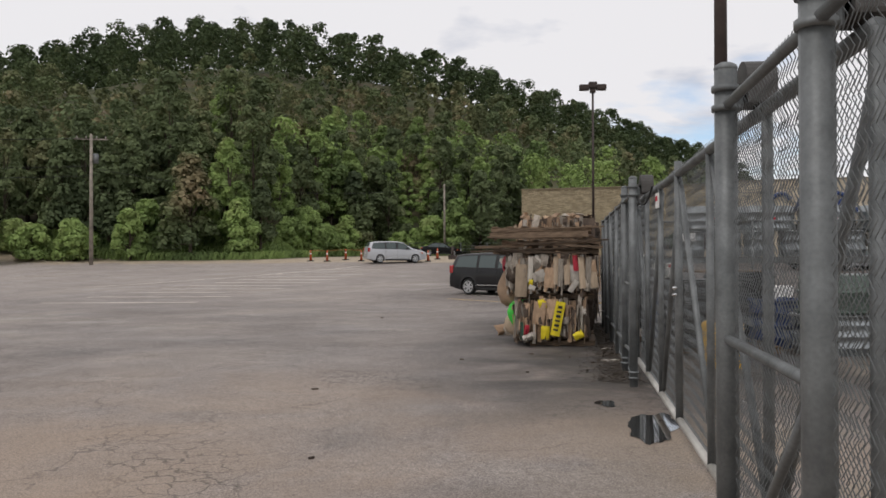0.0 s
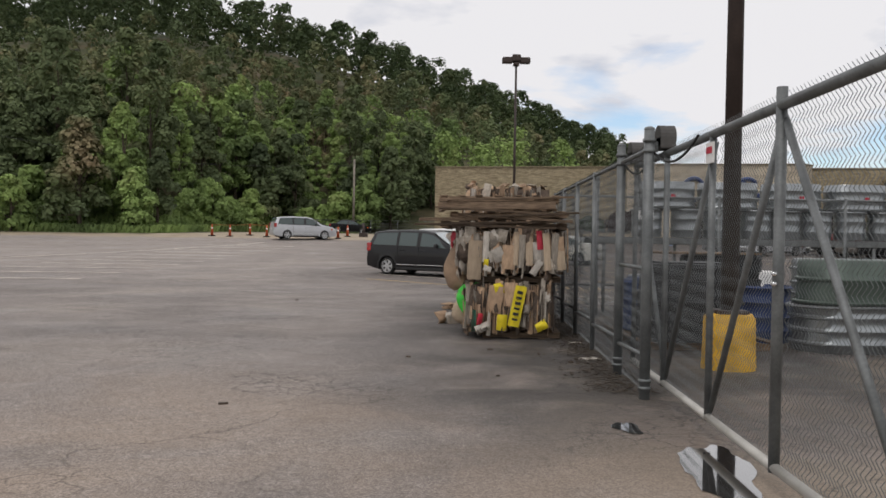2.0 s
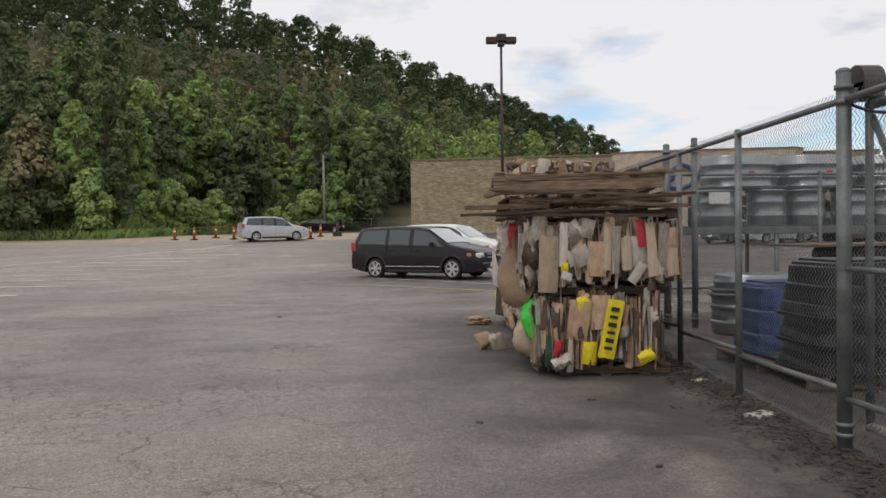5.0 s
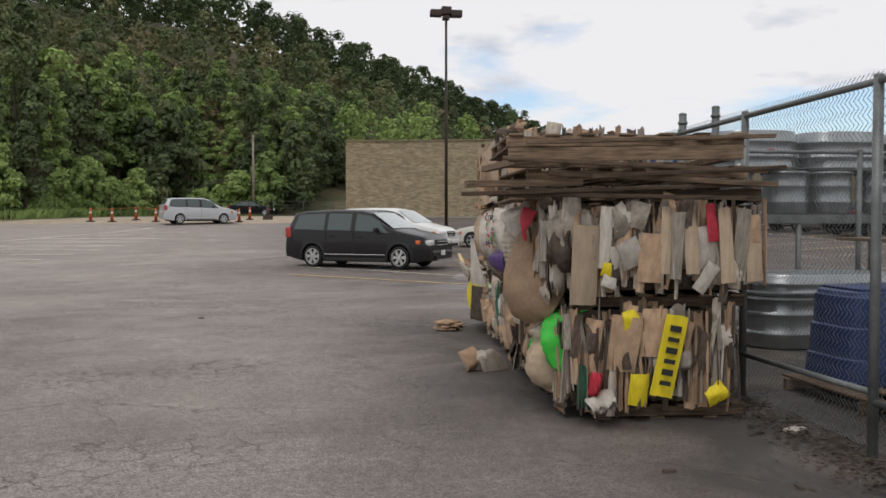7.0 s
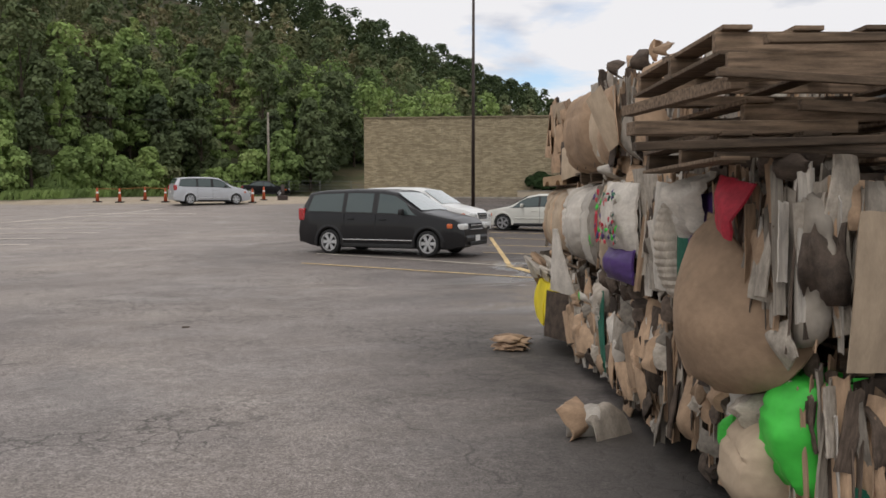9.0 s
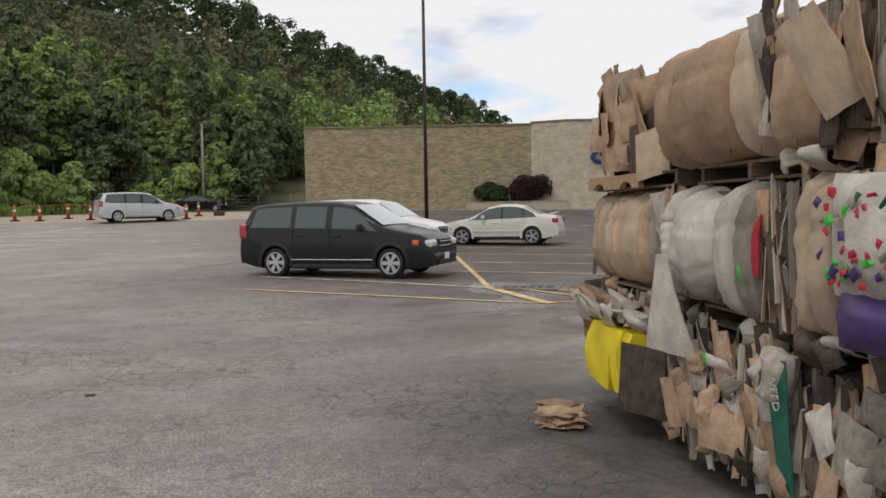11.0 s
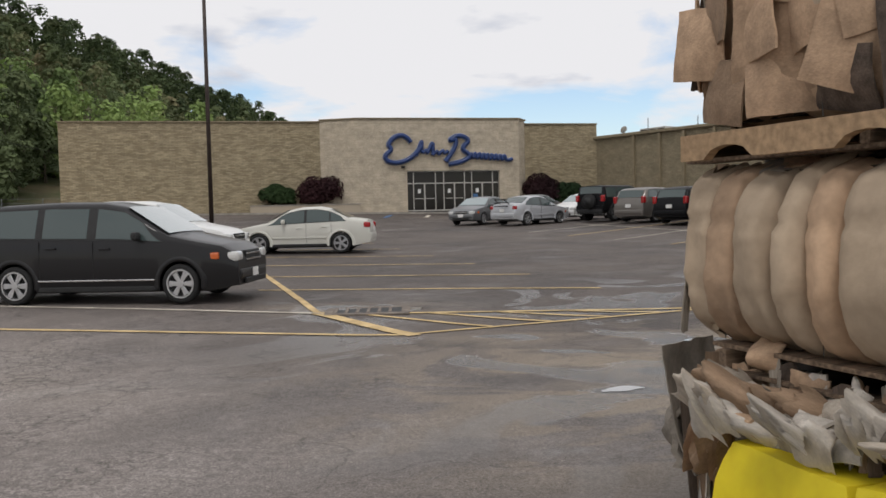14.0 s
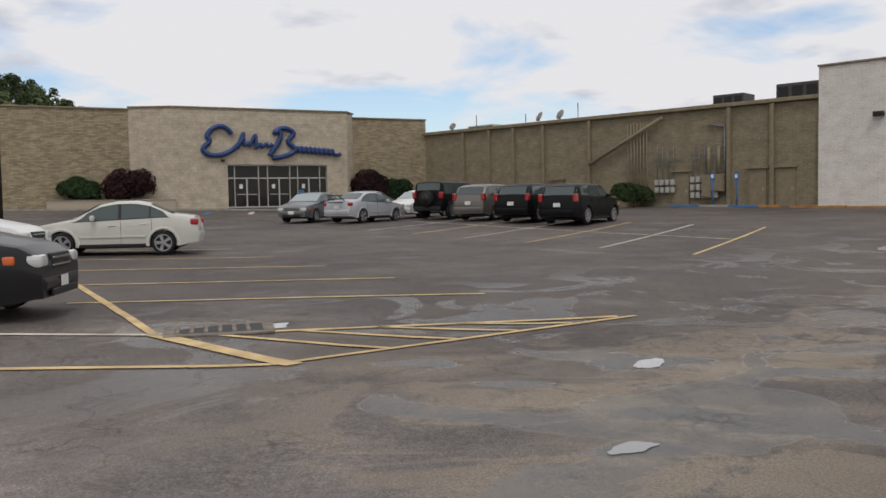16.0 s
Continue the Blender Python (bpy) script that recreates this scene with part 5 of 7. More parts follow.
# ---------------------------------------------------------------- poles and cones
def lot_lamp(x, y, base_h, base_r, top, pole_r, base_mat, label, head=True, flare=1.0):
    z = lot_top(x, y)
    e = thing("lamp_post", label, "lamp post", at=(x, y, z))
    bm = bmesh.new()
    prof = [(base_r * flare, -0.1), (base_r * flare, 0.02), (base_r * 1.02, base_h * 0.6), (base_r, base_h - 0.05), (base_r - 0.04, base_h), (0, base_h)]
    n = 30; g = [[bm.verts.new((r * math.cos(2 * math.pi * i / n), r * math.sin(2 * math.pi * i / n), zz)) for r, zz in prof[:-1]] for i in range(n)]
    for i in range(n):
        for j in range(len(prof) - 2):
            bm.faces.new((g[i][j], g[(i + 1) % n][j], g[(i + 1) % n][j + 1], g[i][j + 1]))
    bm.faces.new([g[i][-1] for i in range(n)])
    o = part("base", bm, base_mat, e, "painted concrete base", True); o.data.set_sharp_from_angle(angle=radians(40))
    one_box("base_plate", e, M_POLE, (0, 0, base_h + 0.02), (pole_r * 3.4, pole_r * 3.4, 0.05), 0.01)
    one_tube("pole", e, M_POLE, (0, 0, base_h), (0, 0, top - z), pole_r, r2=pole_r * 0.7, seg=16)
    if head:
        one_box("arm", e, M_POLE, (0, 0, top - z), (0.55, 0.12, 0.12), 0.02)
        for s in (-1, 1):
            one_box("lamp_head", e, M_POLE, (s * 0.52, 0, top - z + 0.02), (0.6, 0.5, 0.34), 0.05)
        one_box("lamp_head", e, M_POLE, (0, 0.0, top - z + 0.14), (0.5, 0.6, 0.4), 0.05)
        one_box("lamp_head", e, M_POLE, (0, 0.0, top - z - 0.2), (0.34, 0.5, 0.2), 0.04)
    return e


lot_lamp(7.9, 52.2, 0.62, 0.36, 11.95, 0.09, M_POLE, "tall brown car park lamp post on a brown base")
lot_lamp(6.04, 12.0, 0.66, 0.30, 11.5, 0.105, M_YELLOW, "brown lamp post on a flared yellow concrete base", flare=1.06)


def cone(x, y):
    e = thing("traffic_cone", "orange traffic drum with a white band on a black foot", "traffic cone", "cones along the edge of the lot", at=(x, y, lot_top(x, y)))
    one_box("foot", e, M_DARK, (0, 0, 0.03), (0.5, 0.5, 0.08), 0.02)
    one_tube("body", e, M_CONE, (0, 0, 0.06), (0, 0, 0.95), 0.12, r2=0.05)
    one_tube("band", e, M_WHITE, (0, 0, 0.58), (0, 0, 0.70), 0.085, r2=0.078)


CONES = ((-14.3, 70.9), (-12.8, 70.6), (-11.6, 72.6), (-9.9, 70.8), (-4.13, 70.2), (-3.6, 73.0), (-9.2, 72.0))
for x, y in CONES:
    cone(x, y)
for (x0, y0), (x1, y1) in zip(CONES[:3], CONES[1:4]):
    tagged(one_tube("barrier_rope", None, M_ORANGE, (x0, y0, lot_top(x0, y0) + 0.9), (x1, y1, lot_top(x1, y1) + 0.9), 0.02), "slack orange rope between the cones", "rope", "ropes between cones")
e = thing("bollard", "short brown timber bollard on the gravel", "bollard", at=(-2.3, 73.2, lot_top(-2.3, 73.2)))
one_tube("post", e, M_POLE, (0, 0, -0.1), (0, 0, 1.1), 0.12); one_box("base", e, M_POLE, (0, 0, 0.15), (0.7, 0.7, 0.4), 0.05)


def utility_pole(x, y, h, arms=True, lean=0.0):
    z = land(x, y)
    e = thing("utility_pole", "weathered grey timber utility pole with a crossarm", "utility pole", "poles at the edge of the wood", at=(x, y, z - 0.2))
    e.matrix_basis = pose(x, y, z - 0.2, 0, lean, 20)
    one_tube("pole", e, M_WOODPOLE, (0, 0, 0), (0, 0, h), 0.17, r2=0.11)
    if arms:
        one_box("crossarm", e, M_WOODPOLE, (0, 0.12, h - 0.4), (2.6, 0.1, 0.12), 0.01)
        one_tube("transformer", e, M_GALV, (0.35, 0.1, h - 2.4), (0.35, 0.1, h - 1.6), 0.22)
        for u in (-1.1, -0.4, 0.4, 1.1):
            one_tube("insulator", e, M_CONC, (u, 0.12, h - 0.34), (u, 0.12, h - 0.16), 0.05)


utility_pole(-31.7, 66.8, 11.0)
utility_pole(-5.5, 104.0, 9.0, False)


def cable(a, b, sag, r=0.018):
    """One sagging cable, a five-sided tube run through its points."""
    a, b = Vector(a), Vector(b)
    u = (b - a).normalized(); w = u.cross(Vector((0, 0, 1))).normalized()
    vs, fs = [], []
    for i in range(19):
        f = i / 18
        p = a.lerp(b, f) - Vector((0, 0, sag * 4 * f * (1 - f)))
        for k in range(5):
            q = 2 * math.pi * k / 5
            vs.append(tuple(p + w * (r * math.cos(q)) + Vector((0, 0, r * math.sin(q)))))
        if i:
            j = 5 * i
            fs += [(j - 5 + k, j - 5 + (k + 1) % 5, j + (k + 1) % 5, j + k) for k in range(5)]
    me = bpy.data.meshes.new("power_cable"); me.from_pydata(vs, [], fs); me.materials.append(M_DARK)
    tagged(new("power_cable", me), "thin dark overhead power cable", "cable", "overhead cables")


ZP = land(-31.7, 66.8)
for u, dz in ((-0.9, 10.5), (0.0, 10.5), (0.9, 10.5), (0.1, 8.2), (0.1, 7.4)):
    cable((-31.7 + u, 66.8 + 0.3, ZP + dz), (-75 + u, 52, ZP + dz + 0.6), 0.8)
cable((-31.7, 66.9, ZP + 8.0), (-5.5, 104, land(-5.5, 104) + 8.6), 1.5)
cable((-5.5, 104, land(-5.5, 104) + 8.5), (22, 112, land(22, 112) + 4.0), 1.0)
cable((-5.5, 104, land(-5.5, 104) + 8.0), (-18, 112, land(-18, 112) + 7.0), 0.6)

# ---------------------------------------------------------------- woods
rng = np.random.default_rng(21)


def tree(name, h, w, n, size, mat, seed, conical=0.3):
    """A tapered trunk with limbs and a crown of many small leaf clumps in uneven lobes."""
    r = np.random.default_rng(seed)
    e = thing(name, "leafy green broadleaf tree at the foot of the hill", "tree", "trees at the foot of the hill")
    bm = bmesh.new(); tube(bm, (0, 0, -0.6), (0.1, 0, h * 0.62), 0.2, 9, 0.07)
    lobes = []
    for i in range(38):
        f = r.uniform(0.10, 0.98) ** 0.9
        env = w / 2 * (1 - conical * f) * math.sin(math.pi * min(1, 0.16 + 0.84 * f)) ** 0.55
        a, d = r.uniform(0, 2 * math.pi), r.uniform(0.25, 0.95) * env
        p = (d * math.cos(a), d * math.sin(a), h * f)
        lobes.append((*p, r.uniform(0.12, 0.24) * w * (1 - 0.55 * f * conical * 1.6)))
        if i % 3 == 0:
            tube(bm, (0, 0, h * max(0.15, f * 0.6)), p, 0.07, 6, 0.02)
    part("trunk", bm, M_BARK, e)
    o = new("crown", leaf_mesh("crown", leaves(n, lobes, size, r, 0.95), mat)); o.parent = e
    return e


protos = [tree("tree", h, w, 5400, 0.165, m, sd, cn) for h, w, m, sd, cn in ((10, 5.4, M_LEAF_NEAR, 1, 0.45), (11.5, 6.0, M_LEAF, 2, 0.4), (5.5, 4.6, M_LEAF_NEAR, 3, 0.3), (11, 4.4, M_LEAF_NEAR, 4, 0.75), (3.6, 4.2, M_LEAF_NEAR, 5, 0.1), (8.5, 5.2, M_LEAF, 6, 0.35))]
spots = []
for i in range(700):
    a = rng.uniform(-36, 3)
    foot = 76 + 26 * ease(a, -18, -8) + 40 * ease(a, 2, 12)
    r = foot + rng.uniform(-1.0, 26)
    x, y = 2 + r * math.sin(radians(a)), 5 + r * math.cos(radians(a))
    if all((x - p[0]) ** 2 + (y - p[1]) ** 2 > 2.7 ** 2 for p in spots) and not (-8 < x < 3 and y < 101) and not (x > 1.5 and y < 118):
        spots.append((x, y, r - foot, a))
for i, (x, y, dr, a) in enumerate(spots[:120]):
    # left of about -19 degrees trees take darker leaves, shade set by colour
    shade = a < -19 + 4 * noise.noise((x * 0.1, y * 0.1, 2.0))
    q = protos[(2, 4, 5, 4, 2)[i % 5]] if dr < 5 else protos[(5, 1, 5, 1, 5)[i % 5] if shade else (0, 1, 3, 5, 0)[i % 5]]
    s = rng.uniform(0.75, 1.2)
    m = pose(x, y, land(x, y), 0, 0, rng.uniform(0, 360)) @ Matrix.Diagonal((s, s, s * rng.uniform(0.9, 1.15), 1))
    if i < 6:
        c = protos[i]; c.matrix_basis = pose(x, y, land(x, y)); continue
    c = copy_thing(q, Matrix.Identity(4)); c.matrix_basis = m

# the wooded hill: crest woods with shade put into their leaf colour, thin olive scrub on the slope, trees below it
woods = {"crest": [], "slope": [], "foot": [], "edge": []}
count = 0
taken = np.zeros((0, 3))
for i in range(14000):
    a = rng.uniform(-40, 22); r = math.sqrt(rng.uniform(88 ** 2, 330 ** 2))
    foot = 76 + 26 * ease(a, -18, -8) + 40 * ease(a, 2, 12)
    crest = 215 + 70 * ease(a, -8, 12)
    if r < foot + 14 or r > crest + 22 or count > 2100:
        continue
    x, y = 2 + r * math.sin(radians(a)), 5 + r * math.cos(radians(a))
    s = (r - foot) / (crest - foot)
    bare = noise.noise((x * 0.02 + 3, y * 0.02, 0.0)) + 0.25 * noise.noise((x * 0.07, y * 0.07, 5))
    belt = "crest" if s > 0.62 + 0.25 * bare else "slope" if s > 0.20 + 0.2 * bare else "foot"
    if belt == "slope" and rng.random() < 0.60:
        h, w = rng.uniform(1.8, 4), rng.uniform(2.2, 4.2)
    elif belt == "slope":
        h, w = rng.uniform(5.5, 9), rng.uniform(4, 6.5)
    else:
        h, w = rng.uniform(8, 13), rng.uniform(5.5, 9)
    if len(taken) and (((taken[:, 0] - x) ** 2 + (taken[:, 1] - y) ** 2) < (0.36 * (taken[:, 2] + w)) ** 2).any():
        continue
    taken = np.vstack((taken, (x, y, w)))
    z = land(x, y)
    # a rounded crown: lobes laid over a dome that narrows to its top
    lobes = []
    for k in range(15):
        f = (k + 0.5) / 15; aa = 2.4 * k + rng.uniform(-0.5, 0.5)
        d = 0.36 * w * math.cos(f * 1.45) * rng.uniform(0.8, 1.1)
        lobes.append((x + d * math.cos(aa), y + d * math.sin(aa), z + h * (0.06 + 0.84 * math.sin(f * 1.5)), rng.uniform(0.13, 0.21) * w))
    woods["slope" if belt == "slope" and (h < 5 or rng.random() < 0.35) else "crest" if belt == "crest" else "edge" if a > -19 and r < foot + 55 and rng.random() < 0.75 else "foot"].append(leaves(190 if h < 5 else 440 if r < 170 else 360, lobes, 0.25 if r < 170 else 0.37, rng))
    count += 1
for belt, mat, lab in (("crest", M_LEAF_CREST, "dense shade-darkened green summer woods along the crest of the hill"), ("slope", M_LEAF_SLOPE, "thin olive and brown scrub on the open slope of the hill"), ("foot", M_LEAF, "dense green summer woods on the lower hillside"), ("edge", M_LEAF_NEAR, "bright green trees along the foot of the hill")):
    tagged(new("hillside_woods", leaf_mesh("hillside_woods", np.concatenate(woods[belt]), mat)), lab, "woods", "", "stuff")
# grass and weeds along the foot of the hill
gr = []
for i in range(26000):
    a = rng.uniform(-36, -4)
    foot = 76 + 26 * ease(a, -18, -8)
    r = foot + rng.uniform(-3.5, 9)
    x, y = 2 + r * math.sin(radians(a)), 5 + r * math.cos(radians(a))
    if y < 72.5 + 18 * ease(x, -20, -10):
        continue
    gr.append((x, y, land(x, y)))
gr = np.array(gr); n = len(gr)
d = rng.normal(size=(n, 2)) * 0.09; hgt = rng.uniform(0.2, 0.75, n)
v = np.stack([gr - np.c_[d, np.zeros(n)], gr + np.c_[d, np.zeros(n)], gr + np.c_[d * 2 + 0.05, hgt], gr + np.c_[d * 1.5 - 0.05, hgt * 0.9]], 1).reshape(-1, 3)
tagged(new("tall_grass", leaf_mesh("tall_grass", v, M_LEAF_NEAR)), "tall rough grass along the edge of the lot", "grass", "", "stuff")
# wire fence far off on the gravel
e = thing("far_fence", "low grey wire fence below the wood", "fence")
for k in range(11):
    x = -12 + 3.0 * k; y = 97.5 - 0.4 * k
    one_tube("post", e, M_GALV, (x, y, lot(x, y)), (x, y, lot(x, y) + 1.5), 0.04, seg=6)
    if k < 10:
        for z in (0.1, 0.5, 0.8, 1.1, 1.45):
            one_tube("rail", e, M_GALV, (x, y, lot(x, y) + z), (x + 3, y - 0.4, lot(x + 3, y) + z), 0.015, seg=5)

# ---------------------------------------------------------------- fence and rolling gate
def fx(y):
    """Where the fence stands, across, at y."""
    return 4.50 + 0.062 * (y - 10.2)


FH = 2.42
fence = thing("chain_link_fence", "tall galvanised chain-link fence with steel posts and rails", "fence")


def fence_post(y, h=FH, r=0.038, off=0.0, collars=False, parent=None, x=None):
    x = fx(y) + off if x is None else x
    e = parent or fence
    one_tube("post", e, M_GALV, (x, y, -0.05), (x, y, h), r, "", 14)
    bm = bmesh.new(); bmesh.ops.create_uvsphere(bm, u_segments=12, v_segments=6, radius=r * 1.08, matrix=Matrix.Translation((x, y, h)) @ Matrix.Diagonal((1, 1, 0.55, 1)))
    part("post_cap", bm, M_GALV, e, smooth=True)
    if collars:
        for z in (0.10, 0.17, h - 0.22, h - 0.12):
            one_tube("collar", e, M_GALV, (x, y, z), (x, y, z + 0.03), r * 1.25, "", 14)


def chain_link(a, b, z0, z1, parent, pitch=0.052, wr=0.0026, label="galvanised chain-link wire mesh"):
    """Zigzag wires woven side by side between two points of the plan."""
    a, b = Vector(a), Vector(b)
    L = (b - a).length; u = (b - a) / L; nrm = Vector((-u.y, u.x))
    n, m = int(L / pitch), int((z1 - z0) / pitch)
    i = np.arange(n)[:, None]; k = np.arange(m + 1)[None, :]
    s = (i + 0.5) * pitch + np.where(k % 2 == 0, -0.5, 0.5) * pitch * 1.06 + 0 * k
    z = z0 + k * (z1 - z0) / m + 0 * i
    d = np.where(k % 2 == 0, -1, 1) * 0.0035 + 0.008 * np.sin(i * 0.21) * np.sin(k * 0.19)
    P = np.stack([a.x + u.x * s + nrm.x * d, a.y + u.y * s + nrm.y * d, z], -1)
    offs = []
    for q in range(3):
        an = 2 * math.pi * q / 3
        offs.append(np.array([u.x * math.cos(an) * wr * 1.3 + nrm.x * math.sin(an) * wr, u.y * math.cos(an) * wr * 1.3 + nrm.y * math.sin(an) * wr, 0]))
    V = np.stack([P + o_ for o_ in offs], 2).reshape(-1, 3)
    base = (np.arange(n)[:, None] * (m + 1) + np.arange(m)[None, :]).reshape(-1, 1) * 3
    F = []
    for q in range(3):
        r = (q + 1) % 3
        F.append(np.concatenate([base + q, base + r, base + 3 + r, base + 3 + q], 1))
    F = np.concatenate(F)
    me = bpy.data.meshes.new("wire_mesh")
    me.vertices.add(len(V)); me.vertices.foreach_set("co", V.astype(np.float32).ravel())
    me.loops.add(F.size); me.loops.foreach_set("vertex_index", F.astype(np.int32).ravel())
    me.polygons.add(len(F)); me.polygons.foreach_set("loop_start", np.arange(0, F.size, 4, dtype=np.int32))
    me.materials.append(M_WIRE); me.update(calc_edges=True)
    o = new("wire_mesh", me); o.parent = parent
    return tagged(o, label, kind="stuff")


for y, big in ((-4.0, 0), (-1.2, 0), (2.15, 1), (3.75, 1), (9.98, 1), (11.47, 1), (13.5, 0), (15.4, 0), (17.3, 0)):
    fence_post(y, 2.58 if big else FH, (0.057 if y < 5 else 0.050) if big else 0.032, 0.0, bool(big))
for y0, y1 in ((-4.0, 2.15), (2.15, 3.75), (9.98, 11.47), (11.47, 13.5), (13.5, 15.4), (15.4, 17.3), (17.3, 19.0)):
    one_tube("top_rail", fence, M_GALV, (fx(y0), y0, FH - 0.03), (fx(y1), y1, FH - 0.03), 0.024)
    one_tube("bottom_rail", fence, M_GALV, (fx(y0), y0, 0.42), (fx(y1), y1, 0.36), 0.022)
    if y0 > 9:
        one_tube("mid_rail", fence, M_GALV, (fx(y0), y0, 1.25), (fx(y1), y1, 1.25), 0.02) if y0 < 11 else None
    chain_link((fx(y0) + 0.03, y0), (fx(y1) + 0.03, y1), 0.04, FH + 0.04, fence)
one_tube("mid_rail", fence, M_GALV, (fx(2.15), 2.15, 1.20), (fx(3.75), 3.75, 1.20), 0.024)
one_tube("brace", fence, M_GALV, (fx(2.17), 2.17, 1.2), (fx(3.1), 3.1, 0.42), 0.02)
# the fence's far side, across the yard
for x, h in ((5.05, FH), (5.9, 2.85), (6.35, 2.95), (8.4, FH), (11.0, FH), (13.5, FH)):
    fence_post(19.05, h, 0.05 if h > 2.6 else 0.034, 0, h > 2.6, None, x)
for x0, x1 in ((5.05, 6.35), (6.35, 8.4), (8.4, 11.0), (11.0, 13.5)):
    one_tube("top_rail", fence, M_GALV, (x0, 19.05, FH - 0.03), (x1, 19.05, FH - 0.03), 0.024)
    one_tube("mid_rail", fence, M_GALV, (x0, 19.05, 0.6), (x1, 19.05, 0.6), 0.02)
    chain_link((x0, 19.1), (x1, 19.1), 0.05, FH, fence, 0.075, 0.0026)

gate = thing("rolling_gate", "galvanised chain-link rolling gate with diagonal braces, drawn shut", "gate")
GO = 0.17
GY = (2.1, 3.6, 5.3, 6.98, 8.42, 9.95, 11.45)
for y0, y1 in zip(GY, GY[1:]):
    one_tube("top_rail", gate, M_GALV, (fx(y0) + GO, y0, 2.35), (fx(y1) + GO, y1, 2.35), 0.034)
    one_tube("bottom_rail", gate, M_ALU, (fx(y0) + GO, y0, 0.17), (fx(y1) + GO, y1, 0.17), 0.032, "pale worn bottom rail")
    chain_link((fx(y0) + GO + 0.04, y0), (fx(y1) + GO + 0.04, y1), 0.16, 2.44, gate)
for i, y in enumerate(GY):
    one_tube("stile", gate, M_GALV, (fx(y) + GO, y, 0.14), (fx(y) + GO, y, 2.46 if i == 3 else 2.35), 0.034 if i == 3 else 0.028)
# each brace runs from the head of one stile to the foot of the next
for hi, lo in ((0, 1), (2, 1), (3, 2), (3, 4), (4, 5), (6, 5)):
    y0, y1 = GY[hi], GY[lo]
    one_tube("brace", gate, M_GALV, (fx(y0) + GO + 0.02, y0, 2.28), (fx(y1) + GO + 0.02, y1, 0.22), 0.024)
for z in (1.28, 1.34):
    one_tube("lock_chain", gate, M_CHROME, (fx(6.98) + GO - 0.06, 6.9, z), (fx(6.98) + GO + 0.02, 7.06, z), 0.014)
one_box("warning_plate", gate, M_WHITE, (fx(8.36) + GO - 0.04, 8.36, 2.2), (0.015, 0.16, 0.16), 0.004, "small white plate with red print")
one_box("plate_print", gate, M_RED, (fx(8.36) + GO - 0.05, 8.36, 2.22), (0.004, 0.12, 0.05), 0)
for y in (10.06, 11.5, 2.22, 3.83):
    e = thing("gate_roller", "dark steel roller housing bolted to a gate post", "gate roller", "rollers of the gate", at=(fx(y) + GO, y, 2.44))
    bm = bmesh.new(); box(bm, 0, 0, 0.02, 0.15, 0.24, 0.13, 0.02)
    tube(bm, (-0.075, 0, 0.07), (0.075, 0, 0.07), 0.12, 20)
    part("housing", bm, M_ROOFUNIT, e, "dark steel housing")
    one_tube("axle", e, M_GALV, (-0.16, 0, 0.0), (0.06, 0, 0.0), 0.025)
    one_box("bracket", e, M_GALV, (-0.11, 0, -0.02), (0.06, 0.12, 0.10), 0.01)
cable((fx(9.98) + 0.05, 9.98, 2.36), (fx(11.47) + 0.05, 11.47, 2.36), 0.14, 0.012)
cable((fx(8.6) + 0.1, 8.6, 2.36), (fx(9.98) + 0.05, 9.98, 2.36), 0.14, 0.012)
for y, s in ((12.6, 0.16), (14.2, 0.1)):
    tagged(one_box("paper_scrap", None, M_WHITECARD, (fx(y) - 0.15, y, 0.014), (s * 1.6, s, 0.02), 0.004, "", 30), "scrap of dirty white paper on the ground", "litter", "litter by the fence")

# ---------------------------------------------------------------- yard behind the fence
M_TANK = material("ribbed_galvanised_tank", (0.34, 0.36, 0.37), 0.35, 0.8, 0.2, 3, 40, 0.03)
M_TUBBLUE = material("blue_plastic_tub", (0.035, 0.06, 0.16), 0.5, 0, 0.2, 4, 40, 0.03)
M_TUBBLACK = material("black_plastic_tub", (0.018, 0.019, 0.021), 0.5, 0, 0.25, 4, 40, 0.03)
M_TUBGREEN = material("grey_green_tank", (0.10, 0.13, 0.11), 0.45, 0.3, 0.2, 4, 40, 0.03)


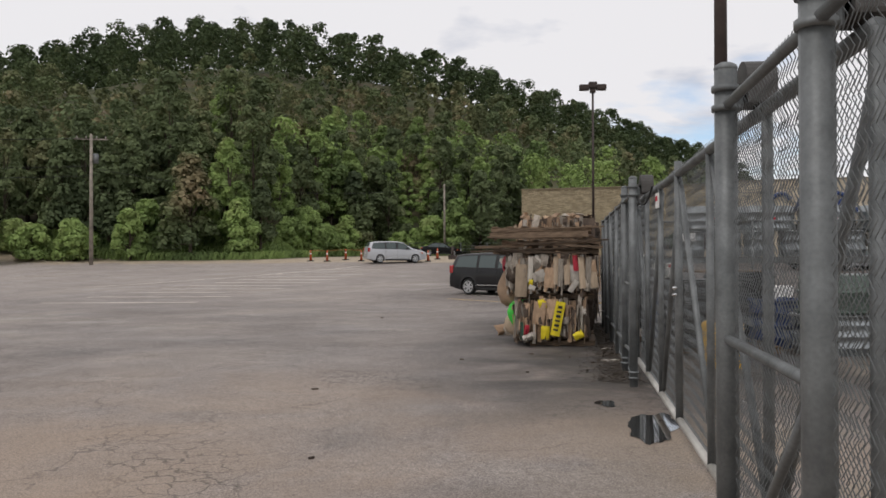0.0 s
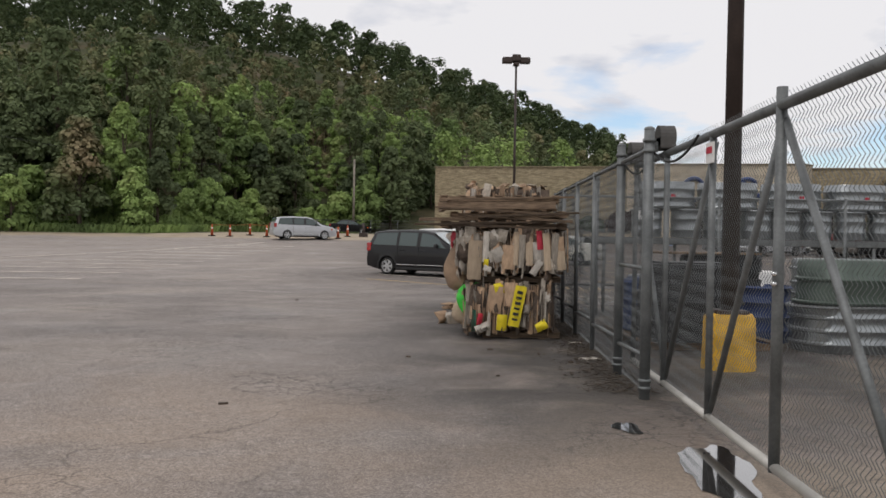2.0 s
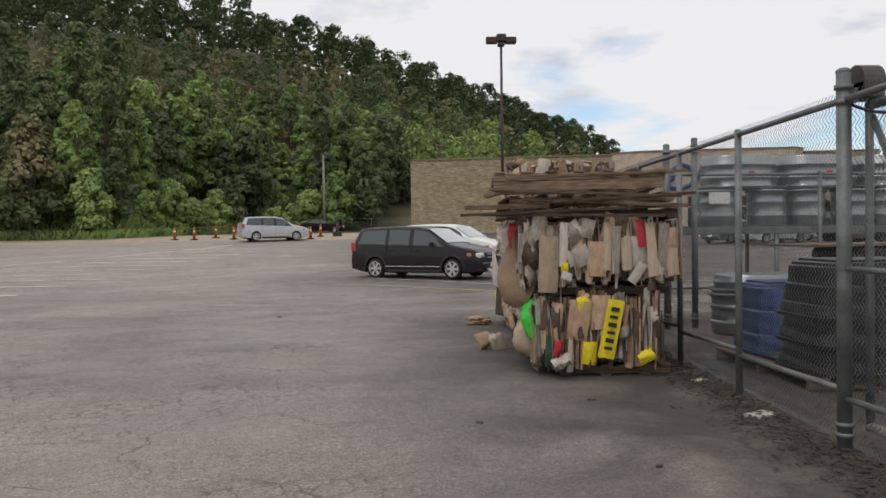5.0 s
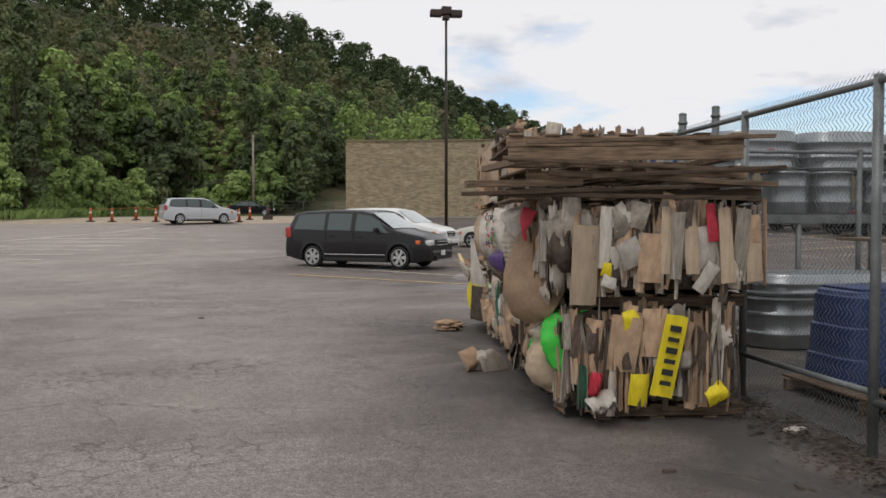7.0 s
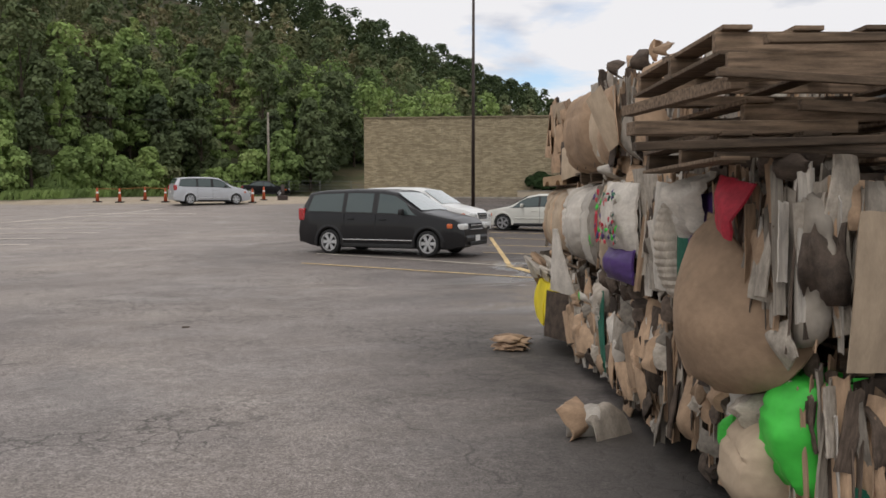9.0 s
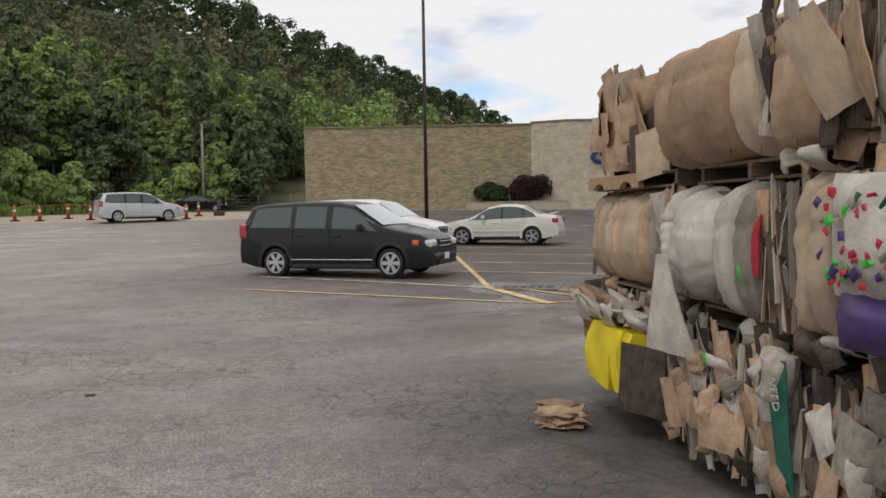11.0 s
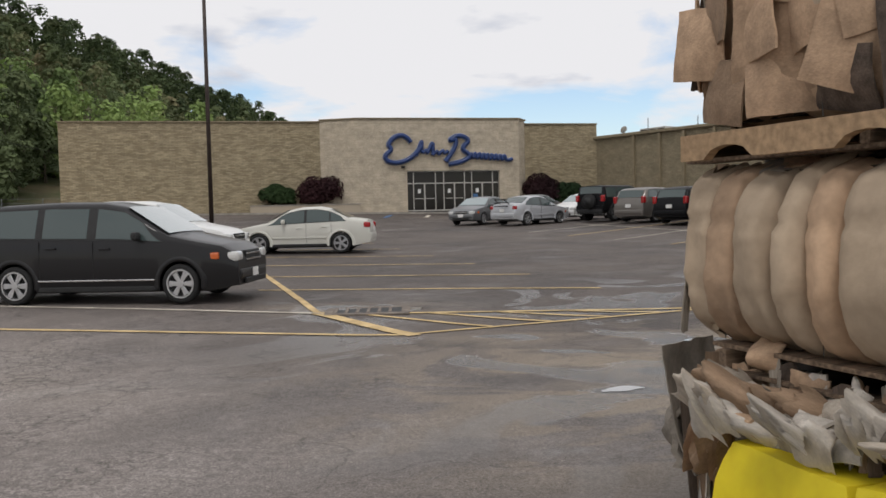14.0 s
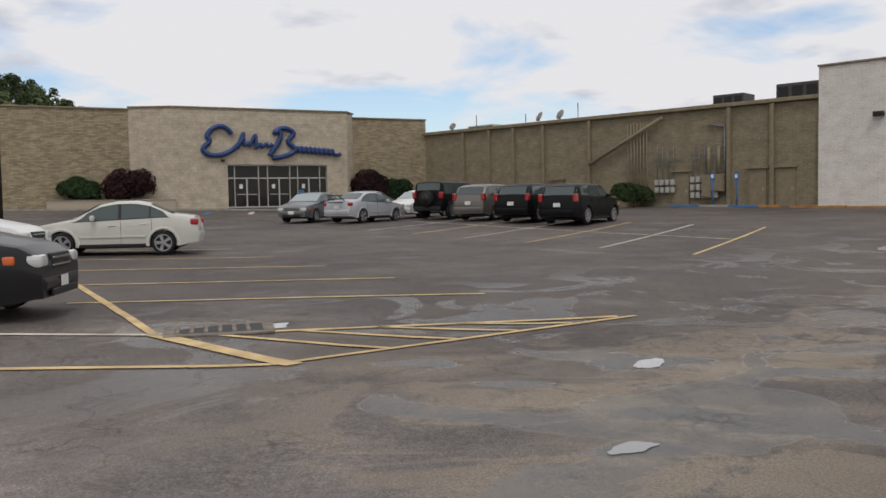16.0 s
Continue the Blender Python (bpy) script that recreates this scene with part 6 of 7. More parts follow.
def tank(x, y, z, L, W, h, mat, label, rz=0, ribs=2, upside=False, rnd=0.5):
    """A stock tank with rounded ends, a rolled rim and ribs round it."""
    e = thing("stock_tank", label, "stock tank", "stock tanks in the yard", at=(x, y, z), rz=rz)
    n = 40

    def outline(k):
        pts = []
        for i in range(n):
            a = 2 * math.pi * i / n
            c, s = math.cos(a), math.sin(a)
            r = W / 2
            pts.append((math.copysign(max(0, L / 2 - r), c) * (1 if abs(c) > 1e-6 else 0) + r * c * 1.0, r * s))
        return [(p * k, q * k) for p, q in pts]
    lev = [(0.0, 0.93), (0.02, 0.95)]
    for q in range(ribs):
        zz = h * (q + 0.7) / (ribs + 0.6)
        lev += [(zz - 0.035, 0.955), (zz - 0.012, 0.985), (zz + 0.012, 0.985), (zz + 0.035, 0.955)]
    lev += [(h - 0.05, 0.965), (h - 0.035, 1.0), (h - 0.005, 1.0), (h, 0.985), (h, 0.96), (h - 0.06, 0.94), (0.06, 0.92)]
    bm = bmesh.new()
    rows = [[bm.verts.new((p, q, (h - zz) if upside else zz)) for p, q in outline(k)] for zz, k in lev]
    for a, b in zip(rows, rows[1:]):
        for i in range(n):
            bm.faces.new((a[i], a[(i + 1) % n], b[(i + 1) % n], b[i]))
    bm.faces.new(rows[0]); bm.faces.new(rows[-1])
    bmesh.ops.recalc_face_normals(bm, faces=bm.faces)
    o = part("shell", bm, mat, e, smooth=True); o.data.set_sharp_from_angle(angle=radians(50))
    bm = bmesh.new()
    zz = 0.03 if upside else h - 0.03
    pts = outline(1.004)
    for i in range(n):
        p, q = pts[i], pts[(i + 1) % n]
        tube(bm, (*p, zz), (*q, zz), 0.018, 5)
    part("rim", bm, M_GALV if mat is M_TANK else mat, e)


GT = "galvanised ribbed stock tank standing on the steel rack"
rack = thing("steel_rack", "long grey steel rack platform on legs", "rack", at=(0, 0, 0))
one_box("beam", rack, M_GALV, (10.2, 20.15, 1.50), (8.2, 0.1, 0.13), 0.01)
one_box("beam", rack, M_GALV, (10.2, 21.35, 1.50), (8.2, 0.1, 0.13), 0.01)
one_box("deck", rack, M_ROOFUNIT, (10.2, 20.75, 1.575), (8.2, 1.3, 0.02), 0)
for x in (6.3, 8.2, 10.2, 12.2, 14.2):
    for y in (20.15, 21.35):
        one_tube("leg", rack, M_GALV, (x, y, lot_top(x, y)), (x, y, 1.46), 0.04)
for i, x in enumerate((7.77, 9.17, 10.6, 12.05, 13.5)):
    tank(x, 20.75, 2.23, 1.36, 0.95, 0.58, M_TANK, "oblong galvanised ribbed stock tank on top of smaller ones", 0, 2, True)
    tagged(one_box("printed_patch", None, M_RED, (x + 0.05, 20.265, 2.5), (0.10, 0.012, 0.06), 0), "small red printed patch on the tank", "label", "patches on the tanks")
for x in (7.32, 8.2, 8.92, 9.75, 10.4, 11.1, 11.85, 12.6, 13.4):
    tank(x, 20.55, 1.59, 0.68, 0.66, 0.62, M_TANK, "small round galvanised stock tank on the steel rack", 0, 2)
def tapered_tub(x, y, z, W, L, h, mat, label, rz=0, flare=0.86, steps=3):
    """A rectangular plastic tub turned over: sloping sides with steps, rounded corners and a rolled lip at the ground."""
    e = thing("plastic_tub", label, "tub", "plastic tubs in the yard", at=(x, y, z), rz=rz)
    bm = bmesh.new(); rows = []
    lev = [(0.0, 1.03), (0.035, 1.03), (0.04, 1.0)]
    for k in range(steps):
        f = (k + 1) / steps
        lev += [(h * f - 0.05, 1.0 - (1 - flare) * (f - 0.15)), (h * f - 0.035, 1.0 - (1 - flare) * f - 0.012)]
    lev += [(h - 0.01, flare - 0.02), (h, flare - 0.06)]
    for zz, k in lev:
        ring = []
        for i in range(32):
            a = 2 * math.pi * (i + 0.5) / 32
            c, s_ = math.cos(a), math.sin(a)
            ring.append(bm.verts.new((math.copysign(abs(c) ** 0.35, c) * W / 2 * k, math.copysign(abs(s_) ** 0.35, s_) * L / 2 * k, zz)))
        rows.append(ring)
    for p, q in zip(rows, rows[1:]):
        for i in range(32):
            bm.faces.new((p[i], p[(i + 1) % 32], q[(i + 1) % 32], q[i]))
    bm.faces.new(rows[-1])
    o = part("shell", bm, mat, e, smooth=True); o.data.set_sharp_from_angle(angle=radians(40))
    bm = bmesh.new()
    box(bm, 0, 0, h + 0.012, W * flare * 0.8, L * flare * 0.8, 0.024, 0.01)
    part("base_panel", bm, mat, e)


tank(7.25, 18.2, 0.0, 2.0, 0.95, 0.60, M_TANK, "galvanised ribbed stock tank on the yard floor", 5)
tank(7.25, 18.2, 0.61, 1.9, 0.95, 0.25, M_TANK, "shallow galvanised stock tank upside down on another", 5, 1, True)
wp = thing("pallet", "low weathered pallet under the plastic tubs", "pallet", at=(6.35, 14.6, 0), rz=2)
for k in range(7):
    one_box("deck_board", wp, M_WOOD, (-0.9 + 0.3 * k, 0, 0.12), (0.14, 2.2, 0.02), 0.003)
for y in (-1.0, 0, 1.0):
    one_box("stringer", wp, M_WOOD, (0, y, 0.055), (2.0, 0.05, 0.1), 0.004)
tapered_tub(6.05, 15.35, 0.13, 1.05, 0.75, 0.78, M_TUBBLUE, "blue plastic tub turned over on a pallet", 3)
for k in range(3):
    tapered_tub(6.15 + 0.01 * k, 14.0, 0.13 + 0.26 * k, 1.35, 1.1, 0.55, M_TUBBLACK, "black plastic tub turned over in a stack", 2 - k)
tagged(one_box("plywood_board", None, M_WOOD, (6.9, 15.6, 1.33), (1.6, 0.9, 0.03), 0.004, "", 4), "pale plywood board lying across the tubs", "board")
tapered_tub(7.2, 15.6, 0.0, 1.3, 0.9, 1.3, M_TUBBLACK, "tall black plastic tub turned over", 4, 0.88, 4)
for k in range(3):
    tank(7.62, 14.9, 0.22 * k, 0.85, 0.83, 0.42, M_TUBBLUE, "round blue plastic tub in a stack", 0, 1)
tank(7.75, 15.7, 0.0, 0.95, 0.93, 1.05, M_WHITE, "white plastic tank with a lid in the yard", 0, 1, True)
tank(8.85, 13.95, 0.0, 2.5, 1.1, 0.66, M_TANK, "oblong galvanised stock tank with bright ribs on the yard floor", 5, 3)
tank(8.85, 13.95, 0.67, 2.3, 1.1, 0.62, M_TUBGREEN, "grey-green stock tank upside down on another", 5, 1, True)
tank(10.9, 12.6, 0.0, 2.3, 1.1, 0.62, M_TANK, "galvanised ribbed stock tank on the yard floor", 5, 3)
tank(9.9, 16.6, 0.0, 2.2, 1.1, 0.62, M_TANK, "galvanised ribbed stock tank on the yard floor", 5, 2)
tank(9.9, 16.6, 0.63, 2.2, 1.1, 0.62, M_TANK, "galvanised ribbed stock tank upside down on another", 5, 2, True)
one_box("price_board", None, M_WHITE, (7.16, 20.06, 2.06), (0.36, 0.02, 0.2), 0.0)
tagged(bpy.data.objects["price_board"], "white notice board hung on the steel rack", "notice")

# ---------------------------------------------------------------- the bales
STACK = pose(3.05, 14.72, 0, 0, 0, -4.3)          # x across the stack, y along it from its near end
rs = random.Random(77)


def sheet_mesh(name, seed, bulge, crumple, nu=6, nv=7, thick=0.02, curl=0.0, torn=0.05, fold=0.0, pleat=0.0, rib=0.0, taper=0.0):
    """One piece of crushed cardboard, a metre square before scaling: a bent sheet with thickness and torn edges, facing -y."""
    r = random.Random(seed)
    fa = r.uniform(0, 6.28)
    bm = bmesh.new(); F, Bk = [], []
    for j in range(nv + 1):
        f, b = [], []
        for i in range(nu + 1):
            u, v = i / nu - 0.5, j / nv - 0.5
            y = -bulge * (1 - (2 * u) ** 2 * 0.85) * (1 - abs(2 * v) ** 2.6) - crumple * noise.noise((u * 3.1 + seed, v * 2.3, seed * 1.3)) - crumple * 0.5 * noise.noise((u * 9 + seed, v * 6, seed))
            y += curl * (max(0, -v - 0.15) ** 2) * 4
            # one folded corner, upright pleats, and ribs that run across
            y += fold * max(0.0, u * math.cos(fa) + v * math.sin(fa) - 0.17)
            y -= pleat * abs(noise.noise((u * 5.5 + seed * 2.1, 0.7 * v, 3.3 + seed))) * 1.6
            y -= pleat * 0.8 * max(0.0, 0.5 - abs(noise.noise((u * 2.2, v * 7.5 + seed, seed * 0.7))) * 4) * (0.5 + u)
            y -= rib * abs(math.sin(math.pi * (v * 15 + 0.8 * noise.noise((u * 2, v * 3, seed)))))
            e = torn if j in (0, nv) or i in (0, nu) else 0
            uu, vv = u + e * noise.noise((v * 7, seed * 3.7, u)), v + e * noise.noise((u * 7, seed * 1.7, v + 4))
            uu *= 1 - taper * (v + 0.5)
            f.append(bm.verts.new((uu, y, vv))); b.append(bm.verts.new((uu, y + thick, vv)))
        F.append(f); Bk.append(b)
    for j in range(nv):
        for i in range(nu):
            bm.faces.new((F[j][i], F[j][i + 1], F[j + 1][i + 1], F[j + 1][i]))
            bm.faces.new((Bk[j][i], Bk[j + 1][i], Bk[j + 1][i + 1], Bk[j][i + 1]))
    for j in range(nv):
        bm.faces.new((F[j][0], F[j + 1][0], Bk[j + 1][0], Bk[j][0])); bm.faces.new((F[j + 1][nu], F[j][nu], Bk[j][nu], Bk[j + 1][nu]))
    for i in range(nu):
        bm.faces.new((F[0][i + 1], F[0][i], Bk[0][i], Bk[0][i + 1])); bm.faces.new((F[nv][i], F[nv][i + 1], Bk[nv][i + 1], Bk[nv][i]))
    return bm


CARDS = dict(k=M_KRAFT, g=M_GREYCARD, d=M_DARKCARD, w=M_WHITECARD, y=M_YCARD, n=M_GCARD, t=M_DGCARD, r=M_RED, p=M_PURPLE, b=M_BEIGE)
SHEETS = {}


def sheet(form, variant, colour):
    key = (form, variant, colour)
    if key not in SHEETS:
        par = dict(strip=(0.05, 0.07, 3, 10, 0.06, 0.0, 0.06), panel=(0.03, 0.018, 5, 6, 0.014, 0.0, 0.012, 0.16, 0.0), flap=(0.04, 0.03, 5, 6, 0.02, 0.0, 0.02, 0.25, 0.02), barrel=(0.20, 0.016, 14, 16, 0.03, 0.0, 0.018, 0.05, 0.035), curl=(0.12, 0.025, 9, 10, 0.02, 0.35, 0.02, 0.12, 0.03), wad=(0.26, 0.13, 10, 10, 0.06, 0.0, 0.05, 0.15, 0.16), ribbed=(0.20, 0.02, 6, 60, 0.03, 0.0, 0.03, 0.0, 0.05, 0.022), taper=(0.03, 0.02, 6, 9, 0.02, 0.0, 0.012, 0.12, 0.02, 0.0, 0.82))[form]
        bm = sheet_mesh(form, variant * 7.31 + len(form), par[0], par[1], *par[2:])
        SHEETS[key] = mesh_of(bm, "cardboard_" + form, CARDS[colour], form in ("barrel", "curl", "ribbed"))
        SHEETS[key].set_sharp_from_angle(angle=radians(48))
    return SHEETS[key]


SIDE = dict(front=0.0, left=-90.0, right=90.0, back=180.0)


def put(parent, form, colour, face, across, z, out, w, h, d=1.0, tilt=0.0, yaw=0.0, pitch=0.0, dims=None, name=None, label=""):
    """Lays one sheet on a face of a bale: across and z in metres on that face, out of it by out."""
    o = new(name or {"strip": "cardboard_strip", "flap": "cardboard_flap", "panel": "cardboard_panel", "barrel": "bulging_cardboard", "curl": "curled_cardboard", "wad": "crumpled_cardboard", "ribbed": "ribbed_wrapping", "taper": "hanging_flap"}[form], sheet(form, rs.randrange(5), colour))
    W, L = dims
    q = {"front": (across, -out), "back": (across, L + out), "left": (-out, across), "right": (W + out, across)}[face] if face != "top" else (across, out)
    if face == "top":
        m = pose(q[0], q[1], z, -90, 0, 0) @ pose(0, 0, 0, pitch, tilt, yaw)
    else:
        m = pose(q[0], q[1], z, 0, 0, SIDE[face]) @ pose(0, 0, 0, pitch, tilt, yaw)
    o.matrix_basis = m @ Matrix.Diagonal((w, d, h, 1))
    o.parent = parent
    return tagged(o, label)


def stave(parent, face, a, b, z, h, out, colour, dims, lean=0.0, ribs=0, vee=0.0):
    """A pressed layer of sheets bowed out of the bale like a barrel stave: rounded edges, tucked ends, wire grooves and creases."""
    seed = rs.uniform(0, 50)
    w = b - a
    nu, nv = (10, 44 if ribs else 22)
    bm = bmesh.new(); g, back = [], []
    for j in range(nv + 1):
        row, rb = [], []
        v = 2 * j / nv - 1
        for i in range(nu + 1):
            u = 2 * i / nu - 1
            y = -out * (1 - abs(v) ** 2.8) + 0.10 * max(0.0, abs(v) - 0.86) / 0.14
            y += min(0.085, 0.50 * w) * abs(u) ** (3.2 if w < 0.17 else 8)
            for q in (-0.42, 0.36):
                y += 0.014 * math.exp(-((v - q) / 0.045) ** 2)
            y -= 0.030 * noise.noise((u * w * 4 + seed, v * 1.3, seed))
            y -= 0.012 * noise.noise((u * w * 9, v * 9 + seed, 2.0)) * (0.3 + abs(v)) + 0.006 * noise.noise((u * 3, v * 22, seed))
            if ribs:
                y -= 0.009 * abs(math.sin(ribs * v * 1.57 + 0.6 * noise.noise((u * 2, v * 2, seed))))
            x = u * w / 2 * (1 - 0.05 * v ** 4) + 0.014 * noise.noise((v * 2.2, seed, 0.3))
            zz = v * h / 2 * (1 - (vee * abs(u + 0.15) if v < 0 else 0)) + (0.03 * noise.noise((u * 2.5, seed, v)) if abs(v) > 0.9 else 0)
            row.append(bm.verts.new((x, y, zz)))
            if i in (0, nu) or j in (0, nv):
                rb.append((i, bm.verts.new((x, 0.12, zz))))
        g.append(row); back.append(dict(rb))
    for j in range(nv):
        for i in range(nu):
            bm.faces.new((g[j][i], g[j][i + 1], g[j + 1][i + 1], g[j + 1][i]))
        bm.faces.new((g[j][0], g[j + 1][0], back[j + 1][0], back[j][0]))
        bm.faces.new((g[j + 1][nu], g[j][nu], back[j][nu], back[j + 1][nu]))
    for i in range(nu):
        bm.faces.new((g[0][i + 1], g[0][i], back[0][i], back[0][i + 1]))
        bm.faces.new((g[nv][i], g[nv][i + 1], back[nv][i + 1], back[nv][i]))
    o = part("pressed_layer", bm, CARDS[colour], parent, smooth=True)
    o.data.set_sharp_from_angle(angle=radians(55))
    W, L = dims
    c = (a + b) / 2
    q = {"front": (c, 0.0), "back": (c, L), "left": (0.0, c), "right": (W, c)}[face]
    o.matrix_basis = pose(q[0], q[1], z, 0, 0, SIDE[face]) @ pose(0, 0, 0, 0, lean, 0)
    return o


def choose(mix):
    return rs.choices([c for c, _ in mix], [n for _, n in mix])[0]


# extra dark pieces in MIX_A stand in for kraft lying in shade
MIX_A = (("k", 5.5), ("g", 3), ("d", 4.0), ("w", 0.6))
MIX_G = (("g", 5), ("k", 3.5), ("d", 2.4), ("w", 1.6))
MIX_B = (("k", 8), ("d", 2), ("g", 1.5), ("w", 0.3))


def bale(s0, L, W, x0, z0, h, mix, label, faces=("front", "left", "top"), barrels=(), flaps=0.5):
    """A wired bale of crushed cardboard: a dark core dressed with edge-on strips, loose flaps and bulging sheets."""
    e = thing("cardboard_bale", label, "bale", "bales in the stack")
    e.matrix_basis = STACK @ pose(x0, s0, z0, 0, 0, rs.uniform(-1.2, 1.2))
    bm = bmesh.new()
    r = bmesh.ops.create_cube(bm, size=1.0)
    bmesh.ops.subdivide_edges(bm, edges=bm.edges[:], cuts=7, use_grid_fill=True)
    for v in bm.verts:
        k = 0.035 * noise.noise((v.co.x * 7 + s0, v.co.y * 7, v.co.z * 7 + z0))
        v.co = Vector((v.co.x * (W - 0.10), v.co.y * (L - 0.10), v.co.z * (h - 0.05))) * (1 + k) + Vector((W / 2, L / 2, h / 2))
    # core coloured dark, as the shade seen between the strips
    part("core", bm, M_DARKCARD, e, "crushed cardboard core, coloured dark for the shade in the gaps")
    dims = (W, L)
    for face in faces:
        wide = W if face in ("front", "back", "top") else L
        if face == "top":
            for _ in range(int(18 * L)):
                put(e, choose((("flap", 2), ("wad", 1), ("strip", 2))), choose(mix), "top", rs.uniform(0.1, W - 0.1), h + rs.uniform(-0.05, 0.03), rs.uniform(0.1, L - 0.1), rs.uniform(0.1, 0.28), rs.uniform(0.12, 0.35), 0.25, rs.uniform(-90, 90), rs.uniform(-20, 20), rs.uniform(-35, 20), dims)
            continue
        blocked = [(a, b) for f, a, b, c, o_ in barrels if f == face]
        x = 0.02
        while x < wide - 0.02:
            w = rs.uniform(0.025, 0.06)
            if not any(a < x < b for a, b in blocked):
                hh = h * rs.uniform(0.72, 1.04)
                put(e, "strip", choose(mix), face, x, h / 2 + rs.uniform(-0.12, 0.12) * h, rs.uniform(-0.07, 0.02), w * 1.5, hh, 0.16, rs.uniform(-5, 5), rs.uniform(-50, 50), rs.uniform(-3, 3), dims)
                if rs.random() < 0.75:
                    put(e, "strip", choose(mix), face, x + rs.uniform(-0.02, 0.02), h * rs.uniform(0.15, 0.85), rs.uniform(0.0, 0.05), w * 1.3, h * rs.uniform(0.25, 0.55), 0.16, rs.uniform(-12, 12), rs.uniform(-60, 60), rs.uniform(-8, 8), dims)
            x += w * 0.8
        x = 0.02
        while x < wide - 0.02:
            x += rs.uniform(0.018, 0.05)
            if not any(a < x < b for a, b in blocked):
                put(e, "strip", choose(mix), face, x, h * rs.uniform(0.35, 0.65), rs.uniform(0.015, 0.06), rs.uniform(0.02, 0.05), h * rs.uniform(0.4, 0.95), 0.10, rs.uniform(-7, 7), rs.choice((-1, 1)) * rs.uniform(55, 85), rs.uniform(-5, 5), dims)
        for _ in range(int(wide * 11 * flaps)):
            a = rs.uniform(0.05, wide - 0.05)
            if any(p < a < q for p, q in blocked):
                continue
            w = rs.uniform(0.09, 0.22)
            put(e, choose((("panel", 6), ("flap", 3), ("curl", 1), ("wad", 0.3))), choose(mix), face, a, h * rs.uniform(0.18, 0.88), rs.uniform(0.01, 0.06), w, rs.uniform(0.14, 0.42), 0.5, rs.uniform(-14, 14), rs.uniform(-40, 40), rs.uniform(-10, 14), dims)
        for f, a, b, c, out in barrels:
            if f != face:
                continue
            stave(e, face, a - 0.002, b + 0.002, h * rs.uniform(0.47, 0.52), h * rs.uniform(1.0, 1.08), out + rs.uniform(-0.02, 0.02), c[0], dims, rs.uniform(-2.5, 2.5), 11 if c.endswith("r") else 0, 0.45 if c == "w" and b - a > 0.4 else 0.0)
    for y in np.linspace(0.22, L - 0.22, 4):
        bm = bmesh.new()
        loop = [(-0.03, y, 0.0), (-0.05, y, h * 0.5), (0.06, y, h - 0.03), (W - 0.06, y, h - 0.03), (W + 0.03, y, 0)]
        for p, q in zip(loop, loop[1:]):
            tube(bm, p, q, 0.003, 4)
        part("baling_wire", bm, M_STRAP, e)
    return e


def pallet(x0, s0, z0, W, L, tilt=(0, 0), rz=0.0, label="weathered wooden pallet in the stack of bales", n=6, name="pallet"):
    e = thing(name, label, "pallet", "pallets of the stack")
    e.matrix_basis = STACK @ pose(x0, s0, z0, tilt[0], tilt[1], rz)
    for y in (0.05, L / 2, L - 0.05):
        one_box("stringer", e, M_WOOD, (W / 2, y, 0.052), (W * rs.uniform(0.97, 1.02), 0.04, 0.075), 0.004)
    for i in range(n):
        x = 0.06 + (W - 0.12) * i / (n - 1)
        one_box("deck_board", e, M_WOOD, (x + rs.uniform(-0.02, 0.02), L / 2, 0.10), (0.11, L * rs.uniform(0.96, 1.05), 0.018), 0.003)
        if i % 2 == 0:
            one_box("deck_board", e, M_WOOD, (x, L / 2, 0.008), (0.11, L, 0.016), 0.003)
    return e


for s in (0.05, 1.65, 3.2, 4.8):
    pallet(0.25, s, 0.0, 1.15, 1.3)
    pallet(0.10, s, 0.84, 1.3, 1.6 if s > 4 else 1.3)
    if s > 1.0:
        pallet(0.12, s + 0.05, 1.65, 1.3, 1.75 if s > 4 else 1.35, name="pallet")
ZB, ZM, ZT = 0.125, 0.965, 1.775
GB = "baled crushed cardboard, brown and grey, on a wooden pallet"
GMID = "baled crushed cardboard with grey and white sheets, mid stack"
GTOP = "baled brown crushed cardboard lying on top of the stack"
F2, FB = ("front", "left", "top"), ("back", "left", "top")
b1 = bale(0.0, 1.5, 1.30, 0.0, ZB, 0.73, MIX_A, GB, ("front", "left"), (), 0.9)
b2 = bale(1.62, 1.5, 1.45, 0.0, ZB, 0.70, MIX_A, GB, ("left",), (), 1.5)
b3 = bale(3.2, 1.5, 1.45, 0.06, ZB, 0.70, MIX_G, GB, ("left",), (), 1.6)
b4 = bale(4.8, 1.75, 1.45, 0.14, ZB, 0.72, MIX_G, GB, ("left", "back", "top"))
m1 = bale(-0.02, 1.5, 1.60, -0.12, ZM, 0.68, MIX_G, GMID, ("front", "left", "top"), (), 1.1)
m2 = bale(1.6, 1.5, 1.5, -0.05, ZM, 0.68, MIX_G, GMID, ("left",), (("left", 1.17, 1.32, "b", 0.10), ("left", 1.32, 1.45, "b", 0.09)), 1.2)
m3 = bale(3.15, 1.5, 1.5, 0.04, ZM, 0.66, MIX_G, GMID, ("left",), (("left", 0.43, 0.60, "g", 0.10), ("left", 0.60, 0.78, "w", 0.13), ("left", 0.78, 1.32, "w", 0.17), ("left", 1.32, 1.45, "wr", 0.15)), 0.6)
